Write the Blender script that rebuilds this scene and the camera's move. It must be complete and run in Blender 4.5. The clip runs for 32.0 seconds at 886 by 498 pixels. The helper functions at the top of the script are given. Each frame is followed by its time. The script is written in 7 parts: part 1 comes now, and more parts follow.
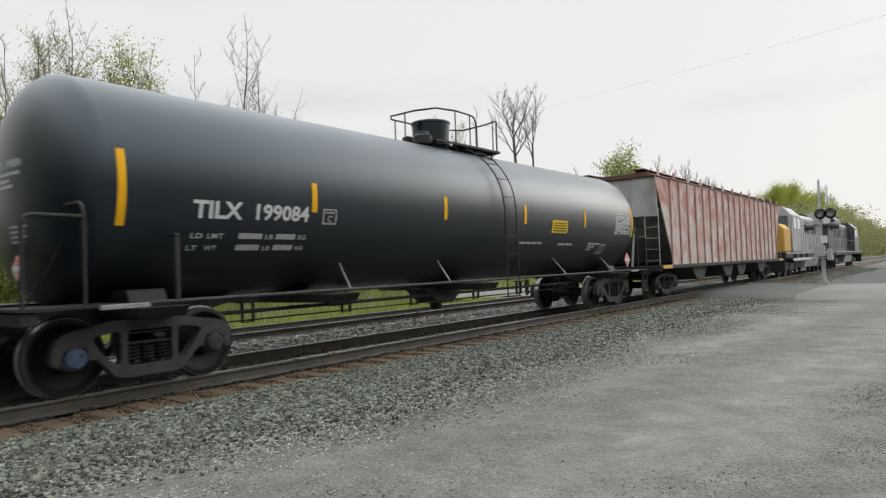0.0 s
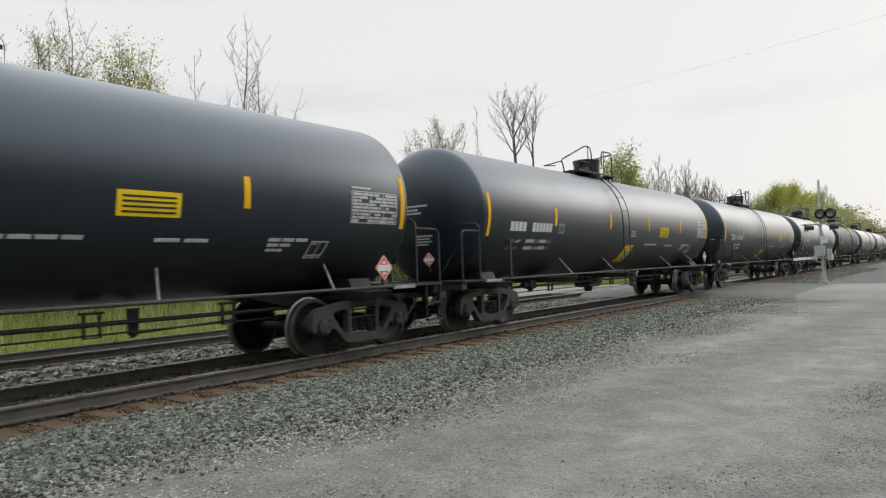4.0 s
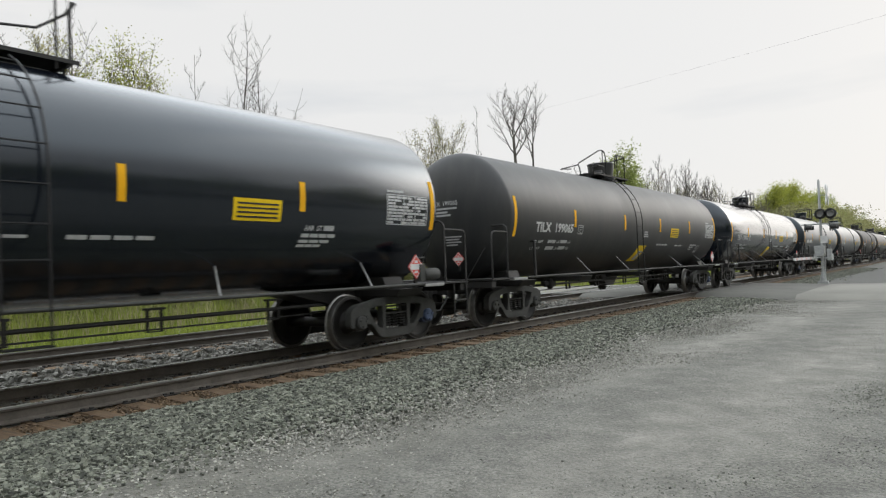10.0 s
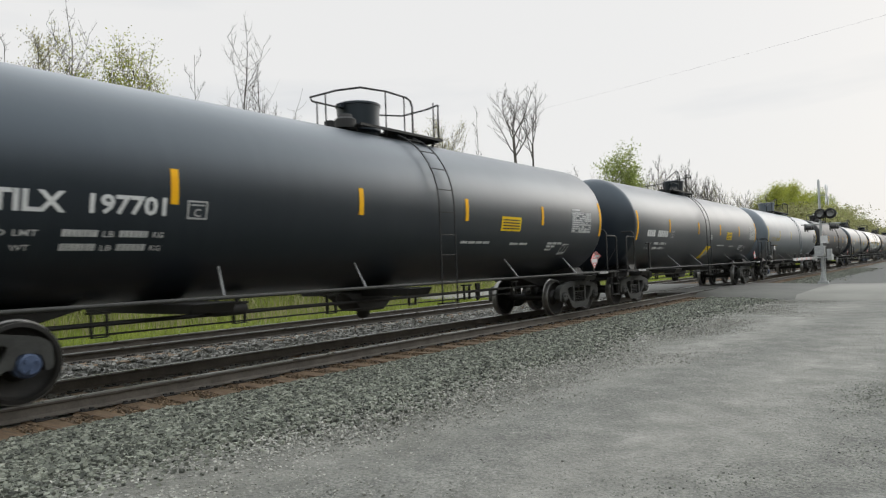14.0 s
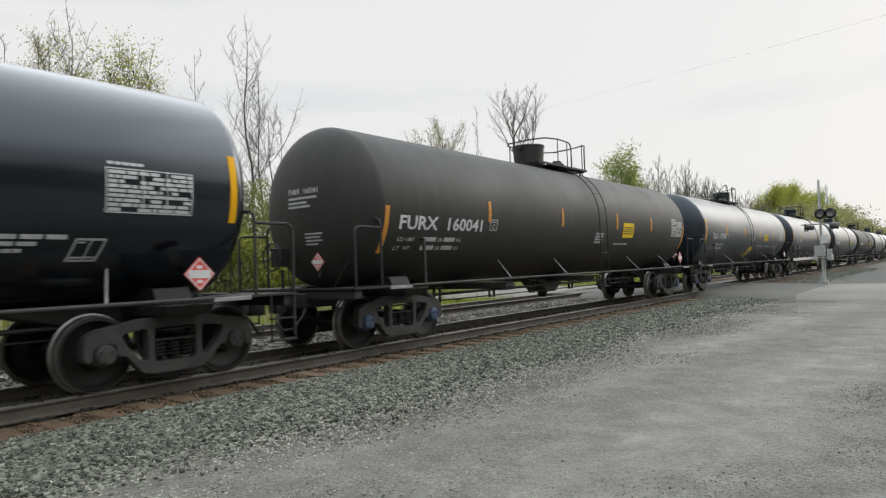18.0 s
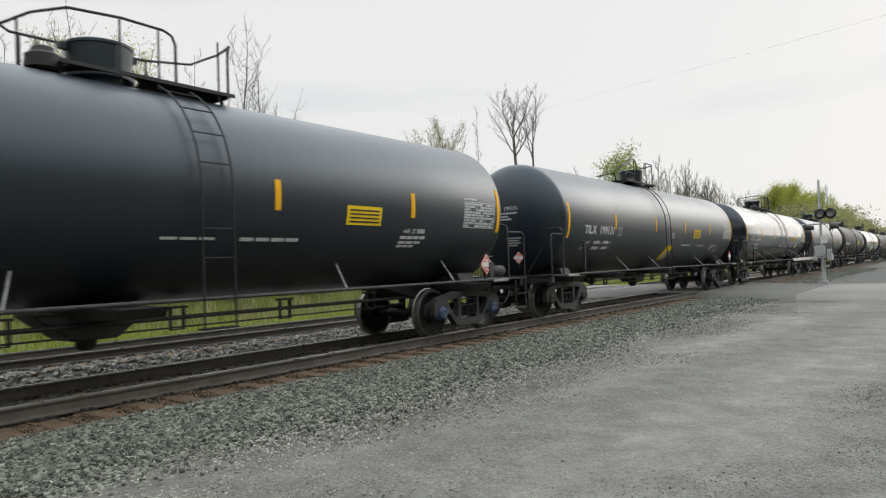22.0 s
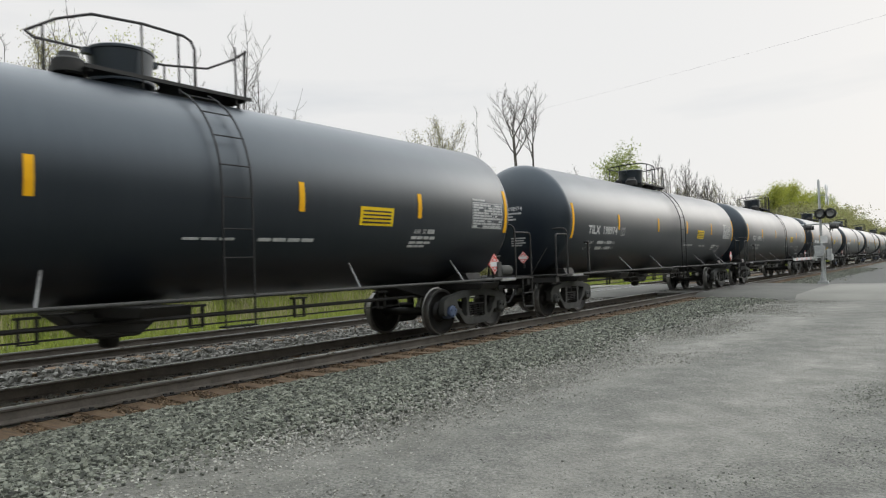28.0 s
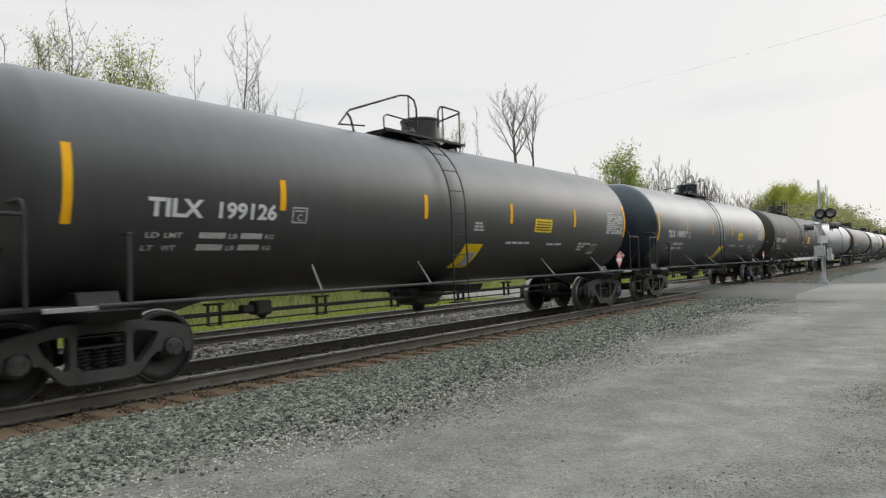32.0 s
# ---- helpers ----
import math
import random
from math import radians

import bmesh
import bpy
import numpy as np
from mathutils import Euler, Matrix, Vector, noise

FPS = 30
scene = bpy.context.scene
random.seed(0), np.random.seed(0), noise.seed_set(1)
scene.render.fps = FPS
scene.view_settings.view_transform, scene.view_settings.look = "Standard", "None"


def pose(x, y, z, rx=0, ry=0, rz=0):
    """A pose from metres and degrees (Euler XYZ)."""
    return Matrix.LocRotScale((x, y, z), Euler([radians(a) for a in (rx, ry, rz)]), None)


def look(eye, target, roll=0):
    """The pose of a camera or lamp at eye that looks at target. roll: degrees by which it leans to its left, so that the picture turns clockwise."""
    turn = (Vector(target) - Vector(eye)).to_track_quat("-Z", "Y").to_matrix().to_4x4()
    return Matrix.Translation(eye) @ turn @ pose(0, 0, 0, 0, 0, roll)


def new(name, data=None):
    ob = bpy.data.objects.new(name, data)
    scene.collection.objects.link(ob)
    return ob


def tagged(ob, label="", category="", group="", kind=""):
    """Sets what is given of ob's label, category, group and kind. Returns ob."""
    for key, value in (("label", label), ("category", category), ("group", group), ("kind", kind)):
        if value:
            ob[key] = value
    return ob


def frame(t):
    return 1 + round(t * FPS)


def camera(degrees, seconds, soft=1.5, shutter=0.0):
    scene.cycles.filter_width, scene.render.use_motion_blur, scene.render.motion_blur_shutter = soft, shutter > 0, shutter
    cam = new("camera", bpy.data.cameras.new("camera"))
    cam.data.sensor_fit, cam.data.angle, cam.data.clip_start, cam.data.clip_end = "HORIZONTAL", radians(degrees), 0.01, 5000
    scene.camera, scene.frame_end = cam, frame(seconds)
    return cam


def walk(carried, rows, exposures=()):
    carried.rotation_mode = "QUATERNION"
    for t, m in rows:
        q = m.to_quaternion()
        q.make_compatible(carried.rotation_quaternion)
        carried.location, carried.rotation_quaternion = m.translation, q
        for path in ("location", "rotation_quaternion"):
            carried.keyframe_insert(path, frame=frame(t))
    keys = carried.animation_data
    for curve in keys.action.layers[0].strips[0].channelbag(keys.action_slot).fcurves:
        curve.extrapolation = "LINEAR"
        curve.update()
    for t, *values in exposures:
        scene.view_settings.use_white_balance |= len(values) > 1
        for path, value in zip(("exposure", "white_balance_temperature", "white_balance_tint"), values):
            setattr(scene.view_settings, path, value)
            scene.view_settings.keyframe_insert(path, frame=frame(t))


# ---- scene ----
# ---- camera ----
# x: away from the tracks is positive, y: the way the train goes, z = 0: top of the rails
YAW, PITCH, ROLL = radians(37.03), radians(1.58), -2.15
EYE = Vector((0.0, 0.0, 1.328))
AIM = EYE + Vector((-math.sin(YAW) * math.cos(PITCH), math.cos(YAW) * math.cos(PITCH), math.sin(PITCH)))
cam = camera(66.76, 32.0, soft=1.25, shutter=0.05)
walk(cam, [(0.0, look(EYE, AIM, ROLL)), (32.0, look(EYE, AIM, ROLL))], exposures=[(0.0, 0.0), (0.5, -0.02), (1.0, -0.09), (2.0, -0.03), (3.0, 0.0), (32.0, 0.0)])

TRACK_X = -8.94          # middle of the train's track
TRACK2_X = -13.77        # middle of the far track


# ---- world and sun: a bright, thin overcast ----
SUN_AZ, SUN_EL = radians(72), radians(23)      # azimuth from +x towards +y
SUN_AT = (math.cos(SUN_AZ) * math.cos(SUN_EL), math.sin(SUN_AZ) * math.cos(SUN_EL), math.sin(SUN_EL))


def make_world():
    w = bpy.data.worlds.new("overcast_sky")
    w.use_nodes = True
    nt = w.node_tree
    nt.nodes.clear()
    out = nt.nodes.new("ShaderNodeOutputWorld")
    bg = nt.nodes.new("ShaderNodeBackground")
    sky = nt.nodes.new("ShaderNodeTexSky")
    sky.sky_type, sky.sun_disc = "NISHITA", False
    sky.sun_elevation, sky.sun_rotation = SUN_EL, math.pi / 2 - SUN_AZ
    sky.dust_density = 3.0
    dim = nt.nodes.new("ShaderNodeMixRGB")
    dim.blend_type, dim.inputs[0].default_value = "MULTIPLY", 1.0
    dim.inputs[2].default_value = (0.10, 0.10, 0.10, 1)
    co = nt.nodes.new("ShaderNodeTexCoord")
    mp = nt.nodes.new("ShaderNodeMapping")
    mp.inputs["Scale"].default_value = (1.0, 1.0, 6.0)
    nz = nt.nodes.new("ShaderNodeTexNoise")
    nz.inputs["Scale"].default_value, nz.inputs["Detail"].default_value = 1.7, 6.0
    rp = nt.nodes.new("ShaderNodeValToRGB")
    rp.color_ramp.elements[0].position, rp.color_ramp.elements[0].color = 0.30, (0.76, 0.775, 0.79, 1)
    rp.color_ramp.elements[1].position, rp.color_ramp.elements[1].color = 0.46, (0.866, 0.864, 0.858, 1)
    mix = nt.nodes.new("ShaderNodeMixRGB")
    mix.inputs[0].default_value = 0.95
    ln = nt.links.new
    ln(co.outputs["Generated"], mp.inputs["Vector"])
    ln(mp.outputs[0], nz.inputs["Vector"])
    ln(nz.outputs[0], rp.inputs[0])
    ln(sky.outputs[0], dim.inputs[1])
    ln(dim.outputs[0], mix.inputs[1])
    ln(rp.outputs[0], mix.inputs[2])
    # an overcast sky is brightest overhead
    sep = nt.nodes.new("ShaderNodeSeparateXYZ")
    lift = nt.nodes.new("ShaderNodeMapRange")
    for key, value in (("From Min", 0.39), ("From Max", 0.60), ("To Min", 1.0), ("To Max", 2.2)):
        lift.inputs[key].default_value = value
    top = nt.nodes.new("ShaderNodeMapRange")
    for key, value in (("From Min", 0.56), ("From Max", 1.0), ("To Min", 0.0), ("To Max", 0.5)):
        top.inputs[key].default_value = value
    both = nt.nodes.new("ShaderNodeMath")
    both.operation = "ADD"
    scale = nt.nodes.new("ShaderNodeVectorMath")
    scale.operation = "SCALE"
    ln(co.outputs["Generated"], sep.inputs[0])
    ln(sep.outputs[2], lift.inputs["Value"])
    ln(sep.outputs[2], top.inputs["Value"])
    ln(lift.outputs[0], both.inputs[0])
    ln(top.outputs[0], both.inputs[1])
    # the veiled sun brightens the cloud round it
    dot = nt.nodes.new("ShaderNodeVectorMath")
    dot.operation = "DOT_PRODUCT"
    dot.inputs[1].default_value = SUN_AT
    halo = nt.nodes.new("ShaderNodeMapRange")
    for key, value in (("From Min", 0.959), ("From Max", 1.0), ("To Min", 0.0), ("To Max", 4.0)):
        halo.inputs[key].default_value = value
    all3 = nt.nodes.new("ShaderNodeMath")
    ln(co.outputs["Generated"], dot.inputs[0])
    ln(dot.outputs["Value"], halo.inputs["Value"])
    ln(both.outputs[0], all3.inputs[0])
    ln(halo.outputs[0], all3.inputs[1])
    ln(all3.outputs[0], scale.inputs["Scale"])
    blue = nt.nodes.new("ShaderNodeMapRange")
    for key, value in (("From Min", 0.38), ("From Max", 0.6), ("To Max", 1.0)):
        blue.inputs[key].default_value = value
    tint = nt.nodes.new("ShaderNodeMixRGB")
    tint.blend_type, tint.inputs[2].default_value = "MULTIPLY", (0.94, 1.0, 1.05, 1)
    ln(sep.outputs[2], blue.inputs["Value"])
    ln(blue.outputs[0], tint.inputs[0])
    ln(mix.outputs[0], tint.inputs[1])
    ln(tint.outputs[0], scale.inputs[0])
    ln(scale.outputs[0], bg.inputs[0])
    bg.inputs[1].default_value = 1.0
    ln(bg.outputs[0], out.inputs[0])
    scene.world = w


make_world()
sun = new("sun", bpy.data.lights.new("sun", "SUN"))
sun.data.energy, sun.data.angle, sun.data.color = 0.35, radians(60), (1.0, 0.97, 0.92)
sun.matrix_world = look(tuple(50 * c for c in SUN_AT), (0, 0, 0))


# ---- materials ----
MATS = {}


def mat(name, a, b=None, rough=0.6, metal=0.0, scale=3.0, fine=40.0, bump=0.1, spread=0.25, stretch=(1, 1, 1),
        dirt=None, dirt_amount=0.0, dirt_scale=(2.0, 2.6, 0.35), rough_var=0.12, coat=0.0, coat_rough=0.2, coat_ior=1.5, island=0.0, wave=0.0, spec=0.5, spec_tint=(1.0, 1.0, 1.0)):
    """Two tones mixed by noise at two scales, dirt in streaks, fine bump."""
    if name in MATS:
        return MATS[name]
    m = bpy.data.materials.new(name)
    m.use_nodes = True
    nt = m.node_tree
    bs = nt.nodes["Principled BSDF"]
    ln, nn = nt.links.new, nt.nodes.new
    b = b or tuple(min(1, c * (1 + spread)) for c in a)
    co = nn("ShaderNodeTexCoord")
    info = nn("ShaderNodeObjectInfo")
    off = nn("ShaderNodeVectorMath")
    off.operation = "MULTIPLY_ADD"
    off.inputs[1].default_value = (37.0, 53.0, 71.0)
    ln(info.outputs["Random"], off.inputs[0])
    ln(co.outputs["Object"], off.inputs[2])
    mp = nn("ShaderNodeMapping")
    mp.inputs["Scale"].default_value = stretch
    ln(off.outputs[0], mp.inputs["Vector"])
    n1 = nn("ShaderNodeTexNoise")
    n1.inputs["Scale"].default_value, n1.inputs["Detail"].default_value = scale, 5.0
    n2 = nn("ShaderNodeTexNoise")
    n2.inputs["Scale"].default_value, n2.inputs["Detail"].default_value = fine, 3.0
    ln(mp.outputs[0], n1.inputs["Vector"])
    ln(off.outputs[0], n2.inputs["Vector"])
    add = nn("ShaderNodeMath")
    add.operation = "MULTIPLY_ADD"
    add.inputs[1].default_value = 0.45
    ln(n2.outputs[0], add.inputs[0])
    ln(n1.outputs[0], add.inputs[2])
    ramp = nn("ShaderNodeMapRange")
    ramp.inputs["From Min"].default_value, ramp.inputs["From Max"].default_value = 0.5, 0.95
    ln(add.outputs[0], ramp.inputs["Value"])
    mix = nn("ShaderNodeMixRGB")
    mix.inputs[1].default_value, mix.inputs[2].default_value = (*a, 1), (*b, 1)
    ln(ramp.outputs[0], mix.inputs[0])
    col = mix.outputs[0]
    if dirt:
        mp2 = nn("ShaderNodeMapping")
        mp2.inputs["Scale"].default_value = dirt_scale
        ln(off.outputs[0], mp2.inputs["Vector"])
        n3 = nn("ShaderNodeTexNoise")
        n3.inputs["Scale"].default_value, n3.inputs["Detail"].default_value = 1.6, 8.0
        ln(mp2.outputs[0], n3.inputs["Vector"])
        r3 = nn("ShaderNodeMapRange")
        r3.inputs["From Min"].default_value, r3.inputs["From Max"].default_value = 0.46, 0.72
        r3.inputs["To Max"].default_value = dirt_amount
        ln(n3.outputs[0], r3.inputs["Value"])
        md = nn("ShaderNodeMixRGB")
        md.inputs[2].default_value = (*dirt, 1)
        ln(r3.outputs[0], md.inputs[0])
        ln(col, md.inputs[1])
        col = md.outputs[0]
    if island:
        geo = nn("ShaderNodeNewGeometry")
        hs = nn("ShaderNodeMapRange")
        hs.inputs["To Min"].default_value, hs.inputs["To Max"].default_value = 1 - island, 1 + island
        ln(geo.outputs["Random Per Island"], hs.inputs["Value"])
        hv = nn("ShaderNodeHueSaturation")
        ln(hs.outputs[0], hv.inputs["Value"])
        ln(col, hv.inputs["Color"])
        col = hv.outputs[0]
    ln(col, bs.inputs["Base Color"])
    rr = nn("ShaderNodeMapRange")
    rr.inputs["To Min"].default_value, rr.inputs["To Max"].default_value = max(0.02, rough - rough_var), min(1, rough + rough_var)
    ln(n1.outputs[0], rr.inputs["Value"])
    ln(rr.outputs[0], bs.inputs["Roughness"])
    bs.inputs["Metallic"].default_value = metal
    bs.inputs["Coat Weight"].default_value = coat
    bs.inputs["Coat Roughness"].default_value = coat_rough
    bs.inputs["Coat IOR"].default_value = coat_ior
    bs.inputs["Specular IOR Level"].default_value = spec
    bs.inputs["Specular Tint"].default_value = (*spec_tint, 1)
    if bump:
        bp = nn("ShaderNodeBump")
        bp.inputs["Strength"].default_value, bp.inputs["Distance"].default_value = bump, 0.01
        ln(add.outputs[0], bp.inputs["Height"])
        ln(bp.outputs[0], bs.inputs["Normal"])
    MATS[name] = m
    return m


SATIN = mat("satin_black_tank_paint", (0.0036, 0.0058, 0.0104), (0.0060, 0.0085, 0.0135), rough=0.42, scale=0.7, fine=25, bump=0.008,
            dirt=(0.012, 0.0148, 0.0195), dirt_amount=0.45, rough_var=0.06, spec=0.42, spec_tint=(0.68, 0.87, 1.0), coat=0.56, coat_rough=0.36)
GLOSS = mat("glossy_black_tank_paint", (0.0025, 0.0042, 0.0085), (0.0045, 0.0068, 0.0115), rough=0.2, scale=0.7, fine=20, bump=0.01,
            dirt=(0.014, 0.015, 0.018), dirt_amount=0.25, rough_var=0.04, spec=0.35, spec_tint=(0.72, 0.88, 1.0), coat=0.75, coat_rough=0.15, coat_ior=1.5)
BROWN = mat("weathered_brown_black_tank_paint", (0.0188, 0.0180, 0.0164), (0.027, 0.0257, 0.0234), rough=0.58, scale=0.8, fine=25, bump=0.02,
            dirt=(0.046, 0.0425, 0.037), dirt_amount=0.45, spec=0.4)
CHAR = mat("charcoal_tank_paint", (0.0135, 0.0142, 0.0146), (0.020, 0.0206, 0.0207), rough=0.52, scale=0.8, fine=25, bump=0.012,
           dirt=(0.036, 0.034, 0.032), dirt_amount=0.55, spec=0.4, coat=0.2, coat_rough=0.35)
DULL = mat("dull_black_tank_paint", (0.0070, 0.0075, 0.0085), (0.0110, 0.0115, 0.0125), rough=0.55, scale=0.8, fine=25, bump=0.012,
           dirt=(0.024, 0.023, 0.022), dirt_amount=0.45, spec=0.35, coat=0.1, coat_rough=0.4)
DUSTY = mat("dusty_grey_black_tank_paint", (0.021, 0.0215, 0.0215), (0.030, 0.0305, 0.0302), rough=0.5, scale=0.8, fine=25, bump=0.012,
            dirt=(0.045, 0.044, 0.042), dirt_amount=0.5, spec=0.5, coat=0.35, coat_rough=0.38)
GREY = mat("blue_grey_tank_paint", (0.088, 0.108, 0.128), (0.112, 0.134, 0.154), rough=0.45, scale=0.8, fine=20, bump=0.04,
           dirt=(0.09, 0.09, 0.088), dirt_amount=0.4, coat=0.4, coat_rough=0.32)
UNDER = mat("grimy_black_steel", (0.007, 0.0067, 0.0063), (0.018, 0.0165, 0.015), rough=0.65, scale=6, bump=0.2)
FRAME_STEEL = mat("dusty_grey_cast_steel", (0.022, 0.0222, 0.0203), (0.053, 0.0533, 0.049), rough=0.75, scale=5, bump=0.25)
WHEEL_STEEL = mat("brown_grey_wheel_steel", (0.011, 0.0102, 0.0095), (0.026, 0.024, 0.022), rough=0.55, metal=0.4, scale=5, bump=0.1)
RIM = mat("bright_worn_wheel_tread", (0.16, 0.156, 0.148), (0.27, 0.262, 0.25), rough=0.42, metal=0.9, scale=8, bump=0.03)
BLUECAP = mat("blue_bearing_cap", (0.035, 0.055, 0.11), (0.075, 0.105, 0.18), rough=0.5, scale=10)
PALE_STEEL = mat("pale_worn_steel_edge", (0.20, 0.20, 0.195), (0.34, 0.34, 0.33), rough=0.5, metal=0.2, scale=6)
YELLOW = mat("yellow_reflective_sheet", (0.74, 0.36, 0.004), (0.80, 0.42, 0.008), rough=0.6, scale=5, bump=0.02, spec=0.2)
FADED = mat("faded_ochre_paint", (0.26, 0.215, 0.10), (0.34, 0.28, 0.11), rough=0.7, scale=9, bump=0.0)
ORANGE = mat("faded_orange_reflective_sheet", (0.50, 0.20, 0.02), (0.60, 0.27, 0.03), rough=0.6, scale=5, bump=0.02)
LABEL_Y = mat("yellow_label", (0.74, 0.49, 0.006), (0.80, 0.55, 0.015), spec=0.2, rough=0.6, scale=6, bump=0.0)
WHITE = mat("white_lettering_paint", (0.50, 0.51, 0.51), (0.62, 0.62, 0.61), rough=0.6, scale=9, bump=0.0)
DIMWHITE = mat("worn_white_stencil_paint", (0.28, 0.28, 0.28), (0.44, 0.44, 0.43), rough=0.7, scale=14, bump=0.0)
STENCIL = mat("white_stencil_paint", (0.38, 0.385, 0.385), (0.54, 0.54, 0.53), rough=0.65, scale=12, bump=0.0)
OCHRE = mat("ochre_lettering_paint", (0.45, 0.27, 0.03), (0.55, 0.35, 0.06), rough=0.6, scale=9, bump=0.0)
BLACKP = mat("black_paint", (0.02, 0.02, 0.02), (0.03, 0.03, 0.03), rough=0.6, bump=0.0)
RED = mat("red_placard", (0.55, 0.05, 0.04), (0.65, 0.09, 0.07), rough=0.5, bump=0.0)
PINK = mat("faded_pink_label", (0.55, 0.33, 0.32), (0.6, 0.42, 0.4), rough=0.6, bump=0.0)
RAIL_SIDE = mat("brown_rusted_rail", (0.058, 0.049, 0.040), (0.110, 0.095, 0.079), rough=0.75, scale=4, bump=0.2)
RAIL_TOP = mat("polished_rail_head", (0.30, 0.30, 0.30), (0.42, 0.42, 0.42), rough=0.3, metal=0.85, scale=6, bump=0.02)
TIE = mat("weathered_brown_tie_wood", (0.082, 0.053, 0.030), (0.170, 0.110, 0.062), rough=0.9, scale=4, fine=60, bump=0.5, stretch=(1, 8, 8))
STONE = mat("grey_green_crushed_stone", (0.066, 0.071, 0.055), (0.178, 0.183, 0.147), rough=0.9, scale=9, fine=60, bump=0.3, island=0.75)
STONE_DARK = mat("sooty_track_stone", (0.058, 0.054, 0.045), (0.14, 0.132, 0.112), rough=0.9, scale=9, fine=60, bump=0.3, island=0.45)
STONE_DUST = mat("dusty_grey_track_stone", (0.10, 0.097, 0.086), (0.22, 0.213, 0.19), rough=0.95, scale=9, fine=60, bump=0.3, island=0.5)
PALE_STONE = mat("pale_fine_gravel", (0.125, 0.123, 0.108), (0.26, 0.255, 0.228), rough=0.95, scale=9, fine=60, bump=0.2, island=0.35)
RUST_STONE = mat("rust_stained_track_stone", (0.066, 0.045, 0.027), (0.155, 0.105, 0.061), rough=0.95, scale=9, fine=60, bump=0.2, island=0.45)
ASPHALT = mat("grey_worn_asphalt", (0.070, 0.068, 0.060), (0.115, 0.112, 0.099), rough=0.92, scale=0.7, fine=90, bump=0.4)
ASPHALT_PALE = mat("pale_worn_asphalt", (0.120, 0.115, 0.099), (0.195, 0.188, 0.165), rough=0.92, scale=0.35, fine=90, bump=0.35)
GALV = mat("galvanised_steel", (0.27, 0.28, 0.275), (0.40, 0.41, 0.40), rough=0.6, metal=0.3, scale=9, bump=0.03)
LAMP_GLASS = mat("clear_lamp_lens", (0.45, 0.46, 0.46), (0.55, 0.55, 0.55), rough=0.2, scale=4, bump=0.0)
LADDER = mat("flat_black_ladder_paint", (0.004, 0.004, 0.0045), (0.009, 0.009, 0.0095), rough=0.55, scale=6, spec=0.35)
BARK = mat("grey_brown_bark", (0.052, 0.047, 0.041), (0.115, 0.105, 0.092), rough=0.95, scale=3, fine=30, bump=0.4)


def leaf_mat(name, a, b):
    """Thin leaves that let light through."""
    m = mat(name, a, b, rough=0.6, scale=1.0, bump=0.0, island=0.35)
    nt = m.node_tree
    bs = nt.nodes["Principled BSDF"]
    out = nt.nodes["Material Output"]
    tr = nt.nodes.new("ShaderNodeBsdfTranslucent")
    mix = nt.nodes.new("ShaderNodeMixShader")
    mix.inputs[0].default_value = 0.5
    nt.links.new(bs.inputs["Base Color"].links[0].from_socket, tr.inputs["Color"])
    nt.links.new(bs.outputs[0], mix.inputs[1])
    nt.links.new(tr.outputs[0], mix.inputs[2])
    nt.links.new(mix.outputs[0], out.inputs["Surface"])
    return m


LEAF_Y = leaf_mat("fresh_yellow_green_leaf", (0.25, 0.28, 0.04), (0.40, 0.42, 0.08))
BRUSH = leaf_mat("olive_spring_brush", (0.125, 0.14, 0.042), (0.245, 0.25, 0.09))
LEAF_G = leaf_mat("fresh_green_leaf", (0.20, 0.25, 0.06), (0.36, 0.40, 0.13))
LEAF_B = leaf_mat("olive_bud_leaf", (0.24, 0.22, 0.09), (0.38, 0.36, 0.15))
GRASS = leaf_mat("spring_grass", (0.15, 0.20, 0.03), (0.30, 0.34, 0.065))
REED = mat("dry_tan_reed", (0.26, 0.22, 0.125), (0.39, 0.34, 0.21), rough=0.85, scale=0.6, bump=0.0, island=0.3)
HOPPER_RED = mat("flaking_red_hopper_paint", (0.40, 0.155, 0.115), (0.50, 0.25, 0.20), rough=0.8, scale=.7, fine=18, bump=0.2,
                 dirt=(0.58, 0.55, 0.51), dirt_amount=0.85, dirt_scale=(1.1, 1.3, 1.0))
HOPPER_GREY = mat("weathered_grey_hopper_paint", (0.27, 0.27, 0.255), (0.39, 0.386, 0.365), rough=0.8, scale=1.5, bump=0.15,
                  dirt=(0.12, 0.07, 0.05), dirt_amount=0.5)
RIB_RUST = mat("rust_streaked_rib", (0.34, 0.16, 0.125), (0.50, 0.36, 0.31), rough=0.85, scale=3, fine=20, bump=0.2)
ROOF_RUST = mat("rust_brown_roof", (0.075, 0.035, 0.025), (0.13, 0.06, 0.045), rough=0.85, scale=2, bump=0.2)
LOCO_BLUE = mat("dusty_dark_blue_loco_paint", (0.02, 0.022, 0.027), (0.045, 0.048, 0.055), rough=0.45, scale=1.2, bump=0.05,
                dirt=(0.14, 0.13, 0.12), dirt_amount=0.5)
LOCO_GREY = mat("dusty_grey_loco_paint", (0.25, 0.255, 0.258), (0.35, 0.352, 0.35), rough=0.5, scale=1.2, bump=0.05,
                dirt=(0.11, 0.10, 0.09), dirt_amount=0.5)
LOCO_YELLOW = mat("warm_yellow_loco_paint", (0.55, 0.28, 0.02), (0.65, 0.36, 0.04), rough=0.5, scale=2, bump=0.05,
                  dirt=(0.18, 0.13, 0.08), dirt_amount=0.4)
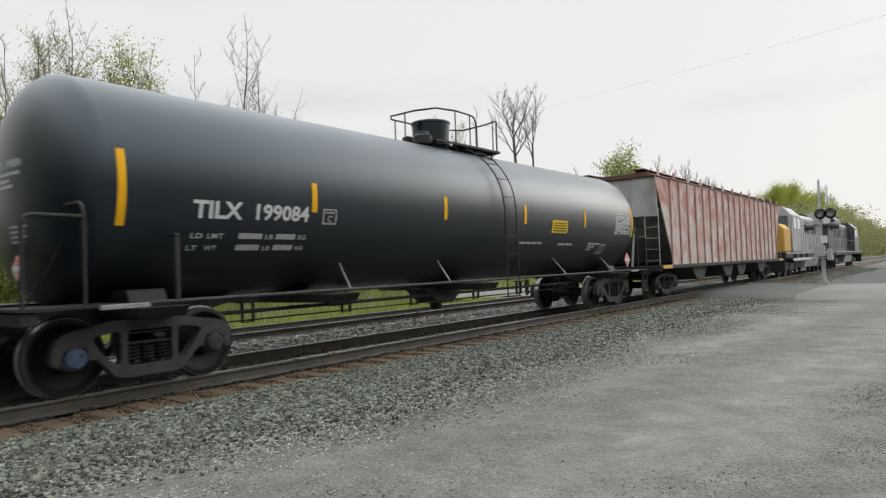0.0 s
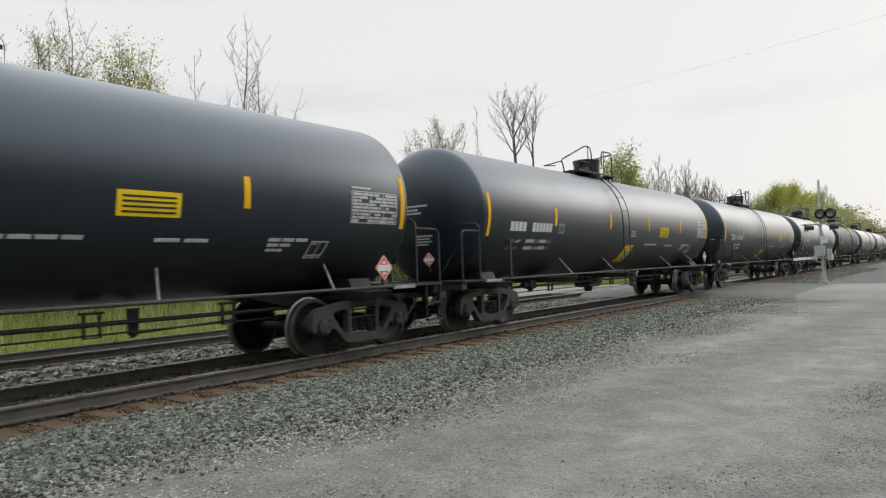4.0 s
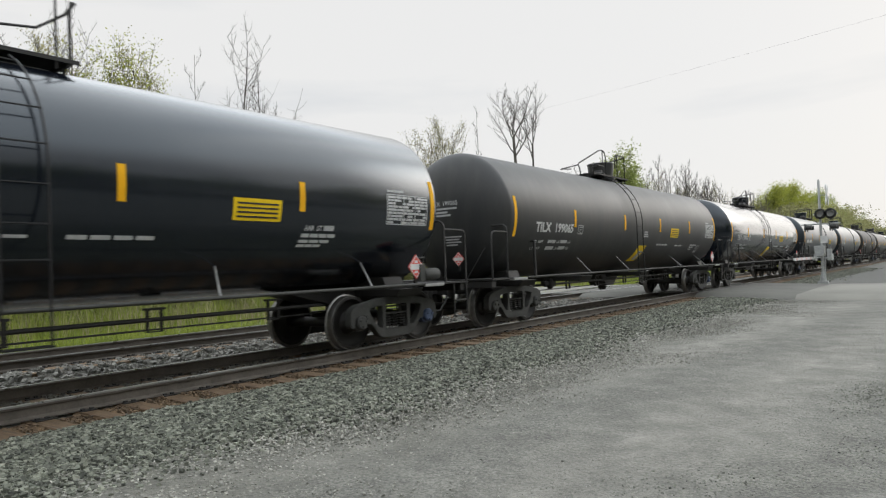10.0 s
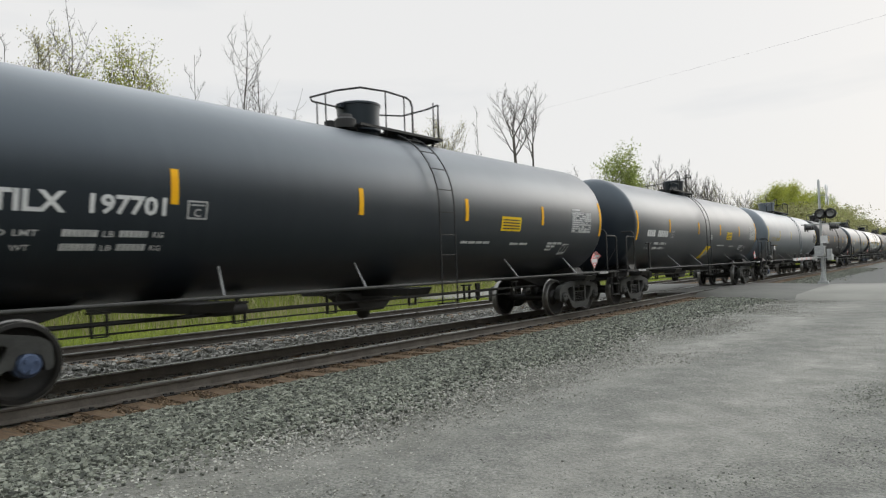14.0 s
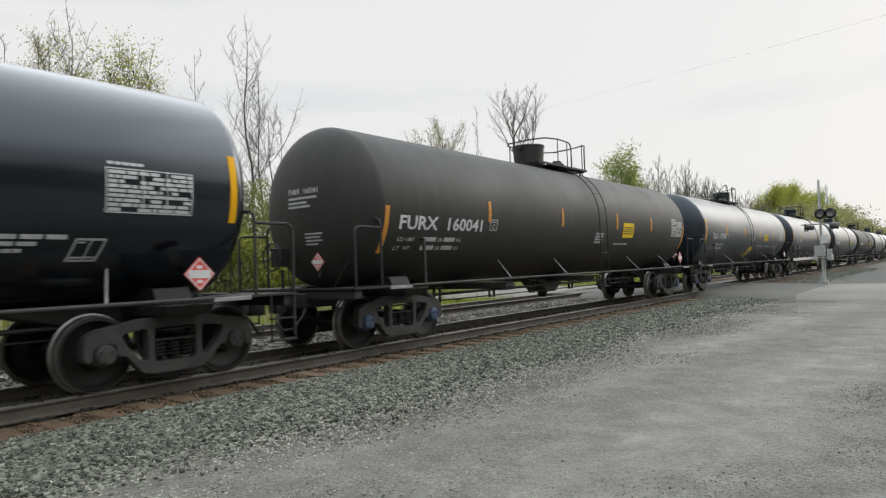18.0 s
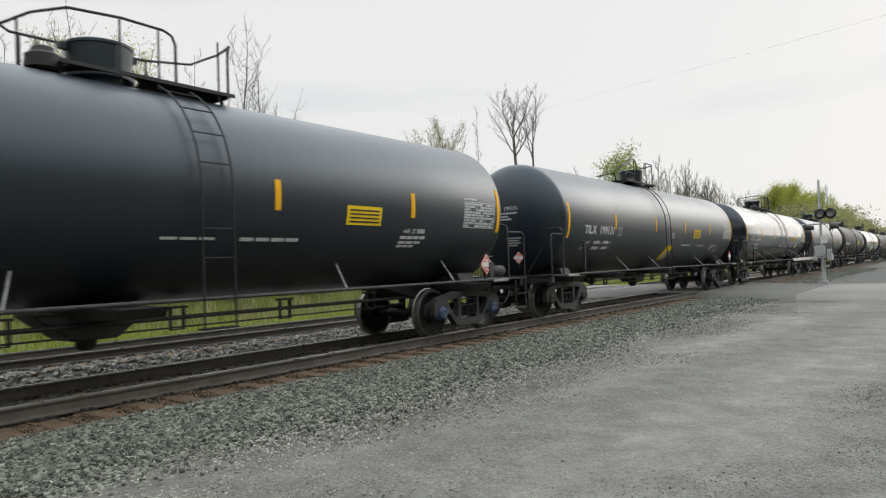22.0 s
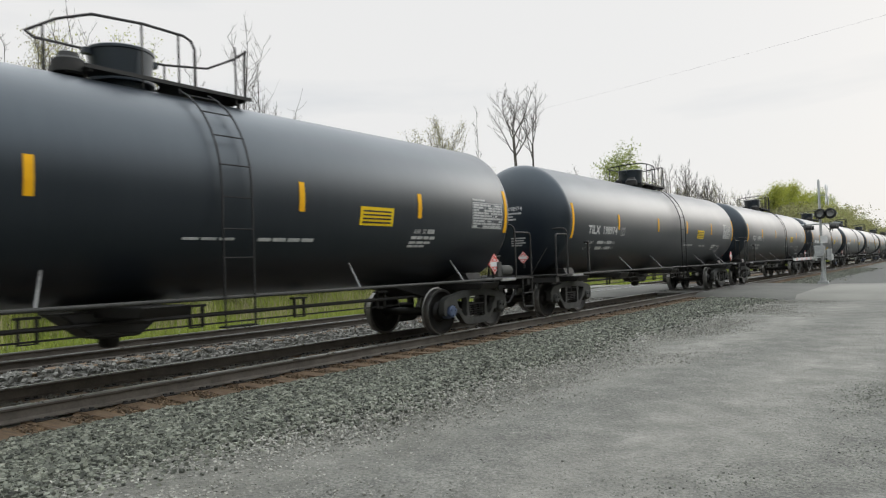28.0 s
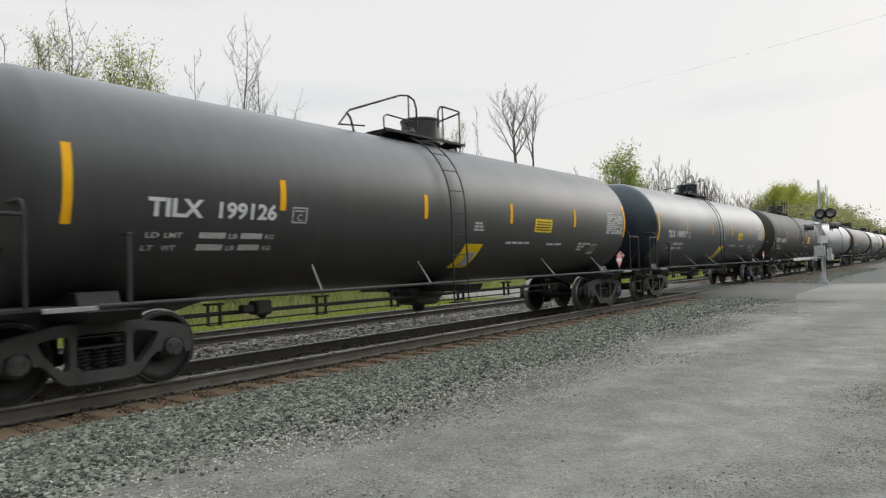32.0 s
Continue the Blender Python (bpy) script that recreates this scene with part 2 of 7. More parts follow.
GLASS = mat("dark_cab_glass", (0.05, 0.07, 0.09), (0.07, 0.09, 0.11), rough=0.08, scale=2, bump=0.0, rough_var=0.02)


def flaked_low(m):
    """The paint has flaked most on the lower half of the sides: raise the pale streaks' share with depth."""
    nt = m.node_tree
    n3 = max((n for n in nt.nodes if n.type == "TEX_NOISE"), key=lambda n: n.inputs["Detail"].default_value)
    link = n3.outputs[0].links[0]
    r3 = link.to_node
    co = nt.nodes.new("ShaderNodeTexCoord")
    sep = nt.nodes.new("ShaderNodeSeparateXYZ")
    ad = nt.nodes.new("ShaderNodeMapRange")
    for key, value in (("From Min", 1.1), ("From Max", 3.8), ("To Min", 0.17), ("To Max", 0.075)):
        ad.inputs[key].default_value = value
    su = nt.nodes.new("ShaderNodeMath")
    nt.links.new(co.outputs["Object"], sep.inputs[0])
    nt.links.new(sep.outputs[2], ad.inputs["Value"])
    nt.links.new(ad.outputs[0], su.inputs[0])
    nt.links.new(n3.outputs[0], su.inputs[1])
    nt.links.new(su.outputs[0], r3.inputs["Value"])


flaked_low(HOPPER_RED)


# ---- mesh helpers ----
class MB:
    """Collects simple solids into one mesh."""

    def __init__(self):
        self.v, self.f, self.starts = [], [], []

    def add(self, vs, fs):
        n = len(self.v)
        self.starts.append((n, len(self.f)))
        self.v += [tuple(q) for q in vs]
        self.f += [tuple(n + i for i in q) for q in fs]
        return self

    def each(self):
        """The solids one by one."""
        ends = self.starts[1:] + [(len(self.v), len(self.f))]
        for (v0, f0), (v1, f1) in zip(self.starts, ends):
            one = MB()
            one.v, one.f = self.v[v0:v1], [tuple(i - v0 for i in q) for q in self.f[f0:f1]]
            yield one

    def box(self, x0, x1, y0, y1, z0, z1):
        vs = [(x, y, z) for z in (z0, z1) for y in (y0, y1) for x in (x0, x1)]
        return self.add(vs, [(0, 2, 3, 1), (4, 5, 7, 6), (0, 1, 5, 4), (2, 6, 7, 3), (0, 4, 6, 2), (1, 3, 7, 5)])

    def prism(self, poly, a, b, axis="x"):
        """A polygon given in the two other axes (in the order y,z / x,z / x,y), drawn out from a to b along axis."""
        put = {"x": lambda t, q: (t, q[0], q[1]), "y": lambda t, q: (q[0], t, q[1]), "z": lambda t, q: (q[0], q[1], t)}[axis]
        n = len(poly)
        vs = [put(a, q) for q in poly] + [put(b, q) for q in poly]
        fs = [tuple(range(n))[::-1], tuple(range(n, 2 * n))] + [(i, (i + 1) % n, n + (i + 1) % n, n + i) for i in range(n)]
        return self.add(vs, fs)

    def tube(self, pts, r, n=6, r1=None):
        pts = [Vector(q) for q in pts]
        r1 = r if r1 is None else r1
        rings = []
        side = None
        for i, q in enumerate(pts):
            d = (pts[min(i + 1, len(pts) - 1)] - pts[max(i - 1, 0)]).normalized()
            if side is None:
                side = d.orthogonal().normalized()
            side = (side - d * side.dot(d)).normalized()
            up = d.cross(side)
            rr = r + (r1 - r) * i / max(1, len(pts) - 1)
            rings.append([q + (side * math.cos(k * math.tau / n) + up * math.sin(k * math.tau / n)) * rr for k in range(n)])
        fs = []
        for i in range(len(rings) - 1):
            fs += [(i * n + k, i * n + (k + 1) % n, (i + 1) * n + (k + 1) % n, (i + 1) * n + k) for k in range(n)]
        fs += [tuple(range(n))[::-1], tuple((len(rings) - 1) * n + k for k in range(n))]
        return self.add([q for ring in rings for q in ring], fs)

    def lathe(self, prof, n=24, axis="y", o=(0, 0, 0), caps=True):
        """prof: (along, radius) pairs turned about an axis through o."""
        put = {"x": lambda a, u, w: (a, u, w), "y": lambda a, u, w: (w, a, u), "z": lambda a, u, w: (u, w, a)}[axis]
        vs = []
        for a, r in prof:
            for k in range(n):
                q = put(a, r * math.cos(k * math.tau / n), r * math.sin(k * math.tau / n))
                vs.append((q[0] + o[0], q[1] + o[1], q[2] + o[2]))
        fs = []
        for i in range(len(prof) - 1):
            fs += [(i * n + k, i * n + (k + 1) % n, (i + 1) * n + (k + 1) % n, (i + 1) * n + k) for k in range(n)]
        if caps:
            fs += [tuple(range(n))[::-1], tuple((len(prof) - 1) * n + k for k in range(n))]
        return self.add(vs, fs)

    def mesh(self, name, material, smooth=35, bevel=0.0):
        me = bpy.data.meshes.new(name)
        me.from_pydata(self.v, [], self.f)
        bm = bmesh.new()
        bm.from_mesh(me)
        bmesh.ops.recalc_face_normals(bm, faces=bm.faces)
        if bevel:
            es = [e for e in bm.edges if len(e.link_faces) == 2 and e.calc_face_angle(0) > 0.6]
            bmesh.ops.bevel(bm, geom=es, offset=bevel, segments=1, affect="EDGES", clamp_overlap=True)
        bm.to_mesh(me)
        bm.free()
        if smooth:
            me.polygons.foreach_set("use_smooth", [True] * len(me.polygons))
            me.set_sharp_from_angle(angle=radians(smooth))
        for m in (material if isinstance(material, (list, tuple)) else [material]):
            me.materials.append(m)
        return me


CACHE = {}


def cached(key, make):
    if key not in CACHE:
        CACHE[key] = make()
    return CACHE[key]


def part(name, me, parent, label="", at=None):
    """One mesh object under a thing or under a part."""
    ob = new(name, me)
    ob.parent = parent
    if at is not None:
        ob.location = at
    if label:
        ob["label"] = label
    if name in ("printed_text", "weight_lettering", "weight_stencil", "side_stencil", "end_stencil", "label_stencil"):
        ob["kind"] = "stuff"
    return ob


def thing(name, label, category, group="", kind="", at=(0, 0, 0), rz=0.0):
    ob = new(name)
    ob.empty_display_size = 0.3
    ob.location = at
    ob.rotation_euler = (0, 0, radians(rz))
    return tagged(ob, label, category, group, kind)


def fast_mesh(name, verts, faces, material, smooth=False):
    """A mesh from arrays; all faces have the same number of corners."""
    verts, faces = np.asarray(verts, np.float32), np.asarray(faces, np.int32)
    k = faces.shape[1]
    me = bpy.data.meshes.new(name)
    me.vertices.add(len(verts))
    me.vertices.foreach_set("co", verts.ravel())
    me.loops.add(faces.size)
    me.loops.foreach_set("vertex_index", faces.ravel())
    me.polygons.add(len(faces))
    me.polygons.foreach_set("loop_start", np.arange(0, faces.size, k, dtype=np.int32))
    me.polygons.foreach_set("loop_total", np.full(len(faces), k, np.int32))
    me.polygons.foreach_set("use_smooth", np.full(len(faces), smooth))
    me.update(calc_edges=True)
    me.materials.append(material)
    return me


FLAT = {}


def letters(txt, height, bold=0.0):
    """Outline letters as flat vertices and faces, starting at 0,0, of the given height; with their width."""
    key = (txt, height, bold)
    if key not in FLAT:
        cu = bpy.data.curves.new("letters", "FONT")
        cu.body, cu.resolution_u, cu.offset = txt, 2, bold
        ob = new("letters", cu)
        bpy.context.view_layer.update()
        me = bpy.data.meshes.new_from_object(ob.evaluated_get(bpy.context.evaluated_depsgraph_get()))
        vs = np.array([v.co[:2] for v in me.vertices])
        fs = [tuple(q.vertices) for q in me.polygons]
        bpy.data.objects.remove(ob)
        bpy.data.meshes.remove(me)
        bpy.data.curves.remove(cu)
        vs -= vs.min(0)
        vs *= height / vs[:, 1].max()
        FLAT[key] = (vs, fs, vs[:, 0].max())
    return FLAT[key]


# ---- the train ----
TANK_R, TANK_Z, SHELL, HEAD = 1.45, 2.47, 7.80, 0.50
REAR = 7.75              # the rear end of the shell
SIDE = 1.53


def wrapped(u, v, z0, off=0.006):
    """A point u metres along and v metres up the curved side of the tank, from height z0 on the +x side."""
    a = math.asin((z0 - TANK_Z) / TANK_R) + v / TANK_R
    r = TANK_R + off
    return (r * math.cos(a), u, TANK_Z + r * math.sin(a))


def on_head(x, z, off=0.008):
    """A point on the rear head of the tank."""
    q = min(0.999, (x * x + (z - TANK_Z) ** 2) / TANK_R ** 2)
    return (x, -(REAR + HEAD * math.sqrt(1 - q)) - off, z)


def decal(mb, u0, u1, z0, z1, off=0.006, slant=0.0, n=4):
    """A thin sheet on the tank's side between two heights; slant: how far its top is shifted along."""
    a0, a1 = (math.asin((z - TANK_Z) / TANK_R) for z in (z0, z1))
    vs, fs = [], []
    for i in range(n + 1):
        a = a0 + (a1 - a0) * i / n
        s = slant * i / n
        for u in (u0 + s, u1 + s):
            for r in (TANK_R - 0.01, TANK_R + off):
                vs.append((r * math.cos(a), u, TANK_Z + r * math.sin(a)))
    for i in range(n):
        b = 4 * i
        fs += [(b + 1, b + 3, b + 7, b + 5), (b, b + 1, b + 5, b + 4), (b + 2, b + 6, b + 7, b + 3)]
    fs += [(0, 2, 3, 1), (4 * n, 4 * n + 1, 4 * n + 3, 4 * n + 2)]
    return mb.add(vs, fs)


def side_text(mb, txt, u0, u1, z0, height, bold=0.012, off=0.007):
    vs, fs, w = letters(txt.replace(" ", "  "), height, bold)
    k = (u1 - u0) / w
    return mb.add([wrapped(u0 + q[0] * k, q[1], z0, off) for q in vs], fs)


def two_words(txt, a0, a1, height, bold):
    """Where the two words of a car's number begin and end between a0 and a1."""
    mark, num = txt.split()
    wm, wn = letters(mark, height, bold)[2], letters(num, height, bold)[2]
    k = (a1 - a0) / (wm + wn + height * .85)
    return (mark, a0, a0 + wm * k), (num, a1 - wn * k, a1)


def head_text(mb, txt, x0, x1, z0, height):
    vs, fs, w = letters(txt, height, 0.01)
    k = (x1 - x0) / w
    return mb.add([on_head(x0 + q[0] * k, z0 + q[1]) for q in vs], fs)


def head_bar(mb, x0, x1, z0, z1, n=6):
    vs = [on_head(x0 + (x1 - x0) * i / n, z) for i in range(n + 1) for z in (z0, z1)]
    return mb.add(vs, [(2 * i, 2 * i + 2, 2 * i + 3, 2 * i + 1) for i in range(n)])


def rounded(poly, r, n=3):
    """The polygon with its corners rounded to about r."""
    out = []
    for i, q in enumerate(poly):
        q = Vector(q)
        a, b = Vector(poly[i - 1]), Vector(poly[(i + 1) % len(poly)])
        ka, kb = min(r, (a - q).length * .45), min(r, (b - q).length * .45)
        p0, p1 = q + (a - q).normalized() * ka, q + (b - q).normalized() * kb
        out += [tuple(p0.lerp(q, t).lerp(q.lerp(p1, t), t)) for t in [k / n for k in range(n + 1)]]
    return out


def pierced_plate(name, outer, holes, a, b, material, bevel):
    """A cast plate in the y-z plane from x = a to b, with openings through it."""
    bm = bmesh.new()
    for loop in [outer, *holes]:
        vs = [bm.verts.new((a, *q)) for q in loop]
        for i, v in enumerate(vs):
            bm.edges.new((v, vs[(i + 1) % len(vs)]))
    bmesh.ops.triangle_fill(bm, use_beauty=True, use_dissolve=False, edges=bm.edges[:])
    ext = bmesh.ops.extrude_face_region(bm, geom=bm.faces[:])
    bmesh.ops.translate(bm, vec=(b - a, 0, 0), verts=[v for v in ext["geom"] if isinstance(v, bmesh.types.BMVert)])
    bmesh.ops.recalc_face_normals(bm, faces=bm.faces)
    es = [e for e in bm.edges if len(e.link_faces) == 2 and e.calc_face_angle(0) > 1.2]
    bmesh.ops.bevel(bm, geom=es, offset=bevel, segments=2, affect="EDGES", clamp_overlap=True)
    me = bpy.data.meshes.new(name)
    bm.to_mesh(me)
    bm.free()
    me.polygons.foreach_set("use_smooth", [True] * len(me.polygons))
    me.set_sharp_from_angle(angle=radians(40))
    me.materials.append(material)
    return me


def side_frame():
    half = [(.42, .845), (.74, .79), (1.0, .75), (1.13, .67), (1.15, .40), (1.05, .36), (1.02, .56), (.77, .58), (.75, .41), (.66, .43), (.45, .19), (.34, .155)]
    outer = half + [(-y, z) for y, z in half[::-1]]
    wing = [(.37, .72), (.70, .675), (.63, .53), (.45, .33), (.37, .33)]
    holes = [rounded(wing, .06), rounded([(-y, z) for y, z in wing], .06), rounded([(-.28, .30), (.28, .30), (.28, .72), (-.28, .72)], .05)]
    return pierced_plate("sideframe", rounded(outer, .07), holes, .93, 1.07, FRAME_STEEL, .016)


def spring_pack():
    mb = MB()
    for y in (-0.19, 0.0, 0.19):
        for x in (0.90, 1.0):
            pts = []
            for i in range(31):
                t = i / 30
                pts.append((x + .072 * math.cos(t * 5 * math.tau) * .62, y + .075 * math.sin(t * 5 * math.tau), .33 + .22 * t))
            mb.tube(pts, .014, 4)
    mb.box(.86, 1.05, -.27, .27, .55, .575).box(.86, 1.05, -.27, .27, .675, .69)
    return mb.mesh("spring_pack", UNDER, 30)


def wheelset():
    mb = MB().lathe([(-.95, .07), (-.80, .09), (-.6, .085), (.6, .085), (.80, .09), (.95, .07)], 14, "x")
    for s in (-1, 1):
        prof = [(.67, .10), (.67, .16), (.705, .20), (.725, .33), (.685, .385), (.675, .40), (.675, .465), (.685, .482), (.70, .480), (.712, .458),
                (.82, .452), (.825, .44), (.825, .395), (.805, .385), (.765, .34), (.745, .20), (.82, .155), (.82, .10)]
        mb.lathe([(s * a, r) for a, r in prof], 40, "x", caps=False)
    return mb.mesh("wheelset", WHEEL_STEEL, 40)


def wheel_rim(s):
    """The bright running surface worn onto a wheel."""
    return MB().lathe([(s * .6715, .43), (s * .6715, .466), (s * .684, .4835), (s * .7015, .4815), (s * .7135, .4595), (s * .822, .4535), (s * .8275, .449), (s * .8275, .443)], 40, "x", caps=False).mesh("worn_tread", RIM, 40)


def bearing_cap(material):
    mb = MB().lathe([(.90, .10), (.90, .145), (1.02, .145), (1.03, .125), (1.09, .12), (1.11, .10), (1.115, .03)], 18, "x")
    for k in range(3):
        a = k * math.tau / 3 + .4
        mb.lathe([(1.10, .026), (1.135, .026), (1.135, .004)], 6, "x", (0, .07 * math.cos(a), .07 * math.sin(a)))
    return mb.mesh("bearing_cap", material, 35)


def bolster():
    mb = MB()
    mb.prism([(-1.0, .50), (-.8, .42), (.8, .42), (1.0, .50), (1.0, .70), (-1.0, .70)], -.2, .2, "y")
    mb.lathe([(.70, .20), (.80, .20)], 16, "z")
    for s in (-1, 1):     # brake beams
        mb.prism([(-.62, .36), (.62, .36), (.62, .44), (-.62, .44)], s * .40 - .04, s * .40 + .04, "y")
        for x in (-.75, .75):
            mb.box(x - .05, x + .05, s * .40 - .10, s * .40 + .06, .28, .56)
    return mb.mesh("truck", UNDER, 30, 0.01)


def add_truck(car, y, blue, rng):
    t = part("truck", cached("truck", bolster), car, at=(0, y, 0))
    far = cached("sideframe_far", lambda: mirrored("sideframe", cached("sideframe", side_frame)))
    part("sideframe", cached("sideframe", side_frame), t)
    part("sideframe", far, t)
    part("spring_pack", cached("spring", spring_pack), t, "stack of coil springs")
    part("spring_pack", cached("spring_far", lambda: mirrored("spring_pack", cached("spring", spring_pack))), t)
    for s in (-.889, .889):
        part("wheelset", cached("wheelset", wheelset), t, at=(0, s, .457))
        for k in (-1, 1):
            part("worn_tread", cached(("rim", k), lambda: wheel_rim(k)), t, "bright worn wheel tread", at=(0, s, .457))
        c = BLUECAP if rng.random() < blue else FRAME_STEEL
        part("bearing_cap", cached(("cap", c.name), lambda: bearing_cap(c)), t, "blue bearing cap" if c is BLUECAP else "", at=(0, s, .457))
        part("bearing_cap", cached(("cap_far", c.name), lambda: mirrored("bearing_cap", cached(("cap", c.name), lambda: bearing_cap(c)))), t, at=(0, s, .457))
    return t


def mirrored(name, me):
    m = me.copy()
    m.name = name
    m.transform(Matrix.Diagonal((-1, 1, 1, 1)))
    m.flip_normals()
    return m


def end_mirrored(name, me):
    m = me.copy()
    m.name = name
    m.transform(Matrix.Diagonal((1, -1, 1, 1)))
    m.flip_normals()
    return m


def tank_shell(material, rear=0.0):
    """rear: how much shorter the shell is at its rear."""
    prof = []
    n = 14
    for i in range(n + 1):
        a = math.pi / 2 * i / n
        prof.append((-(REAR - rear + HEAD * math.cos(a)), max(.01, TANK_R * math.sin(a))))
    for y in (-5.2, -2.6, 0.0, 2.6, 5.2):
        prof.append((y, TANK_R))
    for i in range(n, -1, -1):
        a = math.pi / 2 * i / n
        prof.append((SHELL + HEAD * math.cos(a), max(.01, TANK_R * math.sin(a))))
    return MB().lathe(prof, 72, "y", (0, 0, TANK_Z)).mesh("tank", material, 60)


def stub_sill():
    return MB().prism([(5.3, .98), (6.25, .74), (8.75, .74), (8.75, .98)], -.36, .36, "x").mesh("stub_sill", UNDER, 30, 0.01)


def saddle():
    return MB().prism([(-1.08, .992), (1.08, .992), (.98, 1.20), (-.98, 1.20)], 6.85, 7.35, "y").mesh("tank_saddle", UNDER, 30, 0.01)


def bolster():
    return MB().prism([(-1.36, .86), (1.36, .86), (1.44, .99), (-1.44, .99)], 6.78, 7.42, "y").mesh("body_bolster", UNDER, 30, 0.01)


def end_beam():
    return MB().box(-1.46, 1.46, 8.52, 8.70, .88, 1.02).mesh("end_beam", UNDER, 30, 0.01)


def end_deck():
    mb = MB()
    mb.prism([(-1.5, 7.55), (-.62, 7.55), (-.62, 8.45), (.62, 8.45), (.62, 7.55), (1.5, 7.55), (1.5, 8.72), (-1.5, 8.72)], 1.03, 1.06, "z")
    return mb.mesh("end_platform", UNDER, 30)


def deck_edge():
    return MB().box(1.50, 1.535, 7.35, 7.92, 1.0, 1.055).mesh("platform_edge", PALE_STEEL, 30, 0.006)


def end_rail():
    mb = MB()
    x, y, z = 1.46, 8.05, 2.19
    pts = [(x, y, 1.03), (x, y, z - .12)] + [(x - .12 + .12 * math.cos(a), y, z - .12 + .12 * math.sin(a)) for a in (.4, .8, 1.2, 1.57)]
    pts = pts + [(-q[0], q[1], q[2]) for q in pts[::-1]]
    return mb.tube(pts, .022, 6).mesh("end_handrail", UNDER, 40)


def corner_rail(steps=True, back=8.06, material=None):
    mb = MB()
    pts = [(1.48, 8.68, .42 if steps else 1.03), (1.48, 8.68, 1.93)] + [(1.48, 8.68 - .1 + .1 * math.cos(a), 1.93 + .1 * math.sin(a)) for a in (.5, 1.0, 1.57)] + [(1.48 if material else 1.46, back, 2.03)]
    if material:
        pts += [(1.48, back, 1.04)]
    mb.tube(pts, .022, 6)
    if steps:
        mb.tube([(1.48, 8.68, .42), (1.48, 8.28, .42), (1.48, 8.28, 1.03)], .015, 6)
        mb.box(1.43, 1.53, 8.28, 8.68, .40, .42)
        mb.box(1.43, 1.53, 8.28, 8.68, .70, .72)
    mb.tube([(1.40, 8.06, 1.03), (.55, 8.3, 1.03), (.9, 8.06, 1.72)], .014, 5)
    return mb.mesh("corner_ladder", material or UNDER, 40)


def side_post():
    mb = MB().box(1.50, 1.55, 6.97, 7.03, 1.03, 1.82)
    mb.box(1.42, 1.55, 6.965, 7.035, 1.82, 1.86).box(1.48, 1.56, 6.93, 7.07, 1.03, 1.05)
    return mb.mesh("side_post", UNDER, 40, .006)


def coupler():
    mb = MB()
    mb.box(-.09, .09, 8.6, 8.98, .76, .94)
    mb.prism([(-.17, 8.95), (.12, 8.95), (.20, 9.06), (.17, 9.20), (.05, 9.22), (.0, 9.12), (-.10, 9.14), (-.20, 9.06)], .68, 1.0, "z")
    mb.tube([(.30, 8.66, .78), (.33, 8.78, .62), (.30, 8.95, .42), (.22, 9.10, .40), (.14, 9.18, .52)], .028, 6)
    mb.tube([(-.5, 8.72, 1.0), (-.45, 8.86, .98), (-.1, 8.9, 1.02)], .014, 5)
    return mb.mesh("coupler", UNDER, 35, 0.008)


def side_pipe():
    return MB().tube([(SIDE, -7.35, 1.05), (SIDE, 7.35, 1.05)], .025, 8).mesh("side_pipe", FRAME_STEEL, 50)


def side_brace(y):
    a = math.asin((1.45 - TANK_Z) / TANK_R)
    return MB().tube([(TANK_R * math.cos(a), y + .26, 1.46), (SIDE, y, 1.06)], .016, 5).mesh("side_brace", PALE_BRACE, 40)


LABEL_FADED = mat("faded_yellow_reflective_sheet", (0.50, 0.37, 0.03), (0.58, 0.44, 0.06), rough=0.6, scale=5, bump=0.02, spec=0.2)
PALE_BRACE = mat("dusty_pale_brace_paint", (0.16, 0.16, 0.16), (0.30, 0.30, 0.29), rough=0.7, scale=8)


def brake_line():
    mb = MB().tube([(.30, -8.4, .80), (.30, -6.2, .77), (.30, 6.2, .77), (.30, 8.4, .80)], .032, 7)
    mb.tube([(.28, -6.0, .635), (.28, 6.0, .635)], .014, 5)
    return mb.mesh("brake_pipe", UNDER, 40)


HANG = (-5.1, -3.0, -1.1, 1.1, 3.0, 5.0)     # the brake pipe's hangers along a car


def hanger():
    mb = MB()
    for y in (-.10, .10):
        mb.box(.28, .33, y - .013, y + .013, .60, .92)
    mb.box(.28, .33, -.10, .10, .60, .615).box(.24, .36, -.14, .14, .90, .93)
    return mb.mesh("pipe_hanger", UNDER, 30)


def bottom_outlet():
    mb = MB()
    mb.prism([(-.75, .93), (-.28, .58), (.28, .58), (.75, .93)], -.28, .28, "x")
    mb.lathe([(.44, .10), (.50, .13), (.60, .13)], 12, "z")
    return mb.mesh("bottom_outlet", UNDER, 30, 0.02)


def reservoir():
    mb = MB().lathe([(-.32, .03), (-.30, .08), (-.23, .10), (.23, .10), (.30, .08), (.32, .03)], 16, "y", (.45, 0, .84))
    mb.box(.40, .46, -.20, -.16, .86, .98).box(.40, .46, .16, .20, .86, .98)
    return mb.mesh("air_reservoir", UNDER, 35)


def brake_valve():
    mb = MB().box(.35, .60, -.14, .14, .72, .93).lathe([(.66, .06), (.70, .08), (.74, .08)], 10, "z", (.47, .03, 0))
    mb.box(.40, .55, -.36, -.15, .76, .88)
    return mb.mesh("brake_valve", UNDER, 30, 0.03)


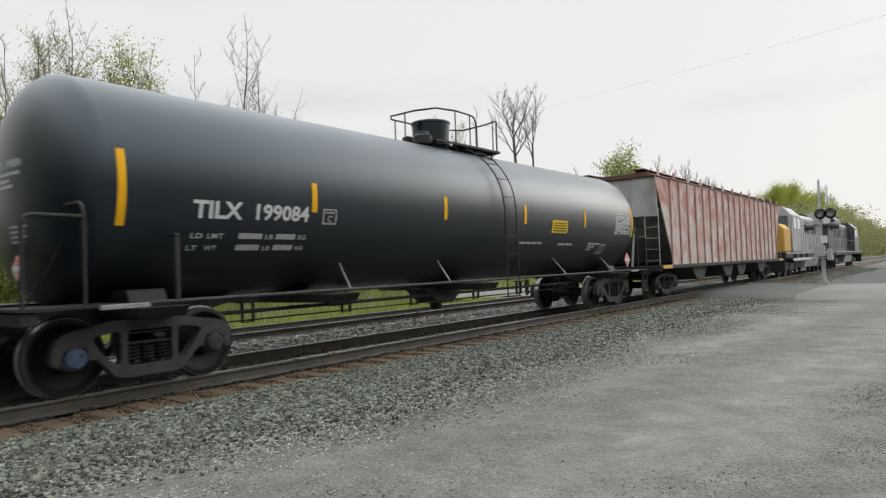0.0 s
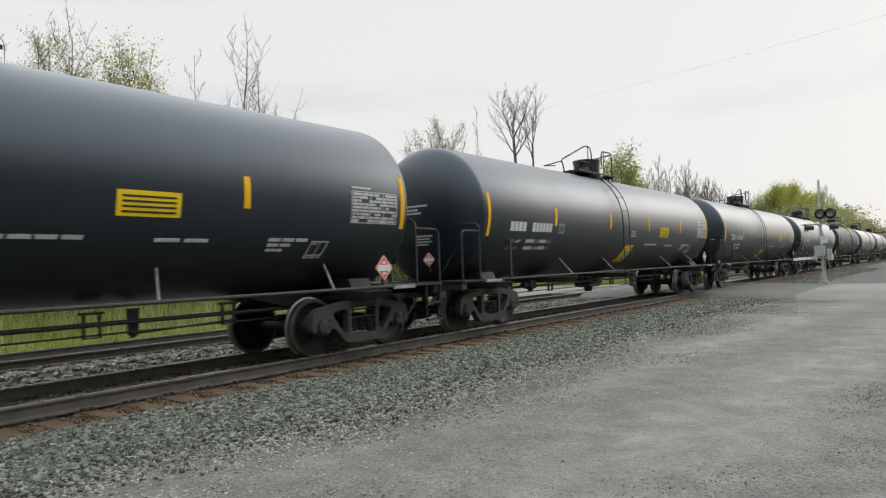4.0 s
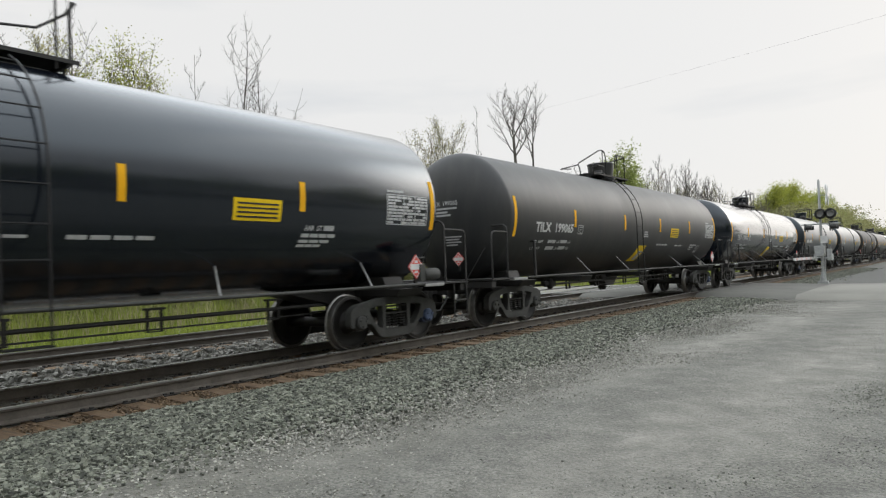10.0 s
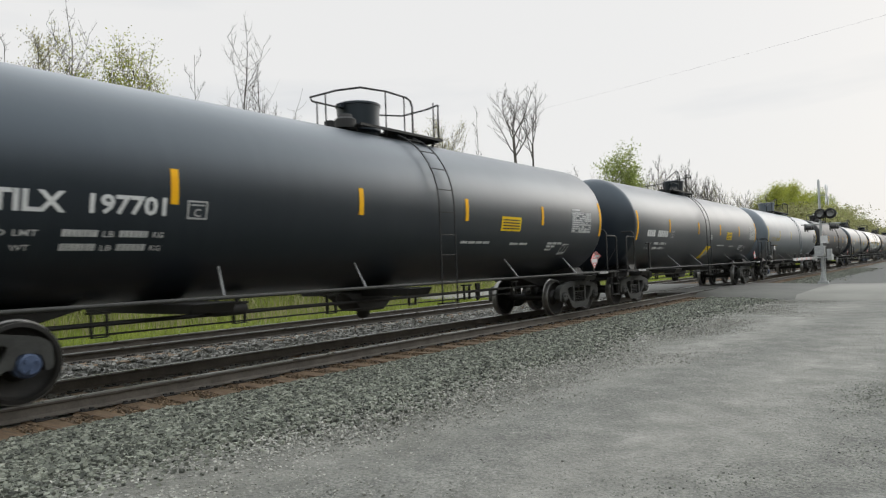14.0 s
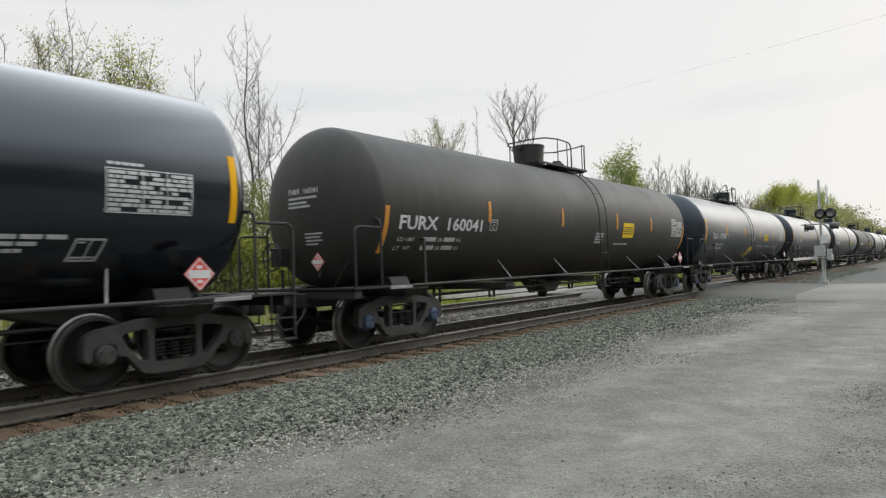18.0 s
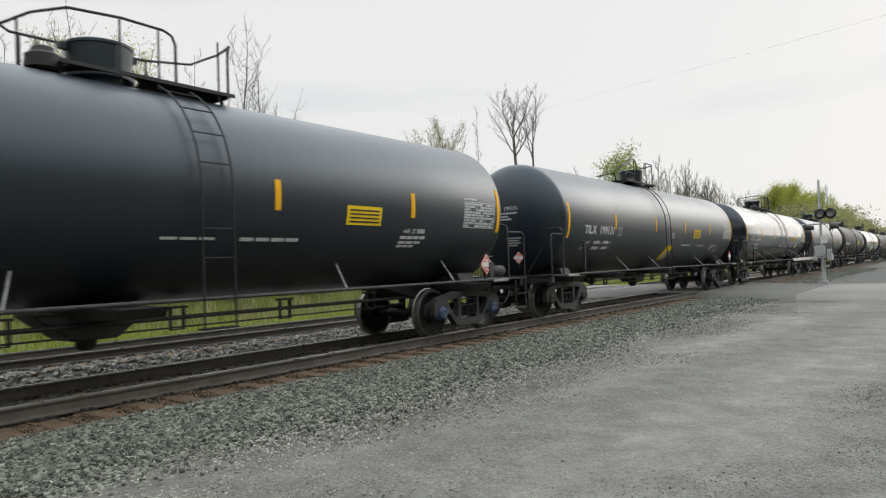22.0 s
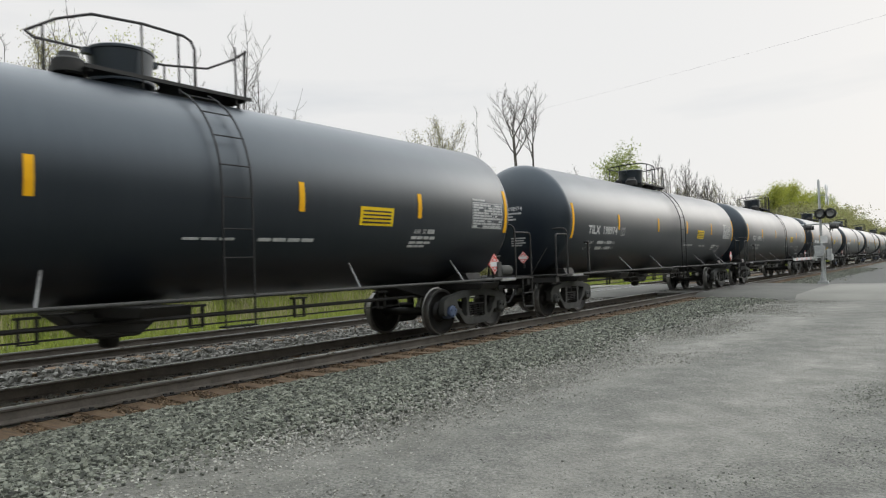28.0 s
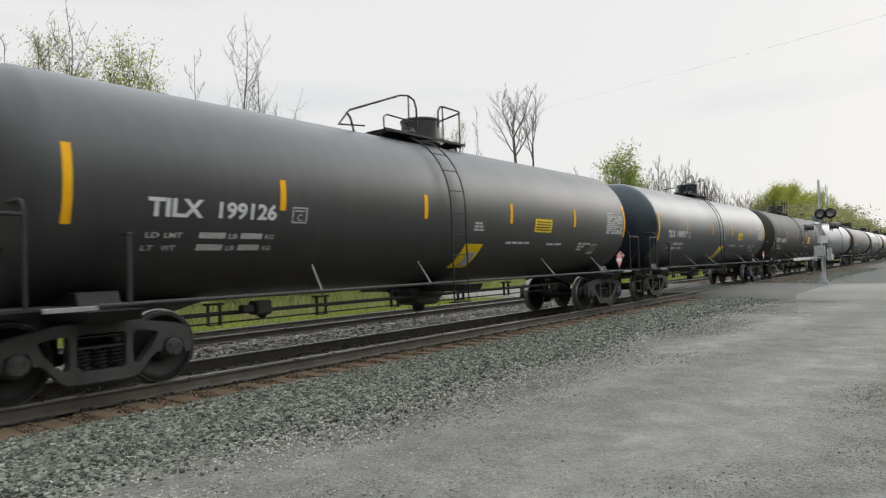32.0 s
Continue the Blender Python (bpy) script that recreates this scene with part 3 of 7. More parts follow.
def brake_wheel():
    mb = MB()
    ring = [(-.62 + .24 * math.cos(k * math.tau / 20), -8.62, 1.62 + .24 * math.sin(k * math.tau / 20)) for k in range(21)]
    mb.tube(ring, .018, 5)
    for k in range(4):
        a = k * math.tau / 4 + .3
        mb.tube([(-.62, -8.60, 1.62), (-.62 + .24 * math.cos(a), -8.62, 1.62 + .24 * math.sin(a))], .014, 4)
    mb.box(-.74, -.50, -8.55, -8.34, 1.45, 1.78)
    mb.tube([(-.62, -8.4, 1.05), (-.62, -8.4, 1.4)], .03, 5)
    return mb.mesh("hand_brake", UNDER, 35, 0.01)


def valve_set():
    mb = MB().lathe([(-.22, .07), (-.2, .11), (.2, .11), (.22, .07)], 12, "y", (1.42, -7.62, 1.22))
    mb.box(1.36, 1.5, -7.42, -7.28, 1.1, 1.4).tube([(1.42, -7.4, 1.4), (1.42, -7.5, 1.52), (1.42, -7.2, 1.5)], .02, 5)
    return mb.mesh("brake_reservoir", FRAME_STEEL, 35, 0.01)


def dome(y, r, h, material):
    z = TANK_Z + TANK_R
    mb = MB().lathe([(z - .25, r * .90), (z + .03, r * .90), (z + .04, r * 1.02), (z + .085, r * 1.02), (z + .095, r * .92), (z + h - .06, r * .99), (z + h - .05, r * 1.03), (z + h - .015, r * 1.03), (z + h, r * .98), (z + h + .012, r * .5), (z + h + .014, .01)],
                    36, "z", (0, y, 0))
    for k in range(14):
        a = k * math.tau / 14 + .2
        mb.lathe([(z + .085, .022), (z + .12, .022), (z + .125, .008)], 6, "z", (r * .965 * math.cos(a), y + r * .965 * math.sin(a), 0))
    for a in (0, math.pi):
        mb.box(-.05, .05, y + r * 1.08 * math.cos(a) - .06, y + r * 1.08 * math.cos(a) + .06, z + h - .13, z + h - .05)
    return mb.mesh("dome_housing", material, 35)


def platform(y0, y1, hole, r):
    """A thin grating round the dome on two bearers."""
    z = TANK_Z + TANK_R + .06
    mb = MB()
    for s in (1, -1):
        edge = [(s * r * math.cos(a), hole + r * math.sin(a)) for a in [math.pi / 2 * (1 - k / 5) for k in range(11)]]
        mb.prism([(s * .03, y1), (s * .54, y1), (s * .54, y0), (s * .03, y0)] + [(s * .03, edge[-1][1])] + edge[::-1] + [(s * .03, edge[0][1])], z, z + .018, "z")
    for x in (-.55, .55):
        mb.box(x - .012, x + .012, y0 - .03, y1 + .03, z - .02, z + .03)
    for y in (y0 + .02, y1 - .1):
        mb.box(-.54, .54, y, y + .04, z - .05, z - .002)
        for x in (-.38, .38):
            mb.box(x - .02, x + .02, y, y + .04, z - .16, z - .05)
    return mb.mesh("top_platform", UNDER, 30)


def railing_long():
    """One rail round the dome, open where the ladder comes up, and a post at the far end."""
    z = TANK_Z + TANK_R
    mb = MB()
    mb.tube([(.52, 1.05, z + .04), (.52, 1.05, z + .62), (.52, 1.0, z + .73), (.52, .88, z + .78), (.50, .30, z + .80), (.46, -.35, z + .76), (.1, -.62, z + .72), (-.42, -.78, z + .66), (-.55, -.62, z + .64),
             (-.55, .3, z + .64), (-.52, 1.2, z + .66), (-.45, 1.9, z + .74), (.1, 2.02, z + .80), (.45, 1.98, z + .83), (.53, 1.90, z + .80), (.53, 1.88, z + .60), (.53, 1.88, z + .03)], .02, 6)
    for x, y, h in ((.5, .28, .80), (.53, 1.72, .82), (.52, .80, .77), (-.55, -.5, .64), (-.52, 1.2, .66), (-.1, -.70, .70)):
        mb.tube([(x, y, z - .05), (x, y, z + h)], .015, 5)
    return [q.mesh("railing_bar", UNDER, 40) for q in mb.each()]


def railing_split():
    """A sloping rail behind the dome and a separate one before it."""
    z = TANK_Z + TANK_R
    mb = MB()
    mb.tube([(.50, -2.25, z - .12), (.50, -2.34, z + .14), (.50, -2.42, z + .22), (.50, -2.36, z + .28), (.50, -.95, z + .80), (.50, -.70, z + .84), (.50, -.52, z + .78), (.50, -.46, z + .62), (.50, -.46, z + .02)], .02, 6)
    mb.tube([(.50, -.70, z + .84), (.50, -.70, z + .02)], .015, 5)
    mb.tube([(.50, -2.42, z + .22), (-.40, -1.75, z + .26), (-.42, -1.0, z + .34)], .017, 5)
    mb.tube([(.50, -1.45, z + .0), (.50, -1.45, z + .30), (.50, -1.36, z + .36), (.50, -.62, z + .34)], .016, 5)
    mb.tube([(.50, .26, z + .35), (.50, .26, z + .68), (.50, .34, z + .79), (.50, .45, z + .81), (.50, .98, z + .80), (.48, 1.08, z + .78), (-.1, 1.22, z + .74), (-.46, 1.1, z + .66), (-.5, .75, z + .60)], .02, 6)
    mb.tube([(.50, 1.02, z + .80), (.50, 1.02, z - .08)], .017, 5)
    mb.tube([(.50, .42, z + .80), (.50, .42, z + .03)], .015, 5)
    mb.tube([(-.46, 1.1, z + .66), (-.46, 1.1, z)], .015, 5)
    return [q.mesh("railing_bar", UNDER, 40) for q in mb.each()]


def railing_board():
    z = TANK_Z + TANK_R + .14
    mb = MB()
    x = .40
    mb.tube([(x, -1.62, z - .1), (x, -1.62, z + .30), (x, -1.48, z + .46), (x, -.85, z + .58), (x, -.32, z + .50), (x, -.16, z + .36), (x, -.16, z - .1)], .021, 6)
    mb.tube([(x, -.75, z + .57), (x, -.75, z)], .016, 5)
    mb.tube([(x, .40, z - .1), (x, .40, z + .42), (x, .52, z + .57), (x, 1.48, z + .56), (x, 1.48, z - .3)], .021, 6)
    mb.tube([(x, .72, z), (x, .72, z + .24), (x, .85, z + .36), (x, 1.48, z + .44)], .016, 5)
    mb.tube([(-x, -1.2, z - .1), (-x, -1.2, z + .45), (-x, -1.0, z + .56), (-x, .3, z + .56), (-x, .45, z + .45), (-x, .45, z - .1)], .018, 6)
    for y, d in ((-7.75, 1), (7.65, -1)):
        mb.tube([(.30, y, z - .15), (.30, y, z + .32), (.30, y + d * .1, z + .4), (.30, y + d * .9, z + .4), (.30, y + d * 1.0, z + .32), (.30, y + d * 1.0, z - .15)], .018, 6)
    return [q.mesh("railing_bar", UNDER, 40) for q in mb.each()]


def railing_wide():
    """A long sloping rail over the dome and a square one at the platform's other end."""
    z = TANK_Z + TANK_R
    mb = MB()
    mb.tube([(.50, -3.05, z - .1), (.50, -3.05, z + .25), (.50, -2.95, z + .32), (.50, -.35, z + .82), (.50, -.15, z + .84), (.50, -.08, z + .76), (.50, -.08, z + .02)], .022, 6)
    mb.tube([(.50, -1.6, z - .05), (.50, -1.6, z + .58)], .015, 5)
    for x in (.5, -.5):
        mb.tube([(x, 1.75, z + .02), (x, 1.75, z + .66), (x, 1.85, z + .72), (x, 3.15, z + .72), (x, 3.25, z + .66), (x, 3.25, z + .02)], .022, 6)
        mb.tube([(x, 2.5, z + .02), (x, 2.5, z + .72)], .015, 5)
    mb.tube([(.5, 3.2, z + .70), (-.5, 3.2, z + .70)], .02, 6)
    return [q.mesh("railing_bar", UNDER, 40) for q in mb.each()]


def railing_box():
    """A square rail round the dome and a tall hoop behind the ladder."""
    z = TANK_Z + TANK_R
    mb = MB()
    mb.tube([(.52, .05, z), (.52, .05, z + .70), (.52, .13, z + .78), (.52, 1.80, z + .78), (.45, 1.86, z + .77), (-.45, 1.55, z + .60), (-.52, 1.40, z + .58), (-.52, .2, z + .58)], .02, 6)
    mb.tube([(.52, 1.74, z - .05), (.52, 1.74, z + .78)], .017, 5)
    for y in (-1.45, -.95):
        mb.tube([(.52, y, z - .05), (.52, y, z + .72)], .018, 5)
    mb.tube([(.52, -1.45, z + .72), (.52, -1.2, z + .84), (.52, -.95, z + .72)], .018, 6)
    mb.tube([(.52, -.9, z + .16), (.52, -.75, z + .20), (.52, .05, z + .16)], .015, 5)
    return [q.mesh("railing_bar", UNDER, 40) for q in mb.each()]


def brake_lever():
    mb = MB().prism([(-.09, .94), (.07, .94), (.05, .58), (-.03, .54), (-.08, .60)], .18, .22)
    mb.tube([(.2, -.02, .60), (.2, 1.6, .66)], .014, 5)
    return mb.mesh("brake_lever", UNDER, 30)


def running_board():
    z = TANK_Z + TANK_R + .10
    mb = MB()
    for x in (-.34, -.17, .0, .17):
        mb.box(x, x + .155, -7.95, 7.95, z, z + .035)
    mb.box(.335, .35, -7.95, 7.95, z - .05, z + .05).box(-.355, -.34, -7.95, 7.95, z - .05, z + .05)
    for i in range(12):
        y = -7.6 + 15.2 * i / 11
        mb.box(-.35, .35, y - .03, y + .03, z - .06, z)
        for s in (-1, 1):
            mb.box(s * .30 - .02, s * .30 + .02, y - .03, y + .03, z - .22, z - .05)
    return mb.mesh("running_board", UNDER, 30)


def ladder(y, material=None):
    """The two stiles of a ladder bent over the tank, then its rungs and steps."""
    mb, rungs = MB(), MB()
    r = TANK_R + .10
    for s in (-.23, .23):
        pts = []
        for i in range(13):
            a = radians(66 - (66 + 42) * i / 12)
            pts.append((r * math.cos(a), y + s, TANK_Z + r * math.sin(a)))
        pts[-1] = (SIDE + .02, y + s, 1.10)
        pts = [q if q[2] > TANK_Z else (max(q[0], SIDE + .02), q[1], q[2]) for q in pts]
        pts += [(SIDE + .02, y + s, .68)]
        mb.tube(pts, .014, 6)
    for i in range(7):
        a = radians(58 - (58 + 36) * i / 6)
        q = (r * math.cos(a), TANK_Z + r * math.sin(a))
        if q[1] < TANK_Z:
            q = (max(q[0], SIDE + .02), q[1])
        rungs.tube([(q[0], y - .25, q[1]), (q[0], y + .25, q[1])], .010, 5)
    rungs.box(SIDE - .10, SIDE + .06, y - .25, y + .25, .66, .68)
    m = material or LADDER
    return mb.mesh("ladder", m, 40), [q.mesh("rung", m, 40) for q in rungs.each()]


def valve_lump(y):
    z = TANK_Z + TANK_R
    mb = MB().lathe([(z, .20), (z + .16, .20), (z + .2, .14), (z + .26, .12)], 14, "z", (.25, y, 0))
    mb.lathe([(z, .12), (z + .22, .12), (z + .25, .05)], 12, "z", (-.25, y + .1, 0))
    mb.box(-.4, .4, y - .1, y + .1, z - .02, z + .07)
    return mb.mesh("valve_fitting", UNDER, 35)


def stripe(y, z0, z1, w, material):
    return decal(MB(), y - w / 2, y + w / 2, z0, z1, n=6).mesh("reflective_stripe", material, 40)


def bars(rows, name, material, off=0.006):
    """rows: (u0, u1, z, height, piece count) as broken lines of unreadable lettering."""
    mb = MB()
    for u0, u1, z, h, n in rows:
        w = (u1 - u0) / n
        for i in range(n):
            decal(mb, u0 + i * w, u0 + (i + .84) * w, z, z + h, off, n=1)
    return mb.mesh(name, material, 0)


def data_panel(car, y, z, material):
    """A white ruled table of small print stencilled on the tank."""
    wide, tall = 1.08, .51

    def ruled():
        mb = frame_box(y, y + wide, z, z + tall, .014)
        for u in (.40, .68):
            decal(mb, y + wide * u, y + wide * u + .012, z, z + tall, n=3)
        decal(mb, y, y + wide, z + tall * .36, z + tall * .36 + .012, n=1)
        return mb.mesh("data_panel", material, 0)

    def printed():
        mb = MB()
        rng = random.Random(5)
        for r in range(9):
            u = y + .03
            while u < y + wide - .06:
                w = rng.uniform(.05, .20)
                if rng.random() < .93:
                    decal(mb, u, min(u + w, y + wide - .02), z + .020 + r * .053, z + .058 + r * .053, .007, n=1)
                u += w + .02
        return mb.mesh("printed_text", material, 0)
    plate = part("data_panel", cached(("panel", y, z, material.name), ruled), car, "white ruled table of small print")
    part("printed_text", cached(("panel_lines", y, z, material.name), printed), plate)
    part("panel_heading", cached(("panel_head", y, z, material.name), lambda: bars([(y + .02, y + .46, z + tall + .035, .035, 5)], "panel_heading", material)), plate)


def frame_box(u0, u1, z0, z1, t, slant=0.0):
    mb = MB()
    decal(mb, u0, u1, z0, z0 + t, n=1)
    decal(mb, u0 + slant, u1 + slant, z1 - t, z1, n=1)
    decal(mb, u0, u0 + t, z0, z1, slant=slant, n=3)
    decal(mb, u1 - t, u1, z0, z1, slant=slant, n=3)
    return mb


def placard(car, at, tilt=0.0, facing="x", size=1.0):
    """A red and white hazard diamond on its metal backing."""
    def back():
        return MB().prism([(-.215, 0), (0, -.215), (.215, 0), (0, .215)], -.012, 0).mesh("placard", RED, 0)

    def holder():
        return MB().box(-.05, -.014, -.03, .03, -.36, .05).mesh("placard_holder", UNDER, 0)

    def inner():
        mb = MB().prism([(-.15, -.05), (.15, -.05), (.15, .05), (-.15, .05)], 0, .004)
        for s in (-1, 1):
            mb.prism([(-.05, s * .09 - .02), (.05, s * .09 - .02), (.03, s * .09 + .02), (-.03, s * .09 + .02)], 0, .003)
        return mb.mesh("placard_field", WHITE, 0)

    def rim():
        mb = MB()
        q = [(-.2, 0), (0, -.2), (.2, 0), (0, .2)]
        q2 = [(a * .9, b * .9) for a, b in q]
        for i in range(4):
            j = (i + 1) % 4
            mb.prism([q[i], q[j], q2[j], q2[i]], 0, .003)
        return mb.mesh("placard_border", WHITE, 0)
    b = part("placard", cached("placard", back), car, "red and white hazard diamond", at)
    b.rotation_euler = (0, 0, radians({"x": 0, "-y": -90}[facing] + tilt))
    b.scale = (1, size, size)
    part("placard_holder", cached("placard_post", holder), b)
    part("placard_field", cached("placard_in", inner), b)
    part("placard_border", cached("placard_rim", rim), b)


TRAIN_SEEN = []


def tank_car(spec):
    txt, paint, top, slab, extra = spec
    rng = random.Random(txt + paint.name)
    words = {SATIN.name: "satin black", GLOSS.name: "glossy black", BROWN.name: "weathered brown-black", CHAR.name: "dull charcoal", DULL.name: "dull black", DUSTY.name: "dusty grey-black", GREY.name: "blue-grey"}[paint.name]
    tops = {"A": "a railed dome", "B": "a split top railing", "C": "a top walkway"}[top]
    TRAIN_SEEN.append(txt)
    car = thing("tank_car", f"{words} tank car with {tops} in the train", "tank car", "tank cars of the train")
    P = lambda name, key, make, label="", at=None: part(name, cached(key, make), car, label, at)
    def climb(key, make, label):
        stiles, rungs = cached(key, make)
        lad = part("ladder", stiles, car, label)
        for me in rungs:
            part("rung", me, lad)

    def bars_of(key, make):
        for me in cached(key, make):
            part("railing_bar", me, car)

    short, furx, tcbx = extra == "short", txt.startswith("FURX"), txt.startswith("TCBX")
    late = txt.startswith(("TILX 363", "GATX", "#12"))
    cut = .30 if short else -.15 if furx or top == "C" else 0.0
    tail = (0, cut, 0)
    P("tank", ("tank", paint.name, cut), lambda: tank_shell(paint, cut), f"{words} tank shell with rounded heads")
    cngx = txt.startswith("CNGX")
    ref = ORANGE if paint is BROWN else LABEL_FADED if paint is GREY else YELLOW
    low = .42 if furx else 0.0
    for y in (-7.1 if short else -7.84 if furx or top == "C" else -7.61, 7.75):
        P("reflective_stripe", ("stripe_l", y, ref.name, low), lambda: stripe(y, (2.02 if y > 0 else 1.95) - low * .8, (2.90 if y > 0 else 2.83) - low, .10, ref), "yellow reflective stripe")
    for y in ((-4.7, -1.45) if paint is GREY else (-3.96, -.57, 1.85, 4.5) if short else (-4.52, -1.87, .78, 2.50, 4.73) if tcbx else (-4.56, -1.5, 2.14, 4.86) if txt.startswith("TILX 3634") else (-4.8, -1.85, 1.55, 4.75) if txt.endswith("351801") else (-4.7, -1.55, 2.0, 4.97) if txt.endswith("363343") else (-4.7, -1.5, 2.0, 4.68) if txt.startswith("GATX") else (-4.5, -1.75, 1.55, 4.78) if late and top == "B" else (-4.7, -1.55, 1.7, 4.84) if late else (-4.7, -1.45, 1.9, 4.6) if furx else (-4.7, -1.45, 1.5, 4.75) if top == "C" else (-4.7, -1.45, 1.5, 4.55)):
        P("reflective_stripe", ("stripe_s", y, ref.name), lambda: stripe(y, 2.22, 2.65, .10, ref), "yellow reflective stripe")
    ink = OCHRE if paint is GREY or txt.startswith("CNGX") else WHITE
    z0, u0, u1 = 2.07, -6.70, -4.80
    if short:
        u0, u1 = -6.35, -4.08
    elif furx:
        z0, u0, u1 = 2.02, -7.50, -4.95
    elif tcbx:
        u0, u1 = -6.91, -4.72
    elif late:
        u0, u1 = (-6.86, -4.82) if top == "A" else (-6.66, -4.62)
    elif top == "C":
        z0, u0, u1 = 1.99, -6.82, -4.92
    if txt[0] == "#":
        if paint is GREY:
            P("car_mark", "grey_mark", lambda: side_text(MB(), "UTLX", -6.75, -5.75, z0, .225, .018).mesh("car_mark", FADED, 0), "faded ochre letters on the side")
            P("car_number", "grey_bars", lambda: bars([(-5.6, -4.75, z0 + .02, .18, 6)], "car_number", FADED), "faded ochre number on the side")
        else:
            P("car_mark", ("bars_m", ink.name), lambda: bars([(-6.75, -6.05, z0, .2, 4)], "car_mark", ink), "white mark on the side")
            P("car_number", ("bars_n", ink.name), lambda: bars([(-5.8, -4.85, z0, .2, 6)], "car_number", ink), "white number on the side")
    else:
        tall, bold = (.25, .022) if furx else (.23, .032)
        for nm, (word, a, b) in zip(("car_mark", "car_number"), two_words(txt, u0, u1, tall, bold)):
            P(nm, (nm, word, a), lambda: side_text(MB(), word, a, b, z0, tall, bold).mesh(nm, ink, 0), "lettered on the side")
        for nm, (word, a, b) in zip(("end_mark", "end_number"), two_words(txt, -.42, .34, .10, .01)):
            P(nm, (nm, word, a), lambda: head_text(MB(), word, a, b, 2.70, .10).mesh(nm, ink if ink is OCHRE else STENCIL, 0), at=tail)
    stain = FADED if paint is GREY else OCHRE if ink is OCHRE else STENCIL
    by = (0, u0 + 6.70, 0)
    P("weight_stencil", ("sub", stain.name), lambda: bars([(-5.96, -5.57, z, .072, 7) for z in (1.82, 1.67)] + [(-5.33, -4.98, z, .072, 6) for z in (1.82, 1.67)], "weight_stencil", stain), at=by)
    P("weight_lettering", ("words", stain.name), lambda: weight_words(stain), at=by)
    if paint is not GREY:
        P("square_mark", "square", lambda: mark_c(), at=(0, u1 + 4.80, 0))
        rows = [[(1.45, 2.5, 1.79, .045, 4)]]
        if late:     # a short paragraph of unreadable lines by the front stripe
            rows += [[(5.15, 5.36, 1.955, .075, 4), (4.73, 5.43, 1.855, .05, 4), (4.71, 5.34, 1.775, .04, 3), (4.70, 5.18, 1.715, .035, 3)], [(.3, 1.1, 1.80, .03, 3)]]
        else:
            rows += [[(3.3, 4.1, 1.77, .042, 2)], [(5.0, 5.75, 1.79, .045, 3), (5.0, 5.45, 1.72, .04, 2), (5.0, 5.3, 1.65, .035, 3)]]
        if furx:
            rows = [[(.55, 1.05, 2.06 - .075 * k, .045, 4) for k in range(4)], [(1.9, 2.9, 1.80, .035, 4)]]
        if txt.endswith("351801"):
            rows += [[(-3.0, -2.1, 1.68, .04, 6), (-3.0, -2.3, 1.60, .04, 5), (-2.9, -2.2, 1.52, .04, 4)]]
        if late:
            P("class_mark", "aar", lambda: side_text(MB(), "AAR ST", 4.76, 5.11, 1.95, .085, .02).mesh("class_mark", STENCIL, 0))
        for block in rows:
            P("side_stencil", ("small", *block[0]), lambda: bars(block, "side_stencil", STENCIL), "small white stencilled lines")
        if not (late or furx or tcbx or cngx):
            P("outlined_mark", "outlined", lambda: outlined_mark())
        y = 3.5 if txt.startswith("GATX") else 3.36 if late else 2.36 if furx else 2.28 if top == "C" else 2.55 if top == "B" else 2.78
        if not (tcbx or short or cngx):
            tall = paint is BROWN
            yl = P("warning_label", ("warn", y, tall), lambda: decal(MB(), y, y + .80, 2.0 if tall else 2.06, 2.42 if tall else 2.36, n=3).mesh("warning_label", LABEL_Y, 40), "yellow warning label")
            part("printed_text", cached(("warn_lines", y), lambda: warn_lines(y)), yl)
    if paint is not GREY:
        for k in (0, 1):
            P("end_stencil", ("end_lines", k), lambda: head_lines(k), at=tail)
    data_panel(car, 6.07 if txt.startswith("TILX 197") else 6.25 if txt.startswith(("TILX 198", "CNGX")) else 6.52, 2.09, BLACKP if paint is GREY else STENCIL)
    if slab:
        dz = .14 if late or top == "C" else 0.0
        s = P("slanted_label", ("slab", dz), lambda: decal(MB(), -.16, .46, 1.32 - dz, 1.78 - dz, n=4, slant=.14).mesh("slanted_label", LABEL_Y, 40), "slanted yellow label with a pale field")
        part("label_field", cached(("slab_field", dz), lambda: decal(MB(), .12, .40, 1.36 - dz, 1.62 - dz, .010, .07, 3).mesh("label_field", DIMWHITE, 0)), s)
        P("label_stencil", "slab_lines", lambda: bars([(.14, .42, 2.17, .042, 2), (.13, .46, 2.105, .042, 2), (.12, .50, 2.04, .042, 2)], "label_stencil", STENCIL))
    if extra == "pink":
        P("pink_label", "pink", lambda: decal(MB(), -4.08, -3.66, 1.69, 1.85, n=2, slant=.06).mesh("pink_label", PINK, 0), "faded pink paper label")
    placard(car, (1.47, 7.20, 1.36))
    placard(car, (.36, -8.30 + cut, 1.50), 0, "-y", .72)
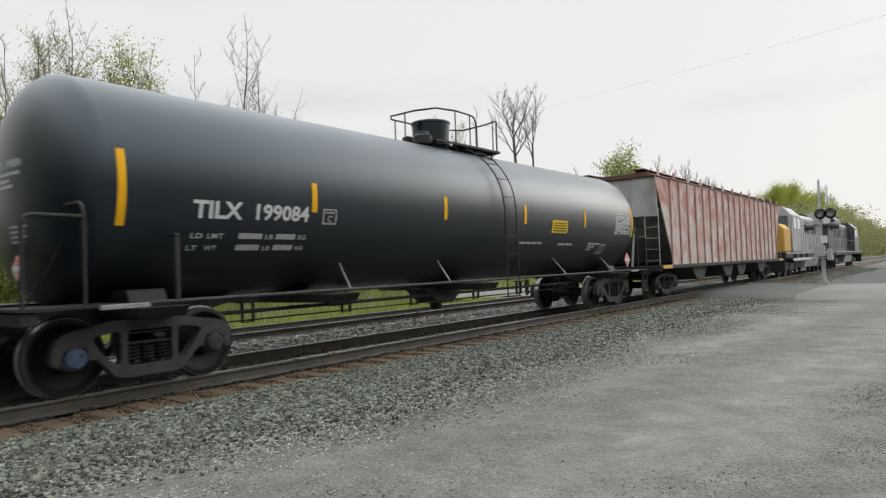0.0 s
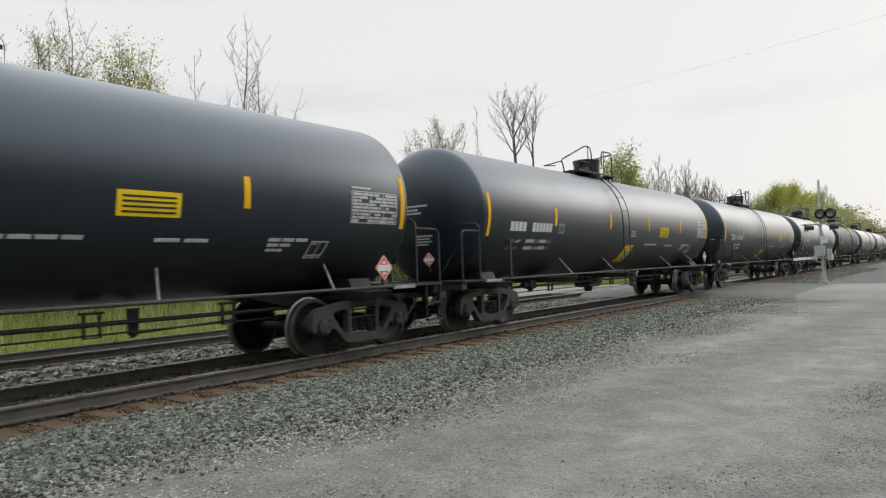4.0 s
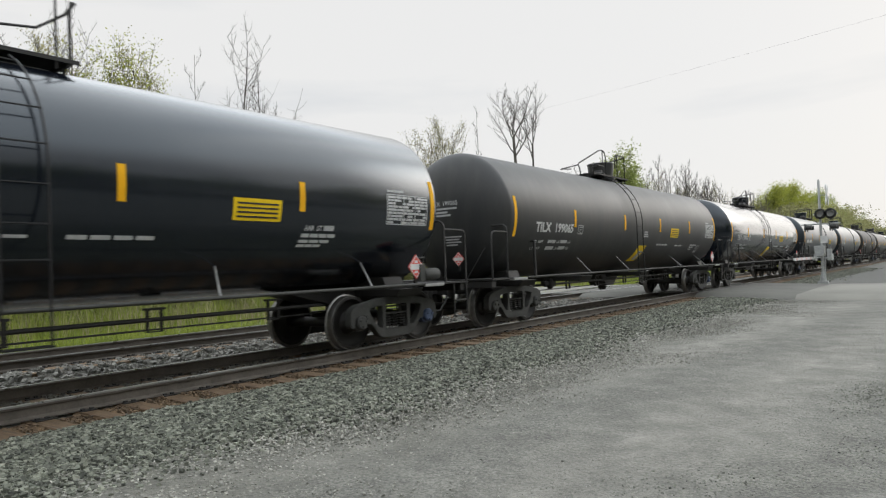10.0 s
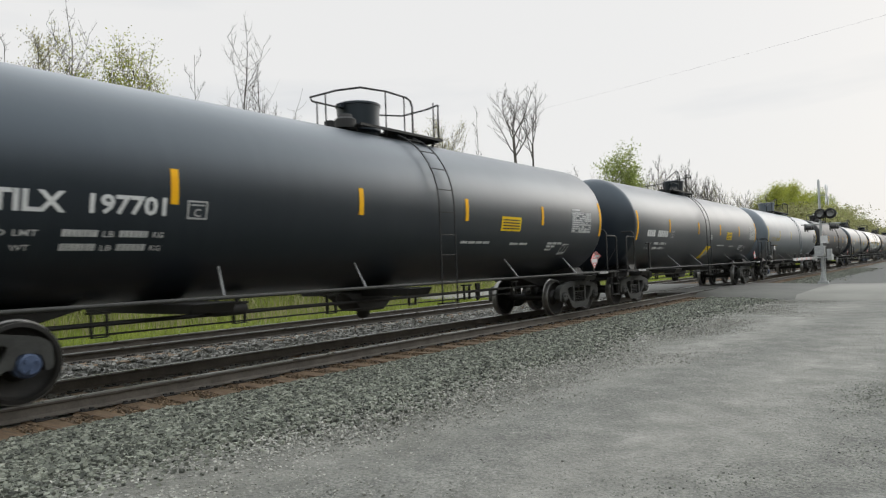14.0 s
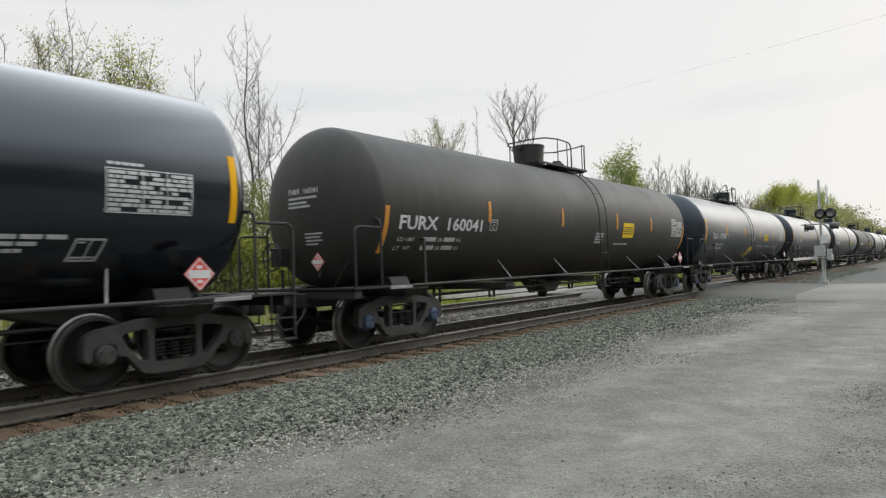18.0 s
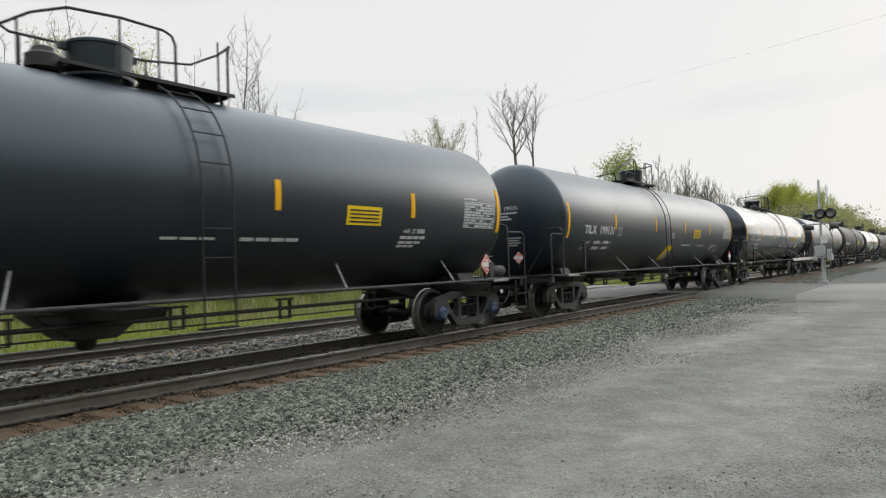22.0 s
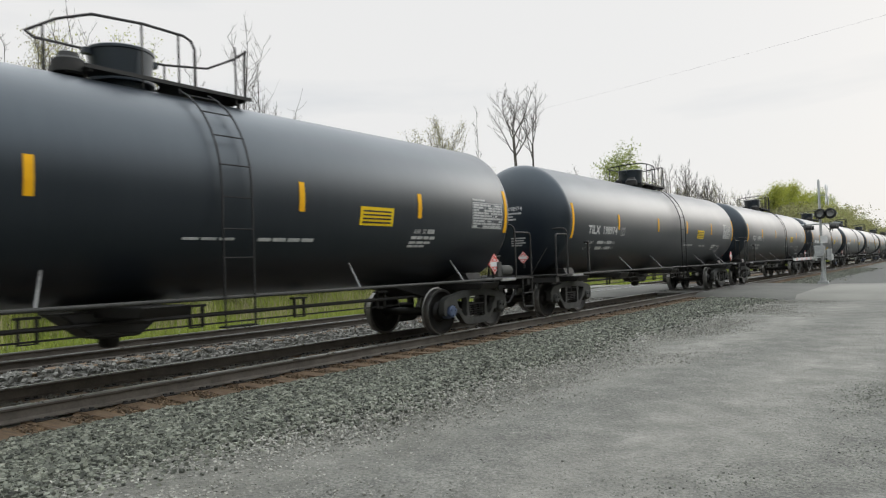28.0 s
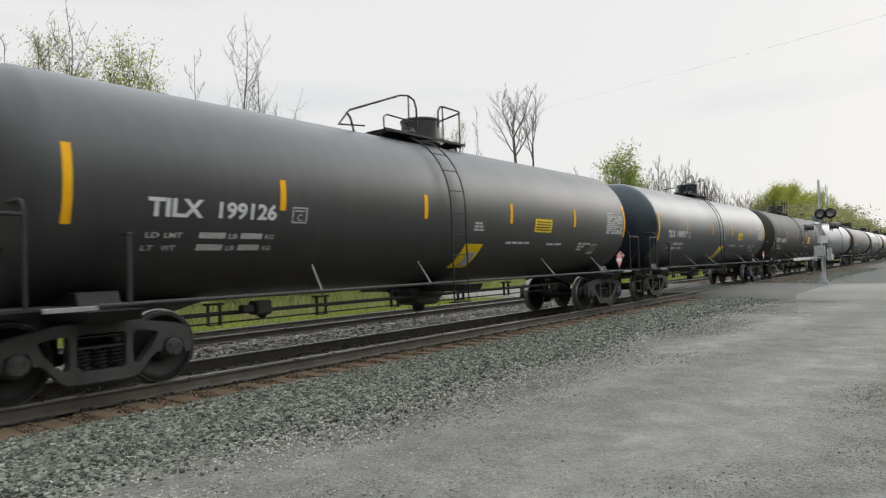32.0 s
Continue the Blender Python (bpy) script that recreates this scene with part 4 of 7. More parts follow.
    # underframe
    for k, flip in ((1, False), (-1, True)):
        for nm, key, make, lab in (("stub_sill", "sill", stub_sill, ""), ("tank_saddle", "saddle", saddle, ""), ("body_bolster", "bolster", bolster, ""), ("end_beam", "beam", end_beam, ""),
                                   ("end_platform", "deck", end_deck, "steel end platform"), ("platform_edge", "edge", deck_edge, "pale platform edge"),
                                   ("end_handrail", "erail", end_rail, ""), ("corner_ladder", "crail", corner_rail, ""), ("side_post", "post", side_post, ""), ("corner_ladder", "crail_far", lambda: mirrored("corner_ladder", cached("crail", corner_rail)), ""), ("coupler", "coupler", coupler, "")):
            if key == "post" and not flip:
                continue
            if flip and key == "crail":
                key, make = ("crail_wide", lambda: corner_rail(False, 7.42, FRAME_STEEL)) if paint is GREY else ("crail_plain", lambda: corner_rail(False))
            me = cached(key, make) if not flip else cached(key + "_rear", lambda: end_mirrored(nm, cached(key, make)))
            part(nm, me, car, lab)
    P("side_pipe", "pipe", side_pipe, "thin pipe along the tank's side")
    P("side_pipe", "pipe_far", lambda: mirrored("side_pipe", cached("pipe", side_pipe)))
    for y in ((-4.1, -1.5, 3.2, 6.0) if top != "C" else (-4.3, -2.0, 1.6, 3.8, 6.0)):
        P("side_brace", ("brace", y), lambda: side_brace(y), "pale diagonal brace")
        P("side_brace", ("brace_far", y), lambda: mirrored("side_brace", cached(("brace", y), lambda: side_brace(y))))
    P("brake_pipe", "bpipe", brake_line)
    for y in HANG:
        P("pipe_hanger", "hanger", hanger, at=(0, y, 0))
    P("bottom_outlet", "outlet", bottom_outlet)
    lot, lot2 = rng.random(), rng.random()
    if top == "A" and not late:
        P("brake_lever", "lever", brake_lever, at=(0, 3.6 if lot2 < .5 else 4.1, 0))
        P("air_reservoir", "reservoir", reservoir, at=(0, -3.3 if lot < .5 else -2.6, 0))
    if tcbx:
        P("brake_valve", "bvalve", brake_valve, at=(0, -2.2, 0))
        P("air_reservoir", "reservoir", reservoir, at=(0, -3.8, 0))
    elif top == "B":
        P("brake_valve", "bvalve", brake_valve, at=(0, -4.4, 0))
    P("hand_brake", "hbrake", brake_wheel, "hand brake with its wheel")
    if paint is GREY:
        P("brake_reservoir", "vset", valve_set, "pale cylinder and valves on the end platform")
        P("post_box", "pbox", lambda: MB().box(1.46, 1.58, -7.10, -6.82, 1.56, 1.80).mesh("post_box", PALE_STEEL, 30, .012), "pale grey box on the side post")
    elif txt.startswith(("TILX 3633", "TILX 3634", "GATX", "#12")):
        P("brake_reservoir", "vset_front", lambda: end_mirrored("brake_reservoir", cached("vset", valve_set)), "pale cylinder on the end platform")
    # top works
    dc = paint
    if paint is GREY:
        P("dome_housing", ("dome", "G", dc.name), lambda: dome(-.57, .46, .62, dc), "round dome housing with bolts")
        P("top_platform", "platG", lambda: platform(-1.1, 3.3, -.57, .5))
        bars_of("railG", railing_wide)
        climb("ladG", lambda: ladder(.85, GREY), "grey ladder bent over the tank")
    elif top == "A":
        turned = txt.endswith("160013")
        d = .25 if late else .85 if turned else -.45 if furx else .05
        P("dome_housing", ("dome", "A", dc.name, d), lambda: dome(d, .42, .52 if late else .48 if turned else .58, dc), "round dome housing with bolts")
        P("top_platform", ("platA", d), lambda: platform(-1.5 if turned else -.9 if furx else -.45, 1.95, d, .48))
        bars_of(("railA", turned), railing_box if turned else railing_long)
        climb(("ladA", late, turned), lambda: ladder(.95 if late else -.35 if turned else .70), "steel ladder bent over the tank")
        P("valve_fitting", ("lumpA", furx, turned), lambda: valve_lump(1.45 if turned else -.55 if not furx else .7))
    elif top == "B":
        P("dome_housing", ("dome", "B", dc.name), lambda: dome(.28, .42, .57, dc), "round dome housing with bolts")
        P("top_platform", "platB", lambda: platform(-1.45, 1.10, .28, .5))
        bars_of("railB", railing_split)
        climb("ladB", lambda: ladder(-.6), "steel ladder bent over the tank")
        P("valve_fitting", "lumpB", lambda: valve_lump(-.45))
    else:
        P("dome_housing", ("dome", "C", dc.name), lambda: dome(.0, .45, .58, dc), "round dome housing with bolts")
        P("running_board", "board", running_board, "full-length top walkway")
        bars_of("railC", railing_board)
        P("valve_fitting", "lumpC", lambda: valve_lump(1.1))
    blue = .75 if txt.startswith(("TILX 3", "GATX")) else .25
    add_truck(car, 7.1, blue, rng)
    add_truck(car, -7.1, blue, rng)
    return car


def weight_words(material):
    mb = MB()
    for txt, a, b, z in (("LD", -6.68, -6.51, 1.82), ("LMT", -6.44, -6.20, 1.82), ("LT", -6.70, -6.55, 1.67), ("WT", -6.45, -6.26, 1.67)):
        side_text(mb, txt, a, b, z, .072, .016)
    for z in (1.82, 1.67):
        side_text(mb, "LB", -5.52, -5.39, z, .072, .016)
        side_text(mb, "KG", -4.93, -4.79, z, .072, .016)
    return mb.mesh("weight_lettering", material, 0)


def mark_c():
    mb = frame_box(-4.52, -4.24, 2.05, 2.28, .022)
    side_text(mb, "C", -4.43, -4.33, 2.08, .105, .02)
    decal(mb, -4.47, -4.29, 2.215, 2.235, .008, n=1)
    return mb.mesh("square_mark", DIMWHITE, 0)


def warn_lines(y):
    mb = MB()
    for r in range(4):
        decal(mb, y + .06, y + .74, 2.10 + r * .06, 2.125 + r * .06, .010, n=1)
    return mb.mesh("printed_text", BROWN, 0)


def outlined_mark():
    mb = frame_box(5.74, 6.08, 1.55, 1.80, .020, .07)
    decal(mb, 5.92, 5.935, 1.57, 1.79, slant=.06, n=2)
    decal(mb, 5.76, 6.08, 1.585, 1.60, n=1)
    decal(mb, 5.84, 5.92, 1.75, 1.765, n=1)
    return mb.mesh("outlined_mark", DIMWHITE, 0)


def head_lines(low):
    """Two blocks of small unreadable lines on the rear head."""
    mb = MB()
    for z, x, w in (((1.98, -.02, .42), (1.92, -.02, .36), (1.86, -.02, .40), (1.80, -.02, .30)) if low else ((2.61, -.42, .74), (2.53, -.42, .50), (2.46, -.42, .58))):
        head_bar(mb, x, x + w, z, z + (.03 if low else .04))
    return mb.mesh("end_stencil", DIMWHITE, 0)


CARS = [("TILX 199084", SATIN, "A", 0, ""), ("TILX 197727", SATIN, "A", 0, ""), ("CNGX 302010", DULL, "A", 0, ""), ("TILX 197551", SATIN, "A", 0, ""),
        ("TILX 363445", SATIN, "B", 1, ""), ("#6", SATIN, "B", 1, ""), ("#7", SATIN, "A", 0, ""), ("#8", GLOSS, "A", 1, ""), ("TILX 352184", CHAR, "C", 0, ""),
        ("FURX 160034", BROWN, "A", 0, ""), ("TILX 363448", SATIN, "A", 0, ""), ("#12", SATIN, "A", 0, ""), ("TILX 199115", GLOSS, "B", 1, ""),
        ("TILX 199065", CHAR, "B", 1, ""), ("GATX 225818", GLOSS, "A", 0, ""), ("TILX 363357", SATIN, "B", 1, ""), ("TILX 350533", DULL, "A", 0, "short"),
        ("#18", GREY, "A", 0, ""), ("#19", SATIN, "B", 1, ""), ("TILX 197701", SATIN, "A", 0, ""), ("#21", BROWN, "A", 0, ""), ("#22", SATIN, "A", 0, ""),
        ("TILX 198742", SATIN, "A", 0, ""), ("TILX 197573", SATIN, "B", 1, ""), ("FURX 160041", BROWN, "A", 0, ""), ("TILX 197558", GLOSS, "B", 1, ""),
        ("FURX 160013", BROWN, "A", 0, ""), ("TILX 363344", SATIN, "A", 0, ""), ("GATX 225826", GLOSS, "A", 0, ""), ("TILX 199131", SATIN, "B", 1, ""),
        ("TILX 363343", SATIN, "A", 0, ""), ("TCBX 194098", CHAR, "B", 0, "pink"), ("TILX 363395", SATIN, "B", 1, ""), ("TILX 363345", SATIN, "A", 0, ""),
        ("#35", SATIN, "A", 0, ""), ("#36", SATIN, "A", 1, ""), ("TILX 198933", SATIN, "A", 0, ""), ("TILX 198974", SATIN, "A", 0, ""), ("TILX 363433", SATIN, "A", 0, ""),
        ("TILX 351801", CHAR, "C", 1, ""), ("#41", GREY, "A", 0, ""), ("FURX 160045", BROWN, "B", 0, ""), ("TILX 198973", SATIN, "B", 1, ""), ("TILX 199126", DUSTY, "B", 1, "")]
# where each car's front stripe stands along the track at the start
FRONT = [19.20, 0.90, -17.57, -35.61, -53.72, -71.83, -89.93, -108.04, -126.41, -144.73, -163.48, -181.49, -199.69, -217.85, -236.16, -254.18, -272.66,
         -290.60, -308.89, -326.99, -345.36, -363.73, -382.10, -400.33, -418.59, -437.21, -455.76, -474.19, -492.81, -511.11, -529.75, -548.50, -567.13,
         -585.61, -604.23, -622.85, -641.28, -659.55, -678.12, -696.41, -714.93, -733.28, -751.69, -770.00]


def gone(t):
    """How far the train has run after t seconds."""
    u = t / 16
    return 397.02 * u - 11.574 * u ** 2 + 10.366 * u ** 3 - 2.629 * u ** 4


TRAIN = [(tank_car(spec), f - 7.68) for spec, f in zip(CARS, FRONT)]


# ---- the hopper and the locomotives ahead of the tank cars ----
def hopper_car():
    car = thing("hopper_car", "covered hopper car with flaking red ribbed sides and grey ends", "hopper car")
    H = 9.62
    L = 8.15
    zt, zb = 4.02, 1.12
    edges = [-H, -8.4] + [-8.4 + 16.8 * i / 18 for i in range(1, 18)] + [8.4, H]
    foot = lambda y: zb + max(0, abs(y) - L) / (H - L) * (zt - .25 - zb)
    for y0, y1 in zip(edges, edges[1:]):
        cut_at = [q for q in (-L, L) if y0 < q < y1]
        low = [(y - (y0 + y1) / 2, foot(y)) for y in [y0, *cut_at, y1]]
        poly = low + [((y1 - y0) / 2, zt), (-(y1 - y0) / 2, zt)]
        for a, b in ((1.46, 1.50), (-1.50, -1.46)):
            part("side_panel", MB().prism(poly, a, b).mesh("side_panel", HOPPER_RED, 0), car, "flaking red and white painted panel", (0, (y0 + y1) / 2, 0))
    rib = MB().box(1.50, 1.56, -.026, .026, zb + .02, zt - .05).mesh("rib", RIB_RUST, 0, 0.012)
    rib2 = MB().box(-1.58, -1.50, -.035, .035, zb + .02, zt - .05).mesh("rib", RIB_RUST, 0, 0.012)
    for i in range(19):
        y = -8.4 + 16.8 * i / 18
        part("rib", rib, car, at=(0, y, 0))
        part("rib", rib2, car, at=(0, y, 0))
    body = MB().prism([(-8.9, zt), (8.9, zt), (8.9, 3.1), (6.4, 1.2), (5.5, .55), (4.7, .55), (3.6, 1.5), (2.6, 1.5), (1.5, .55), (.7, .55), (0, 1.3), (-.7, .55), (-1.5, .55), (-2.6, 1.5), (-3.6, 1.5), (-4.7, .55), (-5.5, .55), (-6.4, 1.2), (-8.9, 3.1)],
                      -1.44, 1.44)
    # besides grime, the bays' dark steel colour stands in for shade underneath
    part("hopper_body", body.mesh("hopper_body", FRAME_STEEL, 0), car, "grimy sloped hopper bays, underside shade put into the dark colour")
    part("roof", MB().prism([(-1.56, zt), (-1.2, zt + .16), (1.2, zt + .16), (1.56, zt)], -9.62, 9.62, "y").mesh("roof", ROOF_RUST, 0, 0.02), car, "rust-brown roof")
    hatch = MB().prism([(-.3, zt + .16), (.3, zt + .16), (.26, zt + .28), (-.26, zt + .28)], -.5, .5, "y").mesh("roof_hatch", ROOF_RUST, 0, 0.02)
    for i in range(10):
        part("roof_hatch", hatch, car, at=(0, -7.8 + i * 1.73, 0))
    walkm = MB()
    for s in (-1, 1):
        walkm.box(s * .95 - .2, s * .95 + .2, -9.7, 9.7, zt + .24, zt + .27)
        for i in range(14):
            y = -9.3 + 18.6 * i / 13
            walkm.box(s * .95 - .2, s * .95 + .2, y - .02, y + .02, zt + .10, zt + .24)
    part("roof_walkway", walkm.mesh("roof_walkway", ROOF_RUST, 0), car)
    post = MB().box(1.44, 1.50, -.05, .05, zt, zt + .25).mesh("walkway_post", HOPPER_RED, 0)
    for i in range(13):
        part("walkway_post", post, car, at=(0, -9.3 + 18.6 * i / 12, 0))
    sill = MB().box(1.36, 1.58, -9.7, 9.7, 1.02, 1.14).box(-1.58, -1.36, -9.7, 9.7, 1.02, 1.14).box(-.35, .35, -9.75, 9.75, .72, 1.0)
    for s in (-1, 1):
        sill.box(-1.55, 1.55, s * 9.6 - .1, s * 9.6 + .1, .95, 1.13)
        sill.box(-1.5, 1.5, s * 8.0 - 1.6, s * 8.0 + 1.6, 1.0, 1.06)
    part("sill", sill.mesh("sill", UNDER, 0, 0.01), car)
    for s in (-1, 1):
        e = MB().box(-1.46, 1.46, s * 9.5 - .04, s * 9.5 + .04, 2.75, zt)
        part("end_panel", e.mesh("end_panel", HOPPER_GREY, 0), car, "grey end panel")
        sl = MB().prism([(s * 9.0, 2.98), (s * 6.6, 1.20), (s * 6.6, 1.26), (s * 9.0, 3.04)], -1.43, 1.43)
        part("slope_sheet", sl.mesh("slope_sheet", HOPPER_GREY, 0), car, "grey sloping end sheet")
        lad = MB()
        for x in (1.05, 1.5):
            lad.tube([(x, s * 9.56, 1.05), (x, s * 9.56, 3.0)], .016, 5)
        for i in range(5):
            lad.tube([(1.05, s * 9.58, 1.3 + .36 * i), (1.5, s * 9.58, 1.3 + .36 * i)], .009, 5)
        lad.tube([(-1.5, s * 9.56, 1.05), (-1.5, s * 9.56, zt)], .03, 5)
        lad.tube([(.5, s * 9.4, 1.05), (.5, s * 8.9, 3.0)], .04, 5).tube([(-.5, s * 9.4, 1.05), (-.5, s * 8.9, 3.0)], .04, 5)
        part("end_ladder", lad.mesh("end_ladder", HOPPER_GREY, 40), car)
        part("step_edge", MB().box(1.58, 1.62, s * 9.15 - .42, s * 9.15 + .42, 1.03, 1.13).mesh("step_edge", LOCO_YELLOW, 0), car, "faded yellow sill end")
        cp = cached("coupler", coupler) if s > 0 else cached("coupler_rear", lambda: end_mirrored("coupler", cached("coupler", coupler)))
        part("coupler", cp, car, at=(0, s * .95, 0))
    for s in (-1, 1):
        add_truck(car, s * 7.75, .2, random.Random(3))
    return car


def locomotive(cab_end, paint, label, yellow):
    """A six-axle road engine, 20 m long; cab_end: +1 or -1, the end along y that carries the cab."""
    car = thing("locomotive", label, "locomotive", "locomotives")
    s = cab_end
    L = 9.9
    Y = lambda a, b: (min(s * a, s * b), max(s * a, s * b))
    fr = MB().box(-1.55, 1.55, -L, L, 1.15, 1.42).box(-1.58, 1.58, -L, L, 1.38, 1.46)
    part("deck_frame", fr.mesh("deck_frame", UNDER, 0, 0.015), car)
    edge = MB().box(1.581, 1.60, -L, L, 1.36, 1.45).box(-1.60, -1.581, -L, L, 1.36, 1.45)
    part("deck_edge", edge.mesh("deck_edge", PALE_STEEL, 0), car, "pale reflective deck edge")
    a, b = Y(-8.6, 4.6)
    hood = MB().prism([(-.95, 1.46), (.95, 1.46), (.95, 3.75), (.70, 4.02), (-.70, 4.02), (-.95, 3.75)], a, b, "y")
    part("long_hood", hood.mesh("long_hood", paint, 0, 0.03), car)
    a, b = Y(-8.9, -5.2)
    rad = MB().prism([(-1.5, 3.55), (1.5, 3.55), (1.5, 4.1), (1.2, 4.3), (-1.2, 4.3), (-1.5, 4.1)], a, b, "y")
    part("radiator", rad.mesh("radiator", paint, 0, 0.03), car, "flared radiator section")
    door = MB().box(.95, .97, -.30, .30, 1.65, 3.45).mesh("hood_door", paint, 0, 0.008)
    for i in range(14):
        part("hood_door", door, car, at=(0, s * (-8.0 + .86 * i), 0))
    lv = MB()
    for i in range(9):
        lv.box(.96, 1.0, -.9, .9, 2.75 + .09 * i, 2.80 + .09 * i)
    louv = lv.mesh("louvre", UNDER, 0)
    for y in (-4.2, -1.6, 2.6):
        part("louvre", louv, car, at=(0, s * y, 0))
    a, b = Y(4.6, 7.4)
    cabm = MB().prism([(-1.52, 1.46), (1.52, 1.46), (1.52, 3.70), (1.0, 4.22), (-1.0, 4.22), (-1.52, 3.70)], a, b, "y")
    part("cab", cabm.mesh("cab", paint, 0, 0.04), car)
    for y in (5.3, 6.6):
        a, b = s * y - .42, s * y + .42
        part("cab_window", MB().box(1.50, 1.535, a, b, 2.85, 3.50).mesh("cab_window", GLASS, 0, 0.01), car, "dark cab side window")
    for x in (-.75, .75):
        a, b = Y(7.38, 7.43)
        part("windscreen", MB().box(x - .55, x + .55, a, b, 2.95, 3.65).mesh("windscreen", GLASS, 0, 0.01), car, "dark windscreen")
    a, b = Y(7.4, 9.4)
    nose = MB().prism([(-1.42, 1.46), (1.42, 1.46), (1.42, 2.85), (1.1, 3.15), (-1.1, 3.15), (-1.42, 2.85)], a, b, "y")
    part("nose", nose.mesh("nose", yellow, 0, 0.06), car, "warm yellow nose" if yellow is LOCO_YELLOW else "")
    tank = MB().prism([(-1.45, 1.12), (1.45, 1.12), (1.3, .45), (-1.3, .45)], -2.6, 2.6, "y")
    part("fuel_tank", tank.mesh("fuel_tank", LOCO_GREY, 0, 0.05), car)
    fan = MB().lathe([(4.0, .62), (4.16, .62), (4.16, .1)], 20, "z").mesh("roof_fan", UNDER, 30)
    for y in (-3.8, -2.3, .6):
        part("roof_fan", fan, car, at=(0, s * y, 0))
    rl = MB()
    for sx in (-1, 1):
        for i in range(10):
            y = s * (-9.2 + 1.5 * i)
            rl.tube([(sx * 1.5, y, 1.44), (sx * 1.5, y, 2.45)], .013, 5)
        rl.tube([(sx * 1.5, s * -9.2, 2.45), (sx * 1.5, s * 4.4, 2.45)], .014, 5)
    part("walkway_railing", rl.mesh("walkway_railing", PALE_STEEL, 40), car)
    for e in (-1, 1):
        pl = MB().box(-1.5, 1.5, e * L - .06, e * L + .06, .35, 1.44).mesh("pilot", UNDER, 0, 0.02)
        part("pilot", pl, car)
        cp = cached("coupler", coupler) if e > 0 else cached("coupler_rear", lambda: end_mirrored("coupler", cached("coupler", coupler)))
        part("coupler", cp, car, at=(0, e * 1.1, 0))
        tr = MB()
        for sx in (-1, 1):
            tr.prism([(-2.5, .50), (-2.3, .80), (2.3, .80), (2.5, .50), (2.2, .32), (.4, .42), (-.4, .42), (-2.2, .32)], sx * 1.0 - .08, sx * 1.0 + .08)
            for y in (-1.85, 0, 1.85):
                tr.box(sx * 1.0 - .14, sx * 1.0 + .14, y - .2, y + .2, .35, .75)
        tr.box(-.9, .9, -2.2, 2.2, .6, .95)
        t = part("truck", tr.mesh("truck", FRAME_STEEL, 0, 0.02), car, "three-axle truck", (0, e * 6.3, 0))
        for y in (-1.85, 0, 1.85):
            part("wheelset", cached("wheelset", wheelset), t, at=(0, y, .457))
    hl = MB().lathe([(0, .16), (.06, .16), (.06, .02)], 14, "y").mesh("headlight", LAMP_GLASS, 30)
    o = part("headlight", hl, car, "", (0, s * 7.42, 3.95))
    return car


TRAIN.append((hopper_car(), 30.95))
TRAIN.append((locomotive(-1, LOCO_GREY, "dusty grey locomotive with a yellow nose, coupled to the hopper car", LOCO_YELLOW), 51.6))
TRAIN.append((locomotive(1, LOCO_BLUE, "dark blue locomotive at the head of the train", LOCO_BLUE), 71.9))
for car, y in TRAIN:
    car.location = (TRACK_X, y, 0)


# ---- ground ----
def ground_z(x):
    pts = ((-400, -.6), (-40, -.6), (-22, -.42), (-16.5, -.30), (-15.4, -.24), (-7.3, -.215), (-4.2, -.285), (400, -.285))
    for (a, za), (b, zb) in zip(pts, pts[1:]):
        if x <= b:
            return za + (zb - za) * max(0, (x - a)) / (b - a)
    return pts[-1][1]


